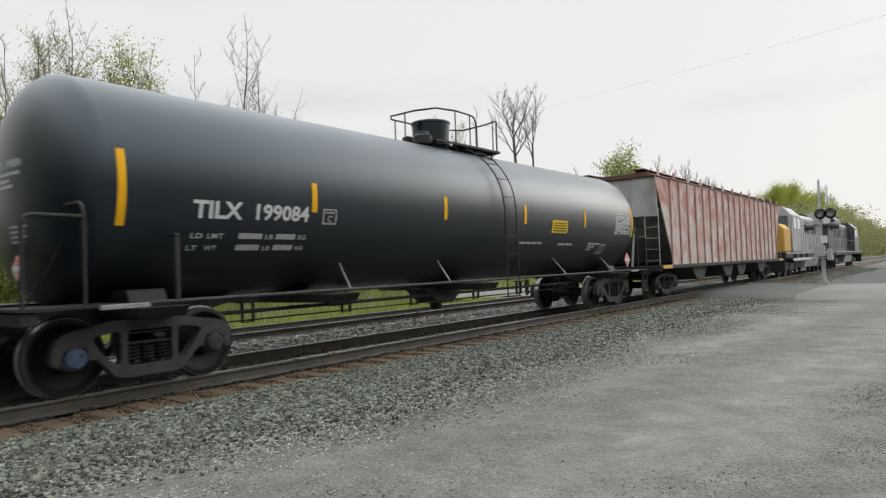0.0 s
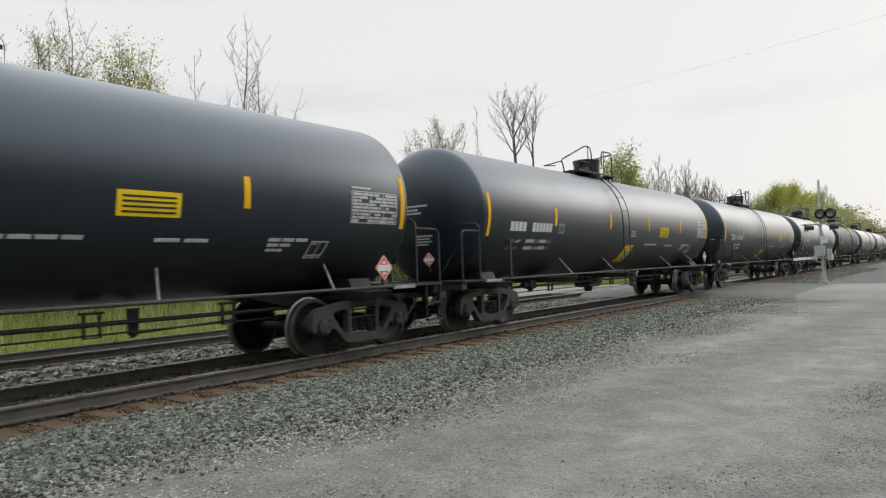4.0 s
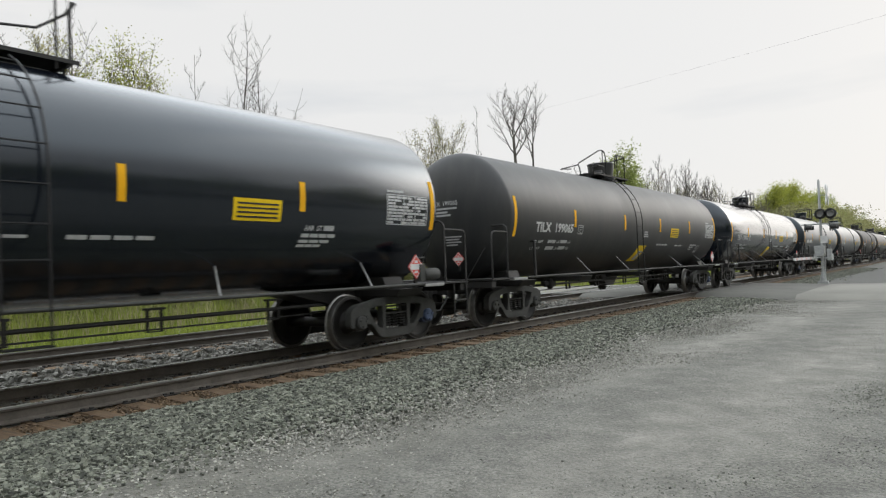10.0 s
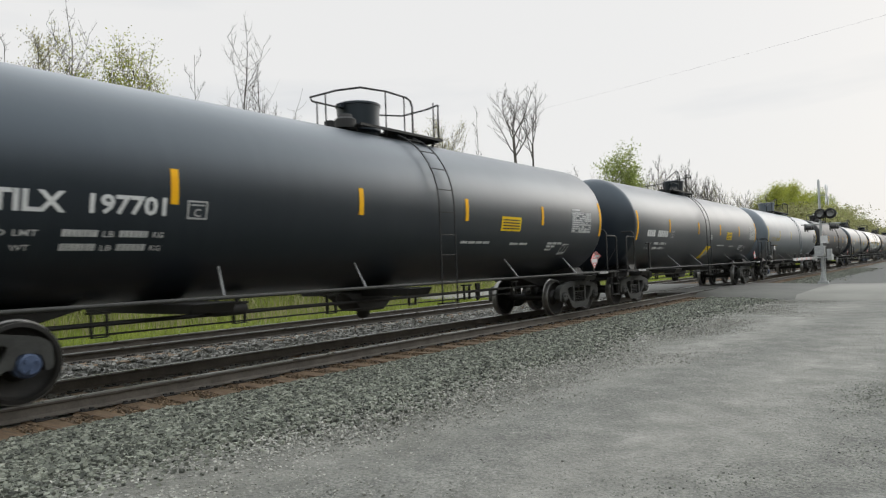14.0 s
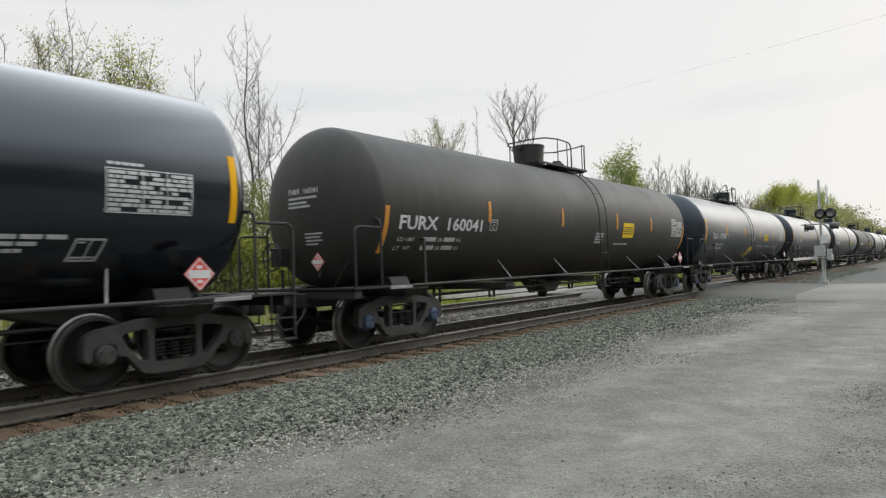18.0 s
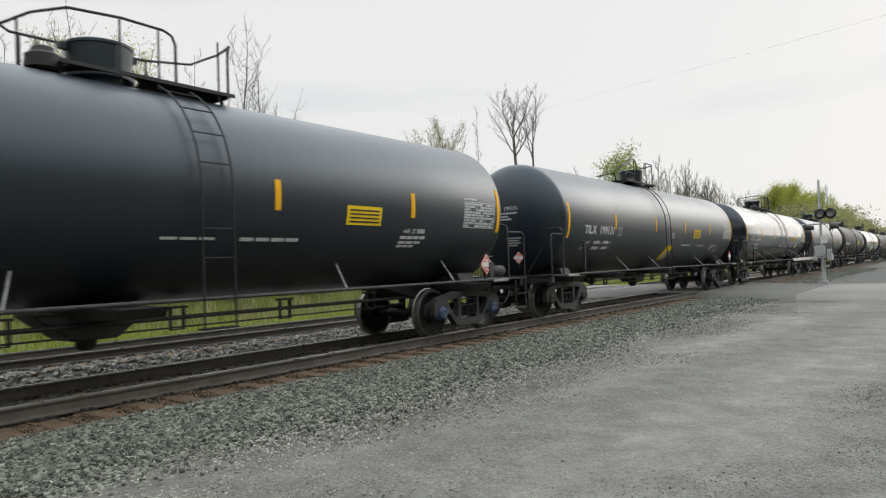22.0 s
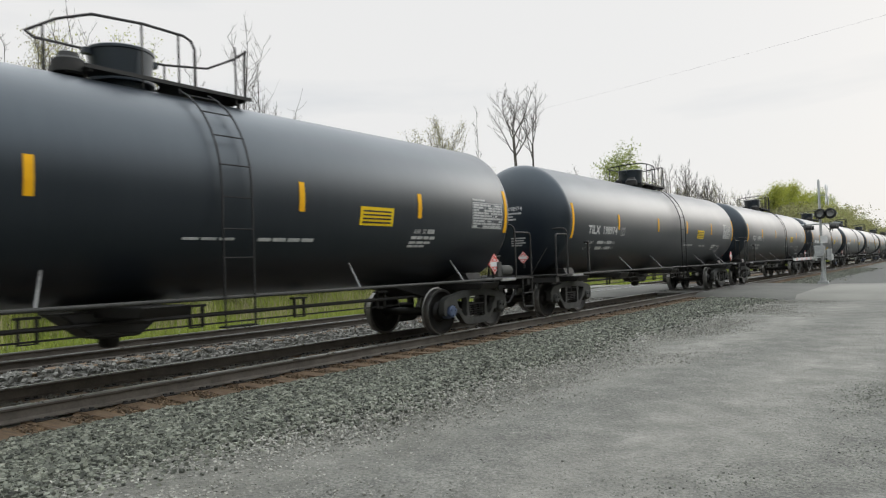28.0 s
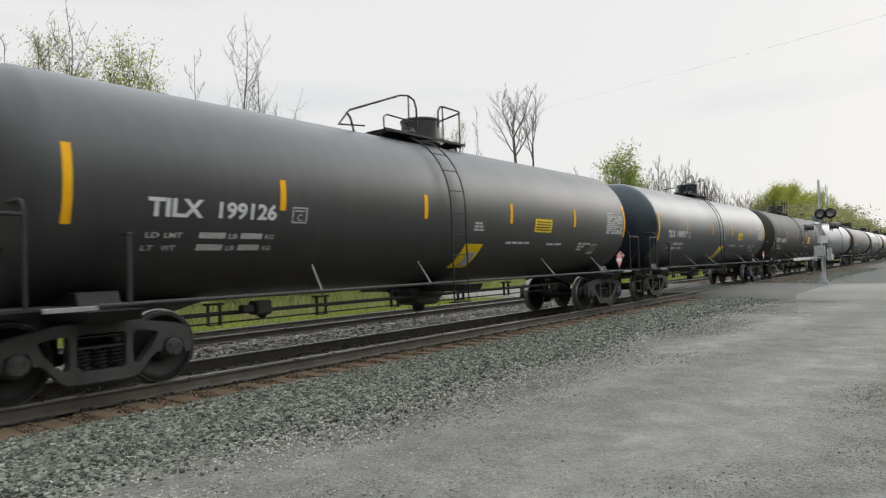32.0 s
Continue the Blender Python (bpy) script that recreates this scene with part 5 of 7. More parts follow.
def ground_material():
    """Crushed stone by the tracks, compacted pale gravel on the lot, grass beyond the far track."""
    m = bpy.data.materials.new("ground_gravel_and_grass")
    m.use_nodes = True
    nt = m.node_tree
    bs = nt.nodes["Principled BSDF"]
    ln, nn = nt.links.new, nt.nodes.new
    geo = nn("ShaderNodeNewGeometry")
    sep = nn("ShaderNodeSeparateXYZ")
    ln(geo.outputs["Position"], sep.inputs[0])

    def noise_node(scale, detail=5.0, stretch=None):
        n = nn("ShaderNodeTexNoise")
        n.inputs["Scale"].default_value, n.inputs["Detail"].default_value = scale, detail
        if stretch:
            mp = nn("ShaderNodeMapping")
            mp.inputs["Scale"].default_value = stretch
            ln(geo.outputs["Position"], mp.inputs["Vector"])
            ln(mp.outputs[0], n.inputs["Vector"])
        else:
            ln(geo.outputs["Position"], n.inputs["Vector"])
        return n.outputs[0]

    def between(v, a, b, c=0.0, d=1.0):
        r = nn("ShaderNodeMapRange")
        for k, val in (("From Min", a), ("From Max", b), ("To Min", c), ("To Max", d)):
            r.inputs[k].default_value = val
        ln(v, r.inputs["Value"])
        return r.outputs[0]

    def blend(f, a, b):
        x = nn("ShaderNodeMixRGB")
        ln(f, x.inputs[0])
        for i, c in ((1, a), (2, b)):
            if isinstance(c, tuple):
                x.inputs[i].default_value = (*c, 1)
            else:
                ln(c, x.inputs[i])
        return x.outputs[0]

    def plus(a, b, k):
        x = nn("ShaderNodeMath")
        x.operation = "MULTIPLY_ADD"
        ln(b, x.inputs[0])
        x.inputs[1].default_value = k
        ln(a, x.inputs[2])
        return x.outputs[0]

    fine = noise_node(70, 3)
    vor = nn("ShaderNodeTexVoronoi")
    vor.inputs["Scale"].default_value = 26
    ln(geo.outputs["Position"], vor.inputs["Vector"])
    vor2 = nn("ShaderNodeTexVoronoi")
    vor2.inputs["Scale"].default_value = 60
    ln(geo.outputs["Position"], vor2.inputs["Vector"])
    stone = blend(between(vor.outputs["Color"], 0.1, 0.9), (0.040, 0.040, 0.031), (0.135, 0.131, 0.105))
    pale = blend(between(fine, .3, .7), (0.135, 0.129, 0.109), (0.200, 0.192, 0.163))
    dark = blend(between(fine, .3, .7), (0.074, 0.072, 0.060), (0.136, 0.132, 0.111))
    ruts = between(noise_node(.55, 6, (1.0, .28, 1)), .40, .62)
    patch = between(noise_node(.8, 4), .35, .65, 0, .5)
    lot = blend(patch, blend(ruts, dark, pale), dark)
    # worn wheel tracks cross the lot aslant: pale packed bands beside darker loose ones
    wheel = nn("ShaderNodeMath")
    wheel.operation = "MULTIPLY_ADD"
    wheel.inputs[1].default_value = -.1
    ln(sep.outputs[1], wheel.inputs[0])
    ln(sep.outputs[0], wheel.inputs[2])
    aslant = plus(plus(wheel.outputs[0], noise_node(.5, 5), .9), noise_node(2.4, 6), .5)
    band = nn("ShaderNodeValToRGB")
    ln(between(aslant, -5.3, 2.7), band.inputs[0])
    stops = ((0.0, .5), (.09, .7), (.14, .95), (.185, .5), (.245, .06), (.30, .18), (.36, .6), (.39, .9), (.475, .75), (.54, .25), (.61, .15), (.69, .5), (1.0, .5))
    band.color_ramp.elements[0].color = (stops[0][1],) * 3 + (1,)
    band.color_ramp.elements[1].color = (stops[-1][1],) * 3 + (1,)
    for at, v in stops[1:-1]:
        band.color_ramp.elements.new(at).color = (v, v, v, 1)
    worn = blend(between(noise_node(110, 3), .3, .7), (0.115, 0.110, 0.094), (0.290, 0.280, 0.240))
    loose = blend(between(vor2.outputs["Color"], .05, .95), (0.040, 0.041, 0.035), (0.190, 0.186, 0.160))
    lot = blend(between(noise_node(1.1, 6), .3, .7, .70, 1.0), lot, blend(band.outputs[0], loose, worn))
    mottle = nn("ShaderNodeMixRGB")
    mottle.blend_type, mottle.inputs[0].default_value = "MULTIPLY", 1.0
    ln(lot, mottle.inputs[1])
    ln(between(plus(noise_node(2.6, 9), noise_node(14, 5), .5), .55, .95, .68, 1.28), mottle.inputs[2])
    lot = mottle.outputs[0]
    edge = plus(sep.outputs[0], noise_node(.9, 6), 3.0)
    grit = blend(between(vor2.outputs["Color"], .05, .95), (0.050, 0.049, 0.040), (0.205, 0.198, 0.166))
    lot = blend(between(noise_node(3.0, 4), .35, .7, .12, .45), lot, grit)
    col = blend(between(edge, -4.6, -2.2), stone, lot)
    # a darker band of gravel lies against the road's side by the crossing
    kerb = between(plus(sep.outputs[1], noise_node(.9, 5), 2.4), 24.6, 26.4)
    near_line = between(plus(sep.outputs[0], noise_node(.5, 4), 3.0), 1.0, -3.5, 0, .8)
    roadside_dark = nn("ShaderNodeMath")
    roadside_dark.operation = "MULTIPLY"
    ln(kerb, roadside_dark.inputs[0])
    ln(near_line, roadside_dark.inputs[1])
    col = blend(roadside_dark.outputs[0], col, (0.045, 0.043, 0.036))
    past = between(plus(sep.outputs[1], noise_node(.4, 4), 4.0), 36.5, 41.0)
    col = blend(past, col, blend(between(vor2.outputs["Color"], .05, .95), (0.05, 0.05, 0.044), (0.115, 0.113, 0.10)))
    soil = blend(noise_node(1.5), (0.07, 0.10, 0.02), (0.14, 0.155, 0.045))
    far = plus(sep.outputs[0], noise_node(.6, 4), 1.4)
    col = blend(between(far, -16.0, -14.9), soil, col)
    # past the crossing the verge on this side is grassy gravel, and fields lie far off
    away = between(plus(sep.outputs[1], noise_node(.05, 3), 40), 95, 140)
    col = blend(away, col, blend(noise_node(.3), (0.10, 0.11, 0.08), (0.16, 0.16, 0.13)))
    tone = nn("ShaderNodeMixRGB")
    tone.blend_type, tone.inputs[0].default_value, tone.inputs[2].default_value = "MULTIPLY", 1.0, (0.985, 0.985, 1.015, 1)
    ln(col, tone.inputs[1])
    ln(tone.outputs[0], bs.inputs["Base Color"])
    bs.inputs["Roughness"].default_value = 0.95
    bp = nn("ShaderNodeBump")
    bp.inputs["Strength"].default_value, bp.inputs["Distance"].default_value = .4, .02
    ln(plus(fine, vor.outputs["Distance"], 1.5), bp.inputs["Height"])
    ln(bp.outputs[0], bs.inputs["Normal"])
    return m


def ground_sheet():
    xs = [-1500, -400, -120, -60, -40, -30, -22, -19.5, -17.2, -16.6, -16.0] + [-15.5 + .5 * i for i in range(26)] + [-2.5 + .6 * i for i in range(30)] + [18, 25, 40, 80, 200, 600, 1500]
    ys = [-1500, -300, -80, -30, -12] + [-8 + .6 * i for i in range(80)] + [42, 46, 52, 60, 75, 100, 150, 250, 500, 1500]
    vs, fs = [], []
    for y in ys:
        for x in xs:
            b = .035 * noise.noise((x * .5, y * .35, 0)) + .012 * noise.noise((x * 2.2, y * 2.0, 3))
            if abs(x) > 60 or abs(y) > 80:
                b = 0
            if -16 <= x <= -7.2:
                b *= .25
            vs.append((x, y, ground_z(x) + b))
    n = len(xs)
    for j in range(len(ys) - 1):
        fs += [(j * n + i, j * n + i + 1, (j + 1) * n + i + 1, (j + 1) * n + i) for i in range(n - 1)]
    ob = new("ground", fast_mesh("ground", vs, fs, ground_material(), True))
    tagged(ob, "grey gravel lot, stone track bed and grass verge", "ground", kind="structure")


ground_sheet()


# ---- tracks ----
def rail_mesh(y0, y1):
    half = [(.036, 0), (.037, -.02), (.033, -.035), (.010, -.045), (.009, -.135), (.025, -.148), (.070, -.160), (.070, -.172)]
    prof = [(-.034, 0.0), (.034, 0.0)] + half[1:] + [(-a, z) for a, z in half[:0:-1]]
    return MB().prism(prof, y0, y1, "y").mesh("rail", RAIL_SIDE, 40)


def build_track(cx, label, y0, y1, near):
    tr = thing("railway_track", label, "railway track", kind="structure", at=(cx, 0, 0))
    for s in (-1, 1):
        r = part("rail", cached(("rail", y0, y1), lambda: rail_mesh(y0, y1)), tr, "brown rusted steel rail", (s * .7525, 0, -.004))
        part("rail_head", cached(("railtop", y0, y1), lambda: MB().box(-.0385, .0385, y0, y1, -.014, .004).mesh("rail_head", RAIL_TOP, 0)), r, "polished running surface")
    rng = random.Random(int(-cx * 10))
    shapes = []
    for k in range(5):
        mb = MB()
        vs = []
        for x in (-1.45, -.45, .45, 1.53):
            for y, z in ((-.125, -.36), (.125, -.36), (.128, -.19), (.11, -.176), (-.11, -.176), (-.128, -.19)):
                vs.append((x + rng.uniform(-.04, .04) * (abs(x) > 1), y + rng.uniform(-.012, .012), z + rng.uniform(-.010, .004)))
        fs = [tuple(range(6))[::-1], tuple(range(18, 24))]
        for i in range(3):
            fs += [(i * 6 + q, i * 6 + (q + 1) % 6, i * 6 + 6 + (q + 1) % 6, i * 6 + 6 + q) for q in range(6)]
        shapes.append(mb.add(vs, fs).mesh("tie", TIE, 0))
    plate = MB().box(-.19, .19, -.09, .09, -.178, -.168)
    for x in (-.12, .12):
        for y in (-.05, .05):
            plate.box(x - .02, x + .02, y - .02, y + .02, -.168, -.148)
    plate = plate.mesh("tie_plate", UNDER, 0)
    y = y0 + .3
    i = 0
    while y < near:
        if not 26.8 < y < 37.2:
            t = part("tie", shapes[rng.randrange(5)], tr, at=(rng.uniform(-.05, .05), y, rng.uniform(-.006, .004)))
            t.rotation_euler = (0, 0, rng.uniform(-.015, .015))
            if y < 24:
                for s in (-1, 1):
                    part("tie_plate", plate, t, at=(s * .7525, 0, 0))
        y += .515
        i += 1
    mb = MB()
    while y < y1:
        mb.box(-1.3, 1.3, y - .115, y + .115, -.36, -.182)
        y += .515
    far = part("far_ties", mb.mesh("far_ties", TIE, 0), tr)
    far["kind"] = "stuff"


build_track(TRACK_X, "railway track on brown wooden ties in crushed stone", -12.0, 420.0, 95.0)
build_track(TRACK2_X, "second railway track beside the train's track, empty", -12.0, 420.0, 60.0)


# ---- crushed stone ----
def stones(name, label, count, place, size, material, seed, flat=.75, small=False):
    """Many small angular stones as one loose mass. place(rng, n) gives x, y, z arrays."""
    rng = np.random.default_rng(seed)
    x, y, z = place(rng, count)
    n = len(x)
    cube = np.array([(sx, sy, sz) for sz in (-1, 1) for sy in (-1, 1) for sx in (-1, 1)], float)
    if small:
        cube = np.array([(-1, -1, -.8), (1, -1, -.8), (1, 1, -.8), (-1, 1, -.8), (.2, .2, 1)], float)
    m = len(cube)
    v = cube[None] * (1 + rng.uniform(-.45, .3, (n, m, 3)))
    v[:, :, 2] *= flat
    v *= (rng.uniform(*size, n) * .5 * (1 - .45 * np.clip((x + 6.2) / 2.2, 0, 1)))[:, None, None] * rng.uniform(.75, 1.25, (n, 1, 3))
    ang, tip = rng.uniform(0, math.tau, n), rng.uniform(-.7, .7, n)
    c, s = np.cos(tip)[:, None], np.sin(tip)[:, None]
    vx, vz = v[:, :, 0] * c - v[:, :, 2] * s, v[:, :, 0] * s + v[:, :, 2] * c
    c, s = np.cos(ang)[:, None], np.sin(ang)[:, None]
    vx, vy = vx * c - v[:, :, 1] * s, vx * s + v[:, :, 1] * c
    verts = np.stack([vx + x[:, None], vy + y[:, None], vz + z[:, None]], 2).reshape(-1, 3)
    side = np.array([(0, 1, 4), (1, 2, 4), (2, 3, 4), (3, 0, 4)] if small else [(4, 5, 7, 6), (0, 1, 5, 4), (2, 6, 7, 3), (0, 4, 6, 2), (1, 3, 7, 5)])
    faces = (side[None] + m * np.arange(n)[:, None, None]).reshape(-1, side.shape[1])
    ob = new(name, fast_mesh(name, verts, faces, material))
    return tagged(ob, label, "gravel", kind="stuff")


GZ = np.vectorize(ground_z)
FRINGE = mat("mixed_grey_gravel", (0.150, 0.147, 0.127), (0.31, 0.303, 0.265), rough=0.95, scale=9, fine=60, bump=0.2, island=0.42)


def shoulder(y0, y1, fade):
    def place(rng, n):
        y = rng.uniform(y0, y1, n)
        x = -7.40 + np.abs(rng.normal(0, 1, n)) ** 1.0 * fade
        keep = x < -5.15 + .25 * np.sin(y * 1.3) + rng.uniform(-.8, .5, n)
        x, y = x[keep], y[keep]
        return x, y, GZ(x) + .008 + rng.uniform(-.008, .014, len(x)) + .004 * np.clip(1 - (x + 7.6) / 1.2, 0, 1)
    return place


def bed(cx, y0, y1, half):
    def place(rng, n):
        y = rng.uniform(y0, y1, n)
        x = cx + rng.uniform(-half, half, n)
        off = np.abs(x - cx)
        keep = (np.abs(off - .7525) > .10) & ~((np.abs(cx - TRACK_X) < .01) & (x > cx + .80))
        tie = np.abs(((y + 12.0 - .3) / .515 + .5) % 1 - .5) * .515 < .12
        keep &= ~(tie & (off < 1.28)) | (rng.random(n) < .05)
        x, y = x[keep], y[keep]
        return x, y, -.205 + rng.uniform(-.01, .025, len(x))
    return place


stones("track_shoulder_stone", "grey-green crushed stone along the track", 54000, shoulder(.3, 12, 1.25), (.022, .052), STONE, 1)
stones("track_shoulder_stone", "grey-green crushed stone along the track", 36000, shoulder(12, 27, 1.1), (.032, .065), STONE, 2)
stones("track_shoulder_stone", "grey-green crushed stone along the track", 14000, shoulder(38, 75, .8), (.04, .075), STONE, 7)
stones("track_bed_stone", "sooty crushed stone between the ties", 13000, bed(TRACK_X, .5, 26, 1.5), (.04, .075), STONE_DARK, 3)
stones("track_bed_stone", "sooty crushed stone between the ties", 12000, bed(TRACK2_X, 1, 26, 1.6), (.045, .085), STONE_DUST, 4)
stones("track_bed_stone", "crushed stone between the two tracks", 10000, bed((TRACK_X + TRACK2_X) / 2, 1, 26, 1.1), (.045, .085), STONE_DUST, 5)


def scatter(rng, n):
    y = .5 + 21 * rng.uniform(0, 1, n) ** 1.25
    x = -4.6 + rng.uniform(0, 1, n) ** 1.3 * 10
    return x, y, GZ(x) + rng.uniform(-.004, .006, n)


stones("lot_gravel", "fine pale gravel strewn over the lot", 80000, scatter, (.008, .024), PALE_STONE, 6, .6, True)


def fringe(rng, n):
    y = rng.uniform(.2, 26, n)
    x = -5.15 + rng.normal(0, .85, n) + .3 * np.sin(y * .8)
    keep = (x > -7.0) & (x < -2.4)
    x, y = x[keep], y[keep]
    return x, y, GZ(x) + rng.uniform(-.004, .008, len(x))


stones("fringe_gravel", "mixed small gravel where the track stone meets the lot", 52000, fringe, (.016, .038), FRINGE, 8, .6)


def loose_patch(rng, n):
    y = rng.uniform(3.0, 13, n)
    x = -1.35 + .1 * y + rng.normal(0, .38, n) + .25 * np.sin(y * 1.1)
    return x, y, GZ(x) + rng.uniform(-.004, .006, n)


stones("loose_gravel", "loose grey-green gravel thrown out of the wheel tracks", 9000, loose_patch, (.014, .034), STONE, 9, .6, True)


def tie_dust(rng, n):
    y = rng.uniform(.5, 26.5, n)
    x = rng.uniform(-8.05, -7.30, n) + .05 * np.sin(y * 2.3)
    tie = np.abs(((y + 12.0 - .3) / .515 + .5) % 1 - .5) * .515 < .115
    x, y = x[~tie], y[~tie]
    return x, y, -.202 - .05 * np.clip((x + 7.72) / .3, 0, 1) + rng.uniform(-.016, .012, len(x))


stones("tie_end_stone", "rust-stained crushed stone between the tie ends", 15000, tie_dust, (.025, .05), RUST_STONE, 10)


# ---- the road over the crossing ----
def road_strip(name, label, x0, x1, y0, y1, z0, z1, material):
    n = max(2, int(abs(x1 - x0) / .5))
    mb = MB()
    vs, fs = [], []
    rng = random.Random(9)
    for i in range(n + 1):
        x = x0 + (x1 - x0) * i / n
        z = z0 + (z1 - z0) * i / n
        w = [rng.uniform(-.12, .12) for _ in range(2)]
        vs += [(x, y0 + w[0] - .45, z - .16), (x, y0 + w[0], z), (x, (y0 + y1) / 2, z + .03), (x, y1 + w[1], z), (x, y1 + w[1] + 1.0, z - .14)]
    for i in range(n):
        fs += [(5 * i + k, 5 * i + 5 + k, 5 * i + 6 + k, 5 * i + 1 + k) for k in range(4)]
    ob = new(name, mb.add(vs, fs).mesh(name, material, 40))
    return tagged(ob, label, "road", kind="structure")


road_strip("road", "grey worn asphalt road climbing to the crossing", -7.98, -4.5, 27.0, 36.4, -.012, -.126, ASPHALT)
road_strip("road", "pale worn asphalt road beside the gravel lot", -4.5, 60, 27.0, 36.4, -.126, -.235, ASPHALT_PALE)
road_strip("road", "asphalt road between the two tracks", -12.85, -9.87, 27.0, 36.4, -.012, -.012, ASPHALT)
road_strip("road", "asphalt road leaving the crossing towards the woods", -70, -14.68, 27.0, 36.4, -.6, -.012, ASPHALT_PALE)
for cx in (TRACK_X, TRACK2_X):
    ob = new("crossing_panel", MB().box(cx - .64, cx + .64, 27, 36.4, -.15, -.016).mesh("crossing_panel", ASPHALT, 0))
    tagged(ob, "dark rubber-edged crossing panel between the rails", "crossing", "", "structure")


# ---- crossing signal ----
def crossing_signal():
    sg = thing("crossing_signal", "silver railway crossing signal mast with lamps, crossbuck and lowered gate", "crossing signal", at=(-5.0, 37.2, -.02))
    P = lambda name, mb, m, label="", smooth=40, bevel=0.0: part(name, mb.mesh(name, m, smooth, bevel), sg, label)
    P("mast", MB().lathe([(0, .065), (4.9, .055), (4.95, .03)], 14, "z"), GALV)
    P("base", MB().lathe([(-.25, .15), (.04, .15), (.30, .10), (.42, .075)], 14, "z").box(-.22, .22, -.22, .22, -.3, .0), GALV, "cast base on a footing")
    cb = P("crossbuck", MB().box(.30, .33, -.61, .61, 4.06, 4.29), WHITE, "white crossbuck boards")
    cb.data.transform(Matrix.Translation((0, 0, 4.17)) @ Matrix.Rotation(radians(45), 4, "X") @ Matrix.Translation((0, 0, -4.17)))
    c2 = part("crossbuck", cb.data.copy(), sg)
    c2.data.transform(Matrix.Translation((.02, 0, 4.17)) @ Matrix.Rotation(radians(90), 4, "X") @ Matrix.Translation((0, 0, -4.17)))
    P("crossbuck_arm", MB().tube([(0, 0, 4.17), (.34, 0, 4.17)], .025, 6), GALV)
    P("lamp_arm", MB().tube([(-.30, -.08, 3.24), (.75, -.08, 3.24)], .035, 8), GALV)
    for x in (.03, .46):
        P("lamp_backboard", MB().lathe([(-.16, .255), (-.14, .26), (-.12, .255)], 28, "y", (x, 0, 3.26)), BLACKP, "round black lamp backboard")
        P("lamp_lens", MB().lathe([(-.20, .02), (-.20, .15), (-.165, .165)], 22, "y", (x, 0, 3.26)), LAMP_GLASS, "pale unlit lamp lens")
        P("lamp_hood", MB().lathe([(-.40, .175), (-.16, .18), (-.16, .17), (-.40, .168)], 20, "y", (x, 0, 3.26), False), BLACKP)
    P("lamp_arm", MB().tube([(-.85, 0, 2.78), (.85, 0, 2.78)], .035, 8), GALV)
    for x in (-.62, .45):
        for y in (-.22, .22):
            P("lamp_backboard", MB().lathe([(x - .015, .20), (x + .015, .20)], 22, "x", (0, y * 1.5, 2.62)), BLACKP)
            P("lamp_hood", MB().lathe([(x, .10), (x + .28, .11), (x + .28, .09)], 16, "x", (0, y * 1.5, 2.62)), BLACKP, "hooded lamp")
    P("gate_box", MB().box(-.30, .12, -.24, .24, 1.20, 1.72), GALV, "gate machine box", 0, .02)
    P("junction_box", MB().box(.22, .42, -.16, .16, 1.0, 1.55), GALV, "", 0, .02)
    arm = MB().box(-.42, -.37, -5.0, .5, 1.07, 1.19)
    P("gate_arm", arm, WHITE, "white lowered gate arm", 0)
    for i in range(4):
        P("gate_stripe", MB().box(-.425, -.365, -4.6 + 1.2 * i, -4.3 + 1.2 * i, 1.065, 1.195), PINK, "faded red gate stripe", 0)
    for y in (-4.7, -3.2, -1.7):
        P("gate_lamp", MB().lathe([(1.2, .07), (1.36, .07), (1.38, .03)], 10, "z", (-.395, y, 0)), UNDER, "small dark gate lamp")
    P("counterweight", MB().box(-.46, -.36, .3, 1.1, 1.0, 1.28).box(-.36, .36, .5, .56, 1.1, 1.16).box(.30, .36, .3, 1.1, 1.0, 1.28), GALV, "", 0, .02)
    P("sign_panel", MB().box(-.02, .28, -.13, -.11, 1.85, 2.2), WHITE, "small white notice", 0)
    P("cable_pipe", MB().tube([(.10, .05, -.1), (.10, .05, 1.1)], .03, 6), GALV)


crossing_signal()


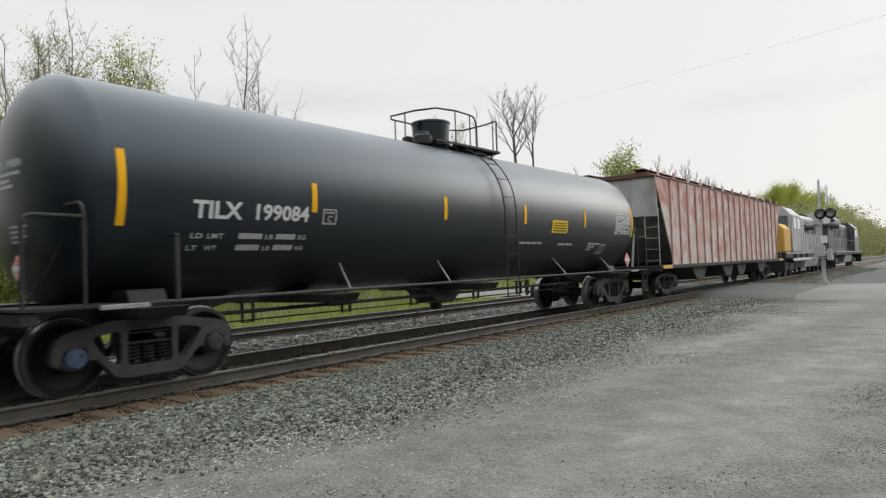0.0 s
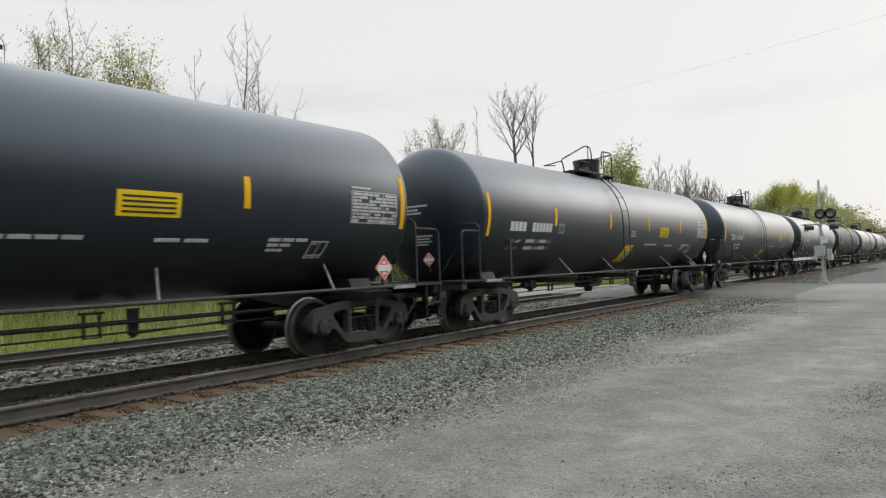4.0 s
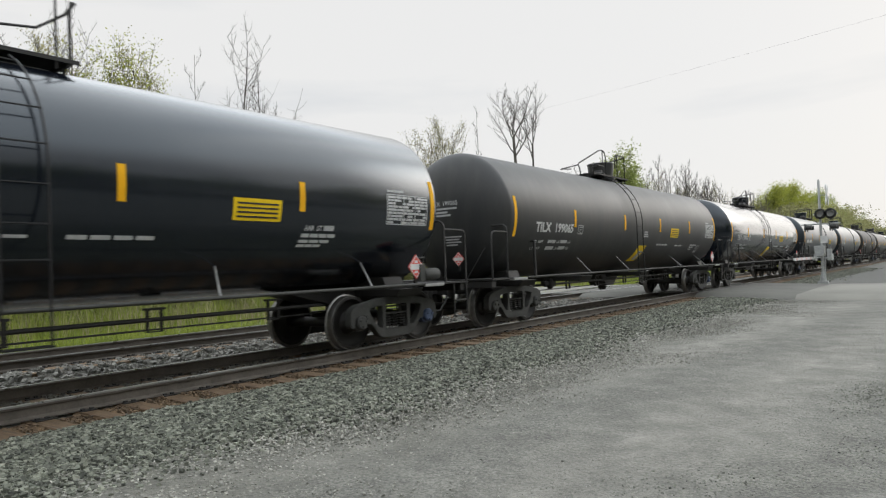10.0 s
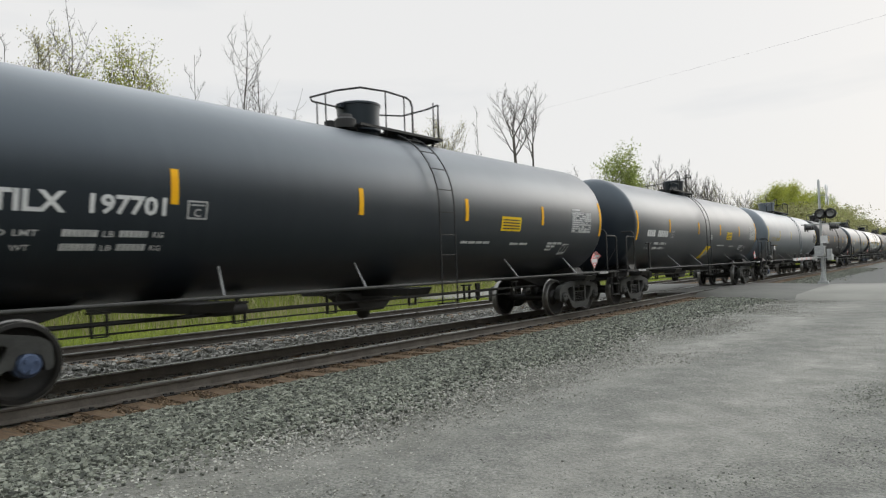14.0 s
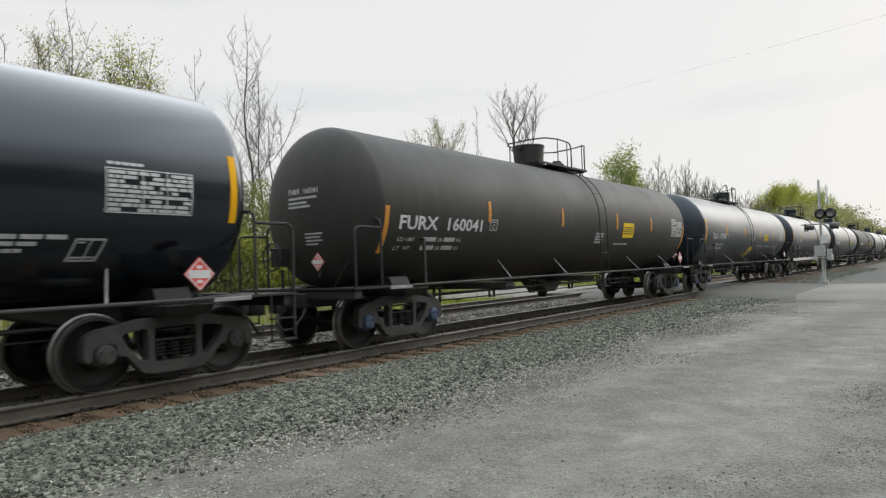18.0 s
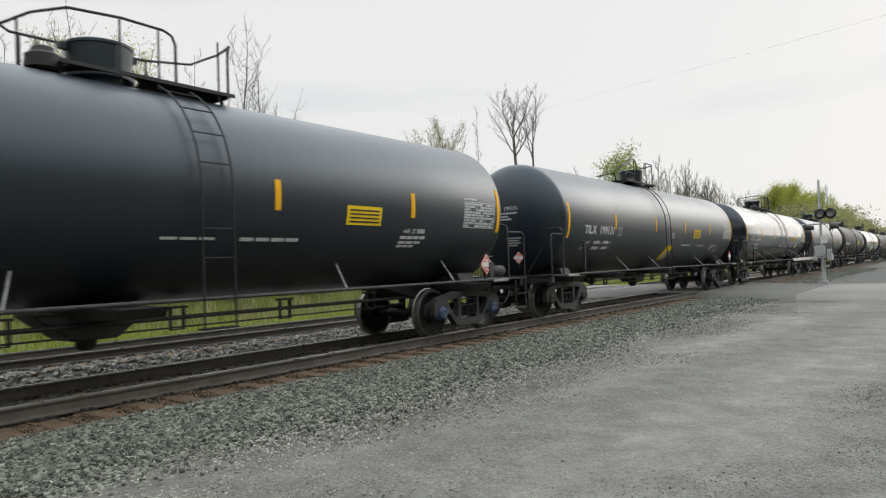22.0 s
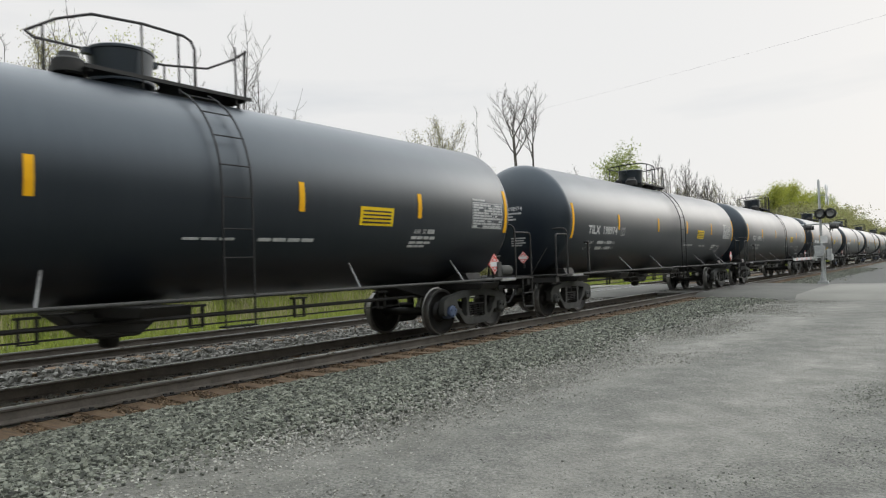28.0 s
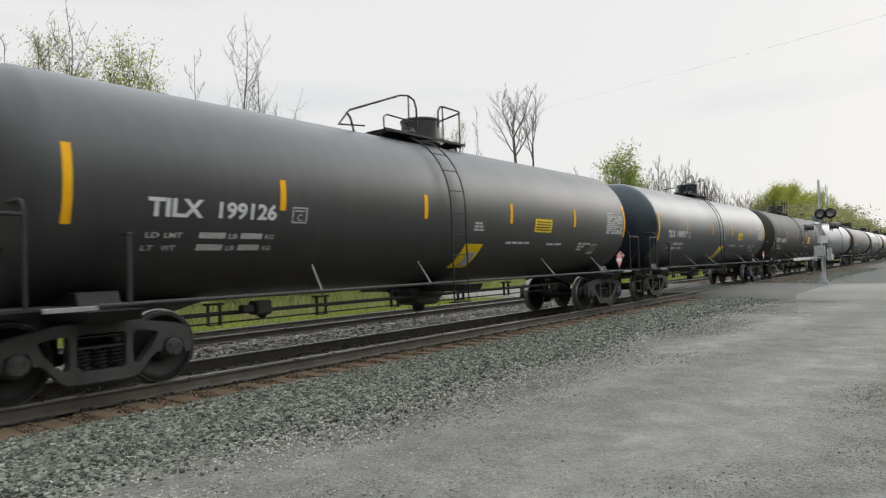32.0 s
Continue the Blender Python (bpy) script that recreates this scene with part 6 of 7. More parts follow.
# ---- trees ----
def grow(rng, height, spread, limbs, trunk_r, droop=.0, stems=1, lean=.06, start=.35, thick=(6, 5), twig=.008, fork=False):
    """A branching skeleton: tubes for the trunk and limbs, and the points where leaves or twigs sit."""
    mb, tips = MB(), []

    def shoot(p, d, length, r, level):
        n = max(3, int(length / .7)) if level < 2 else 3
        pts = [p]
        for i in range(n):
            d = (d + Vector((rng.gauss(0, .09 + .05 * (level > 0)), rng.gauss(0, .09 + .05 * (level > 0)), rng.gauss(.07, .07) - droop * level * .05))).normalized()
            p = p + d * (length / n)
            pts.append(p)
        mb.tube(pts, r, (7, 5, 4, 3)[level], r * (.30 if level < 3 else .5))
        if level == 3:
            tips.extend(pts[1:])
            return
        kids = (limbs, *thick)[level]
        for k in range(kids):
            f = start + (1 - start) * (k + rng.random()) / kids if level == 0 else .25 + .75 * (k + rng.random()) / kids
            i = min(n - 1, int(f * n))
            q = pts[i].lerp(pts[i + 1], f * n - i)
            a = rng.uniform(0, math.tau)
            out = d.orthogonal().normalized()
            out = (Matrix.Rotation(a, 3, d) @ out)
            up = rng.uniform(.5, 1.1)
            nd = (out * spread + d * up + Vector((0, 0, .25))).normalized()
            shoot(q, nd, length * (rng.uniform(.38, .62) if fork and level == 0 else rng.uniform(.30, .50) * (1.25 - .55 * f)) * (1.0 if level else .95), max(twig, r * ((.62 if fork and level == 0 else .42) - .14 * f)), level + 1)
        tips.append(pts[-1])

    for s in range(stems):
        a = s * math.tau / max(1, stems) + rng.random()
        base = Vector((math.cos(a), math.sin(a), 0)) * (.35 if stems > 1 else 0)
        d = Vector((math.cos(a) * lean * (2.2 if stems > 1 else 1), math.sin(a) * lean * (2.2 if stems > 1 else 1), 1)).normalized()
        shoot(base - Vector((0, 0, .3)), d, height * (.74 if fork else 1) * (1 if s == 0 else rng.uniform(.75, .95)), trunk_r, 0)
    return mb, tips


def grow_upright(rng, height, limbs, r, spread=.20, start=.30, twigs=7, twig=.010, lean=.03):
    """A slender tree: one straight leader with many short limbs that rise beside it."""
    mb, tips = MB(), []
    top = Vector((rng.gauss(0, lean), rng.gauss(0, lean), 1)) * height
    n = 9
    wob = [Vector((rng.gauss(0, .012), rng.gauss(0, .012), 0)) * height * math.sin(math.pi * i / n) for i in range(n + 1)]
    line = [top * (i / n) + wob[i] - Vector((0, 0, .3 * (i == 0))) for i in range(n + 1)]
    mb.tube(line, r, 7, r * .14)

    def at(f):
        i = min(n - 1, int(f * n))
        return line[i].lerp(line[i + 1], f * n - i)

    def rise(p, d, length, rad, steps, curl):
        pts = [p]
        for _ in range(steps):
            d = (d + Vector((rng.gauss(0, .12), rng.gauss(0, .12), curl + rng.gauss(0, .06)))).normalized()
            p = p + d * (length / steps)
            pts.append(p)
        return pts

    for k in range(limbs):
        f = start + (.97 - start) * (k + rng.random()) / limbs
        a = rng.uniform(0, math.tau)
        d = Vector((math.cos(a), math.sin(a), rng.uniform(.5, 1.1))).normalized()
        length = height * spread * rng.uniform(.6, 1.25) * (1.15 - .75 * f)
        pts = rise(at(f), d, length, 0, 5, .16)
        lr = max(twig * 1.2, r * .34 * (1.1 - f))
        mb.tube(pts, lr, 5, twig * .8)
        tips.extend(pts[2:])
        for j in range(twigs):
            g = .2 + .8 * (j + rng.random()) / twigs
            i = min(4, int(g * 5))
            q = pts[i].lerp(pts[i + 1], g * 5 - i)
            d2 = (Vector((rng.gauss(0, .6), rng.gauss(0, .6), rng.uniform(.25, 1.0))) + (pts[i + 1] - pts[i]).normalized() * .6).normalized()
            pts2 = rise(q, d2, length * rng.uniform(.22, .5), 0, 3, .10)
            mb.tube(pts2, twig, 4, twig * .5)
            tips.extend(pts2[1:])
            for _ in range(1 if twig > .018 else 2):
                q2 = pts2[rng.randrange(1, 3)]
                d3 = Vector((rng.gauss(0, .6), rng.gauss(0, .6), rng.uniform(.1, .9))).normalized()
                pts3 = rise(q2, d3, length * rng.uniform(.10, .22), 0, 2, .08)
                mb.tube(pts3, twig * .7, 3, twig * .4)
                tips.append(pts3[-1])
    return mb, tips


def grow_fan(rng, height, limbs, r, fork=.60, angle=26, twig=.014, subs=8):
    """A clear trunk that opens at the fork into a fan of long limbs with fine sprays of twigs."""
    mb, tips = MB(), []
    base = Vector((0, 0, -.3))
    head = Vector((rng.gauss(0, .25), rng.gauss(0, .25), height * fork))
    mid = base.lerp(head, .5) + Vector((rng.gauss(0, .15), rng.gauss(0, .15), 0))
    mb.tube([base, mid, head], r, 8, r * .62)

    def shoot(p, d, length, r0, level):
        steps = (7, 4, 3)[level]
        pts = [p]
        for _ in range(steps):
            d = (d + Vector((rng.gauss(0, .13), rng.gauss(0, .13), (.17, .10, .06)[level] + rng.gauss(0, .05)))).normalized()
            p = p + d * (length / steps)
            pts.append(p)
        mb.tube(pts, r0, (6, 4, 3)[level], max(twig * .5, r0 * .22))
        tips.extend(pts[-2:])
        if level == 2:
            return
        for k in range((subs, 5)[level]):
            g = .22 + .78 * (k + rng.random()) / (subs, 5)[level]
            i = min(steps - 1, int(g * steps))
            q = pts[i].lerp(pts[i + 1], g * steps - i)
            o = Vector((rng.gauss(0, 1), rng.gauss(0, 1), rng.gauss(0, .3))).normalized()
            nd = ((pts[i + 1] - pts[i]).normalized() + o * rng.uniform(.5, .9) + Vector((0, 0, .25))).normalized()
            shoot(q, nd, length * rng.uniform(.24, .44) * (1.2 - .5 * g), max(twig, r0 * (.5 - .2 * g)), level + 1)

    for k in range(limbs):
        a = k * math.tau / limbs + rng.uniform(-.5, .5)
        tilt = radians(angle) * rng.uniform(.35, 1.25)
        d = Vector((math.cos(a) * math.sin(tilt), math.sin(a) * math.sin(tilt), math.cos(tilt)))
        p = base.lerp(head, 1 - rng.uniform(0, .20))
        shoot(p, d, height * (1 - fork) * rng.uniform(.85, 1.08), r * rng.uniform(.24, .42), 0)
    return mb, tips


def shaped_kind(key, seed, grown, height, leaf=None, per=0, size=.05, fluff=.2):
    """Keeps a grown tree, scaled to its height, with leaves at its tips."""
    rng = random.Random(seed)
    mb, tips = grown(rng)
    k = height / max(q[2] for q in mb.v)
    mb.v = [(x * k, y * k, z * k) for x, y, z in mb.v]
    crown = leaf_mesh(rng, [q * k for q in tips], per, size, fluff, leaf) if per else None
    KINDS[key] = (mb.mesh("trunk", BARK, 60), crown)


def leaf_mesh(rng, tips, per, size, spread, material):
    pts = np.array([tuple(t) for t in tips])
    n = len(pts) * per
    r = np.random.default_rng(rng.randrange(1 << 30))
    c = np.repeat(pts, per, 0) + r.normal(0, spread, (n, 3))
    u = r.normal(0, 1, (n, 3))
    u /= np.linalg.norm(u, axis=1)[:, None]
    w = np.cross(u, r.normal(0, 1, (n, 3)))
    w /= np.linalg.norm(w, axis=1)[:, None]
    s = (size * r.uniform(.5, 1.3, n))[:, None]
    bend = np.cross(u, w) * s * .25
    verts = np.stack([c - u * s, c + w * s * .5 + bend, c + u * s, c - w * s * .5 + bend], 1).reshape(-1, 3)
    faces = np.arange(4 * n).reshape(n, 4)
    return fast_mesh("crown", verts, faces, material)


KINDS = {}


def tree_kind(key, seed, height, spread, limbs, trunk_r, leaf, per, size, fluff, stems=1, start=.35, lean=.06, thick=(6, 5), twig=.008, fork=False):
    rng = random.Random(seed)
    mb, tips = grow(rng, height, spread, limbs, trunk_r, stems=stems, start=start, lean=lean, thick=thick, twig=twig, fork=fork)
    k = height / max(q[2] for q in mb.v)
    mb.v = [(x * k, y * k, z * k) for x, y, z in mb.v]
    mid = Vector((sum(q[0] for q in tips) / len(tips), sum(q[1] for q in tips) / len(tips), 0)) * k
    mb.v = [(x - mid.x * z / height * 1.3, y - mid.y * z / height * 1.3, z) for x, y, z in mb.v]
    tips = [Vector((q.x * k - mid.x * q.z * k / height * 1.3, q.y * k - mid.y * q.z * k / height * 1.3, q.z * k)) for q in tips]
    me = mb.mesh("trunk", BARK, 60)
    crown = leaf_mesh(rng, tips, per, size, fluff, leaf) if per else None
    KINDS[key] = (me, crown)


shaped_kind("upright", 51, lambda r: grow_upright(r, 15, 18, .11, .30, .38, twig=.011), 15)
shaped_kind("upright_slim", 52, lambda r: grow_upright(r, 14, 16, .075, .13, .28, 5, .010), 14)
shaped_kind("upright_wide", 53, lambda r: grow_upright(r, 13, 16, .10, .44, .42, 8, .011), 13)
shaped_kind("upright_bud", 54, lambda r: grow_upright(r, 14, 18, .10, .34, .34, 8, .010), 14, LEAF_B, 2, .06, .18)
shaped_kind("upright_leaf", 55, lambda r: grow_upright(r, 13.5, 19, .09, .40, .34, 8, .010), 13.5, LEAF_Y, 3, .065, .26)
shaped_kind("upright_far", 56, lambda r: grow_upright(r, 15, 18, .15, .27, .30, 8, .020), 15)
shaped_kind("upright_far_wide", 57, lambda r: grow_upright(r, 14, 17, .16, .36, .32, 8, .020), 14, LEAF_B, 1, .08, .25)
shaped_kind("bare_fan", 61, lambda r: grow_fan(r, 17, 8, .15, .76, 34, .010, 10), 17)
shaped_kind("bare_fan_slim", 62, lambda r: grow_fan(r, 17, 6, .11, .74, 24, .010, 9), 17)
tree_kind("bare", 11, 15, .62, 9, .12, LEAF_B, 2, .05, .15, start=.4, thick=(5, 4), twig=.010)
tree_kind("bare_thin", 12, 14, .40, 8, .10, LEAF_B, 1, .03, .12, start=.45, thick=(5, 5), twig=.010)
tree_kind("bare_multi", 13, 14, .5, 7, .10, LEAF_B, 1, .035, .15, stems=3, start=.4, thick=(6, 5), twig=.010)
tree_kind("budding", 14, 13.5, .6, 9, .09, LEAF_Y, 2, .055, .30, stems=4, start=.3, lean=.08)
tree_kind("budding_light", 18, 12.5, .6, 8, .08, LEAF_B, 2, .05, .3, stems=3, start=.3)
tree_kind("green", 15, 14, .7, 11, .16, LEAF_G, 5, .12, .42, start=.15)
shaped_kind("green_peak", 63, lambda r: grow_upright(r, 14, 24, .13, .44, .20, 9, .014, .01), 14, LEAF_G, 8, .125, .36)
tree_kind("yellow_green", 16, 14, .8, 11, .16, LEAF_Y, 10, .14, .6, stems=2, start=.12)
tree_kind("shrub", 19, 4.2, .9, 6, .035, LEAF_Y, 4, .06, .25, stems=5, start=.1, lean=.2)
tree_kind("shrub_dry", 20, 3.6, .9, 6, .03, LEAF_B, 3, .06, .2, stems=6, start=.1, lean=.22)
LABELS = {"bare": "bare grey tree just before leafing out", "bare_thin": "slender bare tree with thin upright limbs", "bare_multi": "bare tree with several stems",
          "upright": "tall bare tree with one straight leader", "upright_slim": "slim bare tree with short upright limbs", "upright_wide": "bare tree with a broad low crown",
          "upright_bud": "upright tree with a haze of olive buds", "upright_leaf": "upright tree with sparse yellow-green leaves",
          "upright_far": "bare dark twiggy tree along the line", "upright_far_wide": "broad bare tree with first buds along the line",
          "bare_fan": "tall bare tree opening into a fan of limbs", "bare_fan_slim": "bare tree with a narrow spray of limbs",
          "budding": "many-stemmed tree with sparse yellow-green spring leaves",
          "budding_light": "light tree with olive buds", "green": "fresh green leafy tree", "green_peak": "fresh green tree with a pointed leafy crown", "yellow_green": "broad yellow-green spring tree",
          "shrub": "yellow-green shrub at the wood's edge", "shrub_dry": "dry brown shrub at the wood's edge"}


def tree(key, x, y, size=1.0, turn=0.0, wide=1.0):
    me, crown = KINDS[key]
    t = thing("shrub" if "shrub" in key else "tree", LABELS[key], "shrub" if "shrub" in key else "tree", "trees along the line", at=(x, y, ground_z(x)), rz=turn)
    t.scale = (size * wide, size * wide, size)
    part("trunk", me, t)
    if crown:
        part("crown", crown, t)
    return t


# the wood's edge, from near the camera along the far side of the tracks
for key, x, y, size, turn, wide in (
        ("green", -32.5, 11.2, .78, 20, .8), ("green", -31, 9.6, .62, 120, .9), ("green", -31.5, 12.6, .50, 70, .8), ("upright", -30, 9.4, .84, 20, 1), ("upright_slim", -29.6, 10.7, .84, 60, 1), ("upright_bud", -30, 12.2, .90, 15, .9), ("upright_bud", -31, 12.9, .94, 130, .9), ("upright", -30, 13.6, .92, 250, 1),
        ("upright_leaf", -29.5, 14.5, .95, 200, .95), ("upright_leaf", -30.4, 15.3, .99, 40, 1), ("upright_leaf", -29.6, 16.3, .93, 300, 1), ("upright_bud", -30, 15.9, .93, 70, 1), ("upright_leaf", -31.4, 17.0, .93, 120, 1),
        ("upright_bud", -30, 17.6, .84, 180, .9), ("upright_slim", -30, 18.2, .72, 220, .9), ("upright_slim", -30, 19.5, .96, 130, .8), ("upright_slim", -30.5, 20.4, .78, 40, .9),
        ("upright", -30, 22.6, 1.04, 250, 1.1), ("upright_slim", -30.3, 23.5, 1.01, 20, 1), ("upright_wide", -30, 24.4, .95, 77, 1.1), ("upright_wide", -31, 21.6, .84, 200, .7), ("upright_slim", -31, 25.6, .80, 20, 1),
        ("upright_bud", -30, 37.4, .84, 215, 1), ("upright_bud", -29.5, 41.0, .92, 310, .9), ("upright_bud", -30, 38.6, .90, 15, 1), ("upright_bud", -30, 39.9, .96, 95, .9), ("upright_wide", -31, 41.2, .90, 210, .7), ("upright_slim", -31, 43, .92, 210, .9),
        ("upright_slim", -30, 44.7, 1.05, 33, .9), ("bare_fan", -30, 51.2, 1.06, 70, 1.22), ("bare_fan_slim", -30.5, 55.2, 1.08, 222, 1.15), ("upright_wide", -33, 58, .82, 20, .8), ("upright_far", -31, 64, .80, 20, .8),
        ("green_peak", -30, 74.6, 1.07, 15, 1.0), ("green_peak", -31, 80.0, .92, 190, .95), ("green_peak", -32, 85.5, .78, 60, 1.0), ("bare_multi", -30, 70, .86, 10, .7), ("upright_far", -30, 86, 1.03, 50, .8), ("upright_far", -30, 92, 1.0, 150, .8),
        ("upright_far", -31, 101, 1.0, 310, .9), ("upright_far_wide", -29, 108, 1.04, 210, .9), ("upright_far", -33, 116, .92, 100, .9), ("bare_multi", -30, 124, .92, 20, .9),
        ("upright_far", -30, 134, .95, 120, 1), ("bare_multi", -31, 145, .98, 300, 1), ("yellow_green", -33, 166, 1.22, 10, 1.0), ("yellow_green", -30, 182, 1.34, 120, 1.0), ("yellow_green", -32, 198, 1.36, 240, 1.0),
        ("green", -28, 214, 1.38, 60, 1.0), ("yellow_green", -30, 232, 1.40, 160, 1.0), ("green", -30, 252, 1.45, 40, 1.0), ("green", -30, 275, 1.3, 140, 1.0),
        ("green", -30, 300, 1.2, 280, 1.0), ("yellow_green", -30, 330, 1.05, 0, .9), ("budding_light", -28, 360, .95, 60, 1.2), ("green", -26, 395, .85, 90, 1.1),
        ("budding_light", -22, 430, .8, 20, 1.4), ("bare_multi", -10, 455, .75, 0, 1.5), ("budding_light", 4, 460, .75, 200, 1.6), ("green", 20, 470, .75, 100, 1.4), ("budding_light", 38, 465, .75, 300, 1.6), ("green", 60, 450, .8, 10, 1.5)):
    tree(key, x, y, size, turn, wide)
rng = random.Random(44)
for i in range(44):
    y = 80 + i * 2.0 + rng.uniform(-1.5, 1.5)
    tree(rng.choice(("upright_far", "upright_far_wide", "upright_far")), -30 + rng.uniform(-3, 3), y, rng.uniform(.84, 1.02) - .0022 * max(0, y - 110), rng.uniform(0, 360), rng.uniform(.8, 1.05))
for i in range(30):
    y = 3 + i * 3.6 + rng.uniform(-1, 1)
    tree(rng.choice(("shrub", "shrub_dry", "shrub")), -26.5 + rng.uniform(-2.5, 2.2), y, rng.uniform(.7, 1.25), rng.uniform(0, 360), rng.uniform(.9, 1.3))
for i in range(14):
    y = 2 + i * 8.2 + rng.uniform(-1.5, 1.5)
    tree(rng.choice(("bare", "bare_multi", "bare_thin", "budding_light")), -38 + rng.uniform(-3, 3), y, rng.uniform(.55, .78), rng.uniform(0, 360), 1.0)


# an unseen wood added behind the lot, to darken what the tank sides mirror
for i in range(18):
    a = -168 + i * 14.4
    far = 34 + max(0, a - 36) * .7
    a = radians(a)
    tree(rng.choice(("green", "yellow_green", "green", "budding")), 6 + far * math.cos(a) + rng.uniform(-2, 2), far * math.sin(a) * 1.1 + rng.uniform(-2, 2), rng.uniform(1.1, 1.4), rng.uniform(0, 360), 1.05)


def back_wood():
    """The dense undergrowth of that added wood."""
    r = np.random.default_rng(22)
    n = 60000
    a = r.uniform(-172, 82, n)
    d = r.uniform(33, 46, n) + np.maximum(0, a - 36) * .7
    a = np.radians(a)
    c = np.stack([6 + d * np.cos(a), 1.1 * d * np.sin(a), -.4 + 15 * r.uniform(0, 1, n) ** .9], 1)
    u = r.normal(0, 1, (n, 3))
    u /= np.linalg.norm(u, axis=1)[:, None]
    w = np.cross(u, r.normal(0, 1, (n, 3)))
    w /= np.linalg.norm(w, axis=1)[:, None]
    s = r.uniform(.2, .55, n)[:, None]
    verts = np.stack([c - u * s, c + w * s * .6, c + u * s, c - w * s * .6], 1).reshape(-1, 3)
    tagged(new("back_wood", fast_mesh("back_wood", verts, np.arange(4 * n).reshape(n, 4), LEAF_BACK)), "dense dark wood, unseen, added behind the lot for reflections", "wood", kind="stuff")


# darker foliage for the added wood, so its reflection is dark
LEAF_BACK = leaf_mat("dark_wood_foliage", (0.08, 0.10, 0.03), (0.19, 0.20, 0.07))
# distance haze is put into the far foliage as a paler colour
LEAF_FAR = leaf_mat("mixed_far_foliage", (0.17, 0.175, 0.065), (0.32, 0.31, 0.14))
back_wood()


# the dense far end of the wood along the line
def far_wood():
    r = np.random.default_rng(21)
    n = 210000
    y = 120 + r.uniform(0, 1, n) ** .8 * 360
    x = -30 + r.normal(0, 4, n) + np.clip((y - 400) / 80, 0, 1) * r.uniform(0, 90, n)
    lump = np.array([noise.noise((a * .07, b * .05, 0)) for a, b in zip(x, y)])
    h = np.interp(y, [120, 150, 165, 215, 300, 450], [7.5, 9, 12.5, 14.5, 13, 7.5]) + 4.5 * lump
    c = np.stack([x, y, -.5 + h * r.uniform(0, 1, n) ** .7], 1)
    u = r.normal(0, 1, (n, 3))
    u /= np.linalg.norm(u, axis=1)[:, None]
    w = np.cross(u, r.normal(0, 1, (n, 3)))
    w /= np.linalg.norm(w, axis=1)[:, None]
    s = (r.uniform(.13, .36, n) * (1 + .4 * np.clip((y - 300) / 100, 0, 1)))[:, None]
    verts = np.stack([c - u * s, c + w * s * .6, c + u * s, c - w * s * .6], 1).reshape(-1, 3)
    tagged(new("far_wood", fast_mesh("far_wood", verts, np.arange(4 * n).reshape(n, 4), LEAF_FAR)), "dense mixed wood far along the line", "wood", kind="stuff")


far_wood()


# ---- brush at the wood's foot ----
def brush():
    r = np.random.default_rng(31)
    n = 34000
    y = 1 + r.uniform(0, 1, n) ** 1.4 * 90
    x = -26.5 + r.normal(0, 1.4, n)
    n2 = 90000
    y = np.concatenate([y, r.uniform(2, 34, n2)])
    x = np.concatenate([x, -25.4 + r.normal(0, .55, n2)])
    n += n2
    lift = np.where(np.arange(n) >= n - n2, np.clip((34 - y) / 6, 0, 1) * 2.0, 0)
    top = lift + 2.6 + 1.1 * np.sin(y * .55) * np.sin(y * .21 + 1) + .6 * np.sin(y * 1.7)
    c = np.stack([x, y, -.5 + top * r.uniform(0, 1, n) ** .8], 1)
    u = r.normal(0, 1, (n, 3)) * (1, 1, 2.6)
    u /= np.linalg.norm(u, axis=1)[:, None]
    w = np.cross(u, r.normal(0, 1, (n, 3)))
    w /= np.linalg.norm(w, axis=1)[:, None]
    s = (r.uniform(.06, .17, n) * np.where(np.arange(n) >= n - n2, .5, .72))[:, None]
    verts = np.stack([c - u * s * 1.4, c + w * s * .45, c + u * s * 1.4, c - w * s * .45], 1).reshape(-1, 3)
    tagged(new("brush", fast_mesh("brush", verts, np.arange(4 * n).reshape(n, 4), BRUSH)), "olive green brush at the wood's foot", "brush", kind="stuff")


brush()


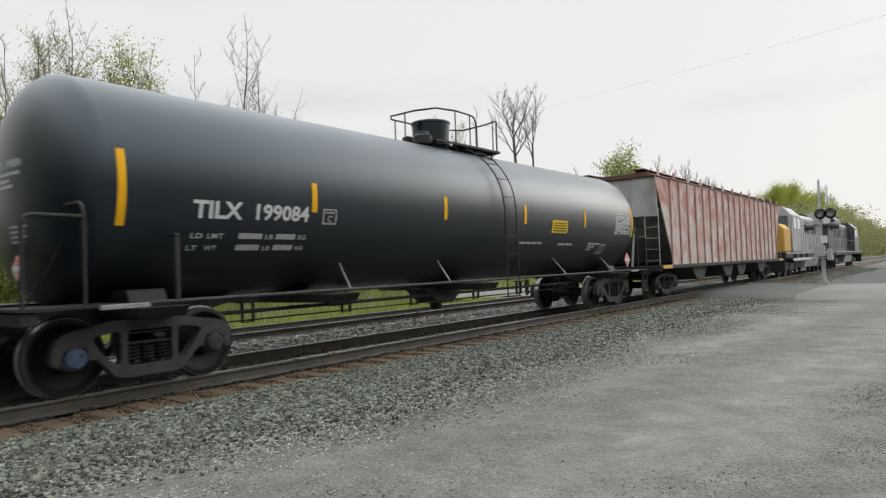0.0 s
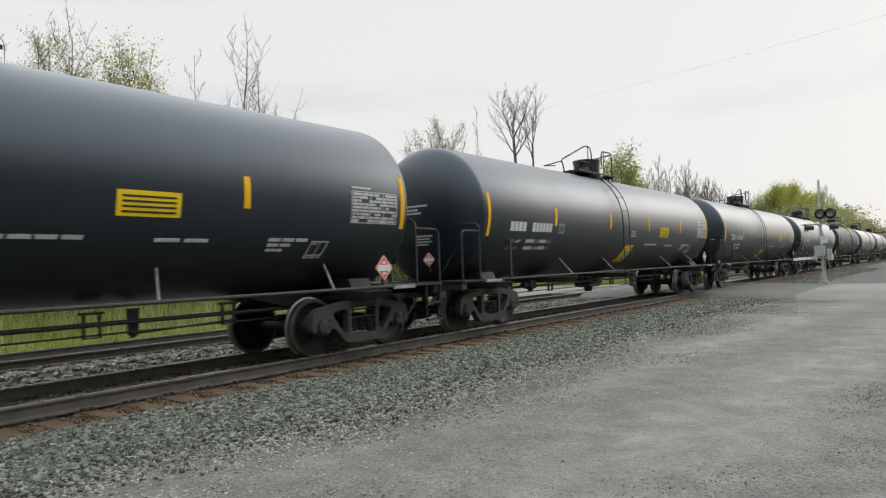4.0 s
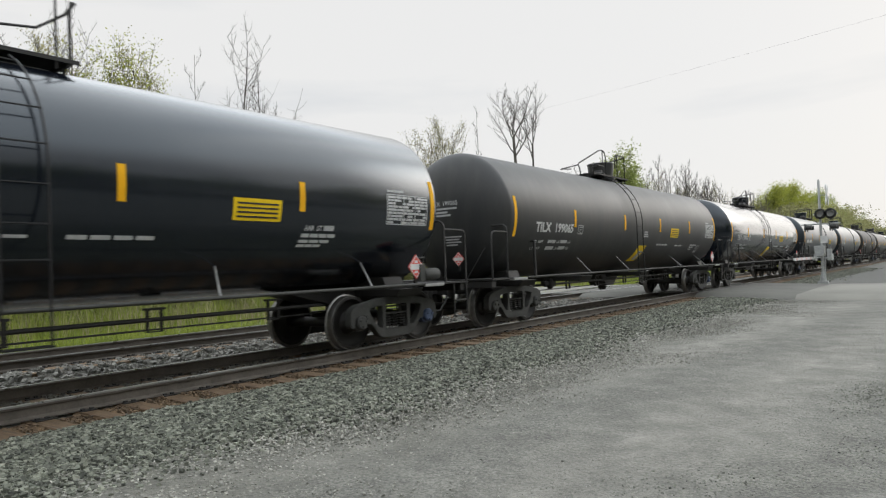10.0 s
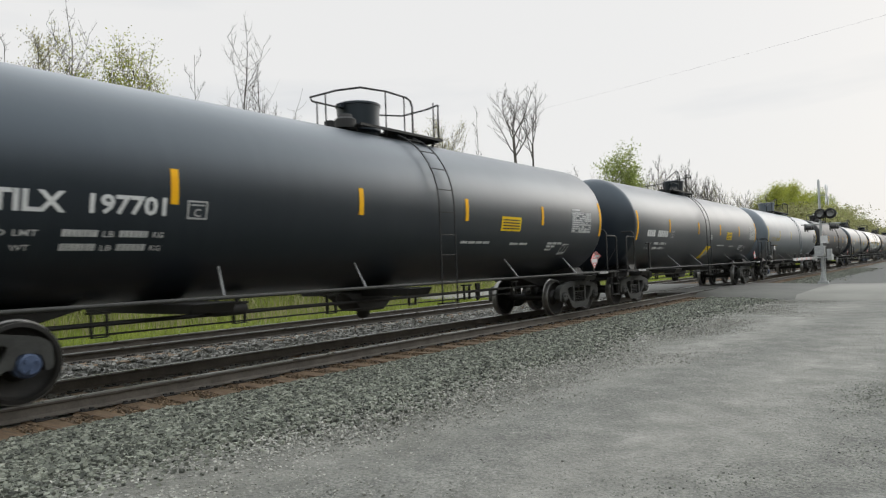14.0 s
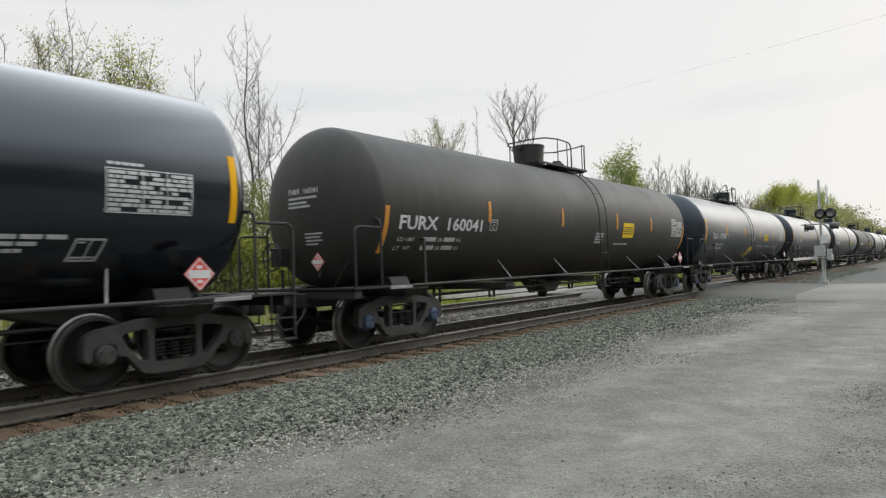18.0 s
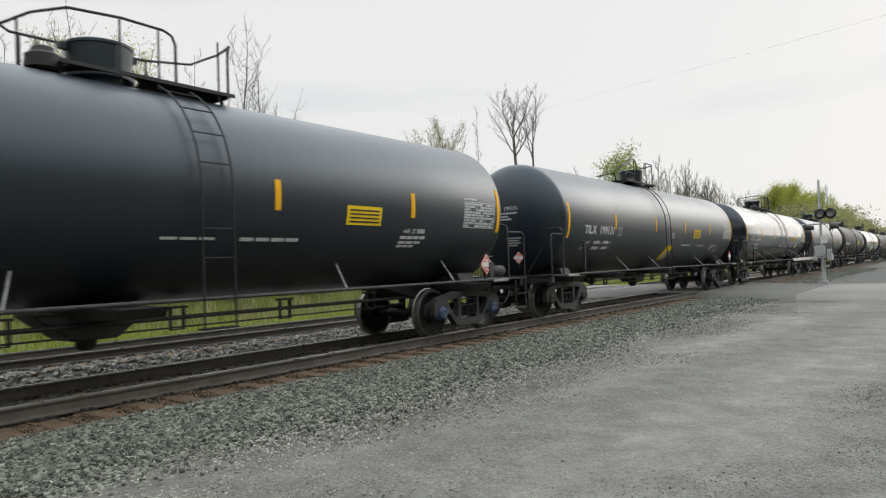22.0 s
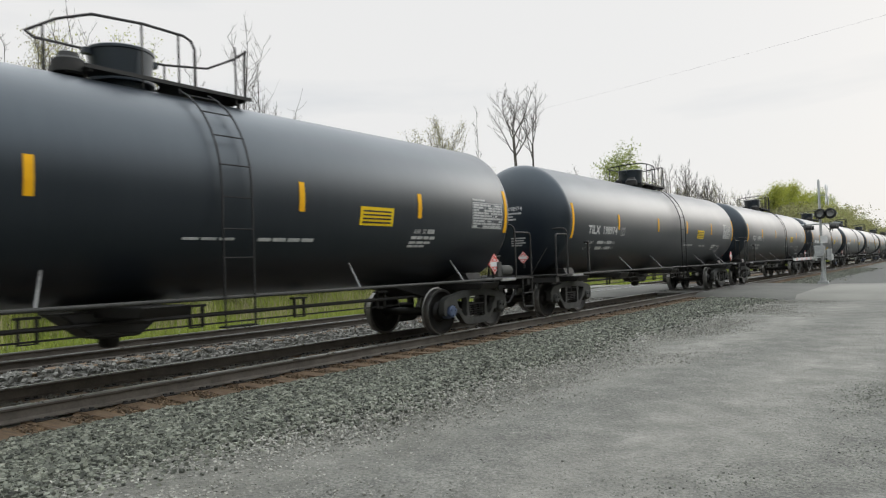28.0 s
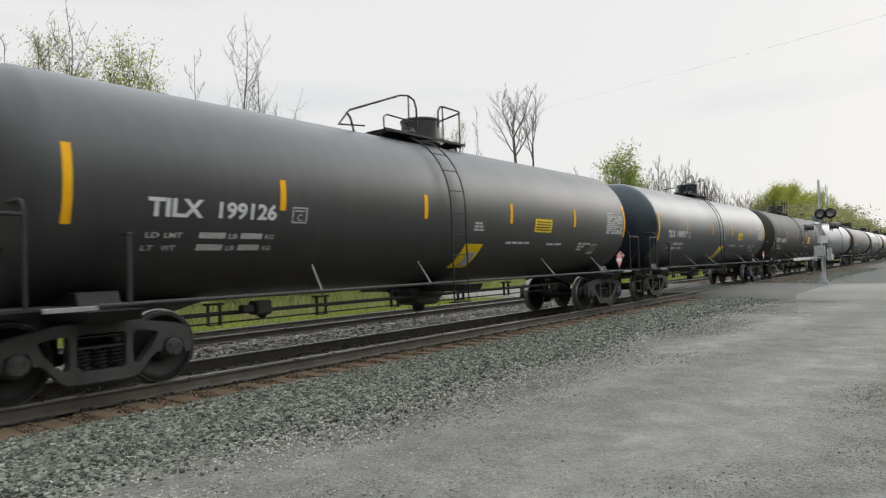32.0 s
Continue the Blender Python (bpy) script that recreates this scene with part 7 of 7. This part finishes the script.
# ---- grass verge ----
def grass(name, label, n, xr, yr, height, width, material, seed, clump):
    r = np.random.default_rng(seed)
    cx, cy = r.uniform(*xr, clump), r.uniform(0, 1, clump) ** 1.5 * (yr[1] - yr[0]) + yr[0]
    k = r.integers(0, clump, n)
    x, y = cx[k] + r.normal(0, .28, n), cy[k] + r.normal(0, .28, n)
    x = np.minimum(x, xr[1])
    z = GZ(x) - .02
    h = r.uniform(*height, n)
    a = r.uniform(0, math.tau, n)
    dx, dy = np.cos(a) * width, np.sin(a) * width
    bx, by = r.normal(0, .22, n) * h, r.normal(0, .22, n) * h
    verts = np.stack([np.stack([x - dx, y - dy, z], 1), np.stack([x + dx, y + dy, z], 1),
                      np.stack([x + bx * .4 + dx * .7, y + by * .4 + dy * .7, z + h * .6], 1), np.stack([x + bx * .4 - dx * .7, y + by * .4 - dy * .7, z + h * .6], 1),
                      np.stack([x + bx + dx * .15, y + by + dy * .15, z + h], 1), np.stack([x + bx - dx * .15, y + by - dy * .15, z + h], 1)], 1).reshape(-1, 3)
    q = np.array([(0, 1, 2, 3), (3, 2, 4, 5)])
    faces = (q[None] + 6 * np.arange(n)[:, None, None]).reshape(-1, 4)
    tagged(new(name, fast_mesh(name, verts, faces, material)), label, "grass", kind="stuff")


grass("grass", "fresh green grass on the verge beyond the tracks", 42000, (-27, -15.4), (0, 60), (.10, .34), .014, GRASS, 1, 2600)
grass("grass", "fresh green grass farther along the verge", 14000, (-27, -15.6), (55, 150), (.2, .5), .035, GRASS, 2, 1200)
grass("dry_reeds", "pale dry reeds standing in the grass", 3600, (-27, -17.5), (0, 70), (.4, 1.0), .009, REED, 3, 500)
grass("dry_reeds", "tan dry reeds before the brush", 2600, (-25, -21.5), (0, 60), (.5, 1.2), .010, REED, 4, 500)
grass("grass", "tall fresh grass before the brush", 12000, (-25.5, -21.5), (0, 60), (.45, 1.1), .013, GRASS, 5, 1500)


# ---- overhead cable ----
pts = []
a, b = Vector((-31, 53.6, 15.12)), Vector((4.0, 22.5, 8.36))
for i in range(25):
    t = i / 24
    q = a.lerp(b, t * 1.0)
    q.z -= .12 * 4 * t * (1 - t)
    pts.append(q)
tagged(new("overhead_cable", MB().tube(pts, .0024, 5).mesh("overhead_cable", UNDER, 60)), "thin dark overhead cable strung above the tracks", "cable")


# ---- what moves: the train rolls away along its track ----
def motions():
    for car, y in TRAIN:
        walk(car, [(float(t), pose(TRACK_X, y + gone(t), 0)) for t in range(33)])


motions()
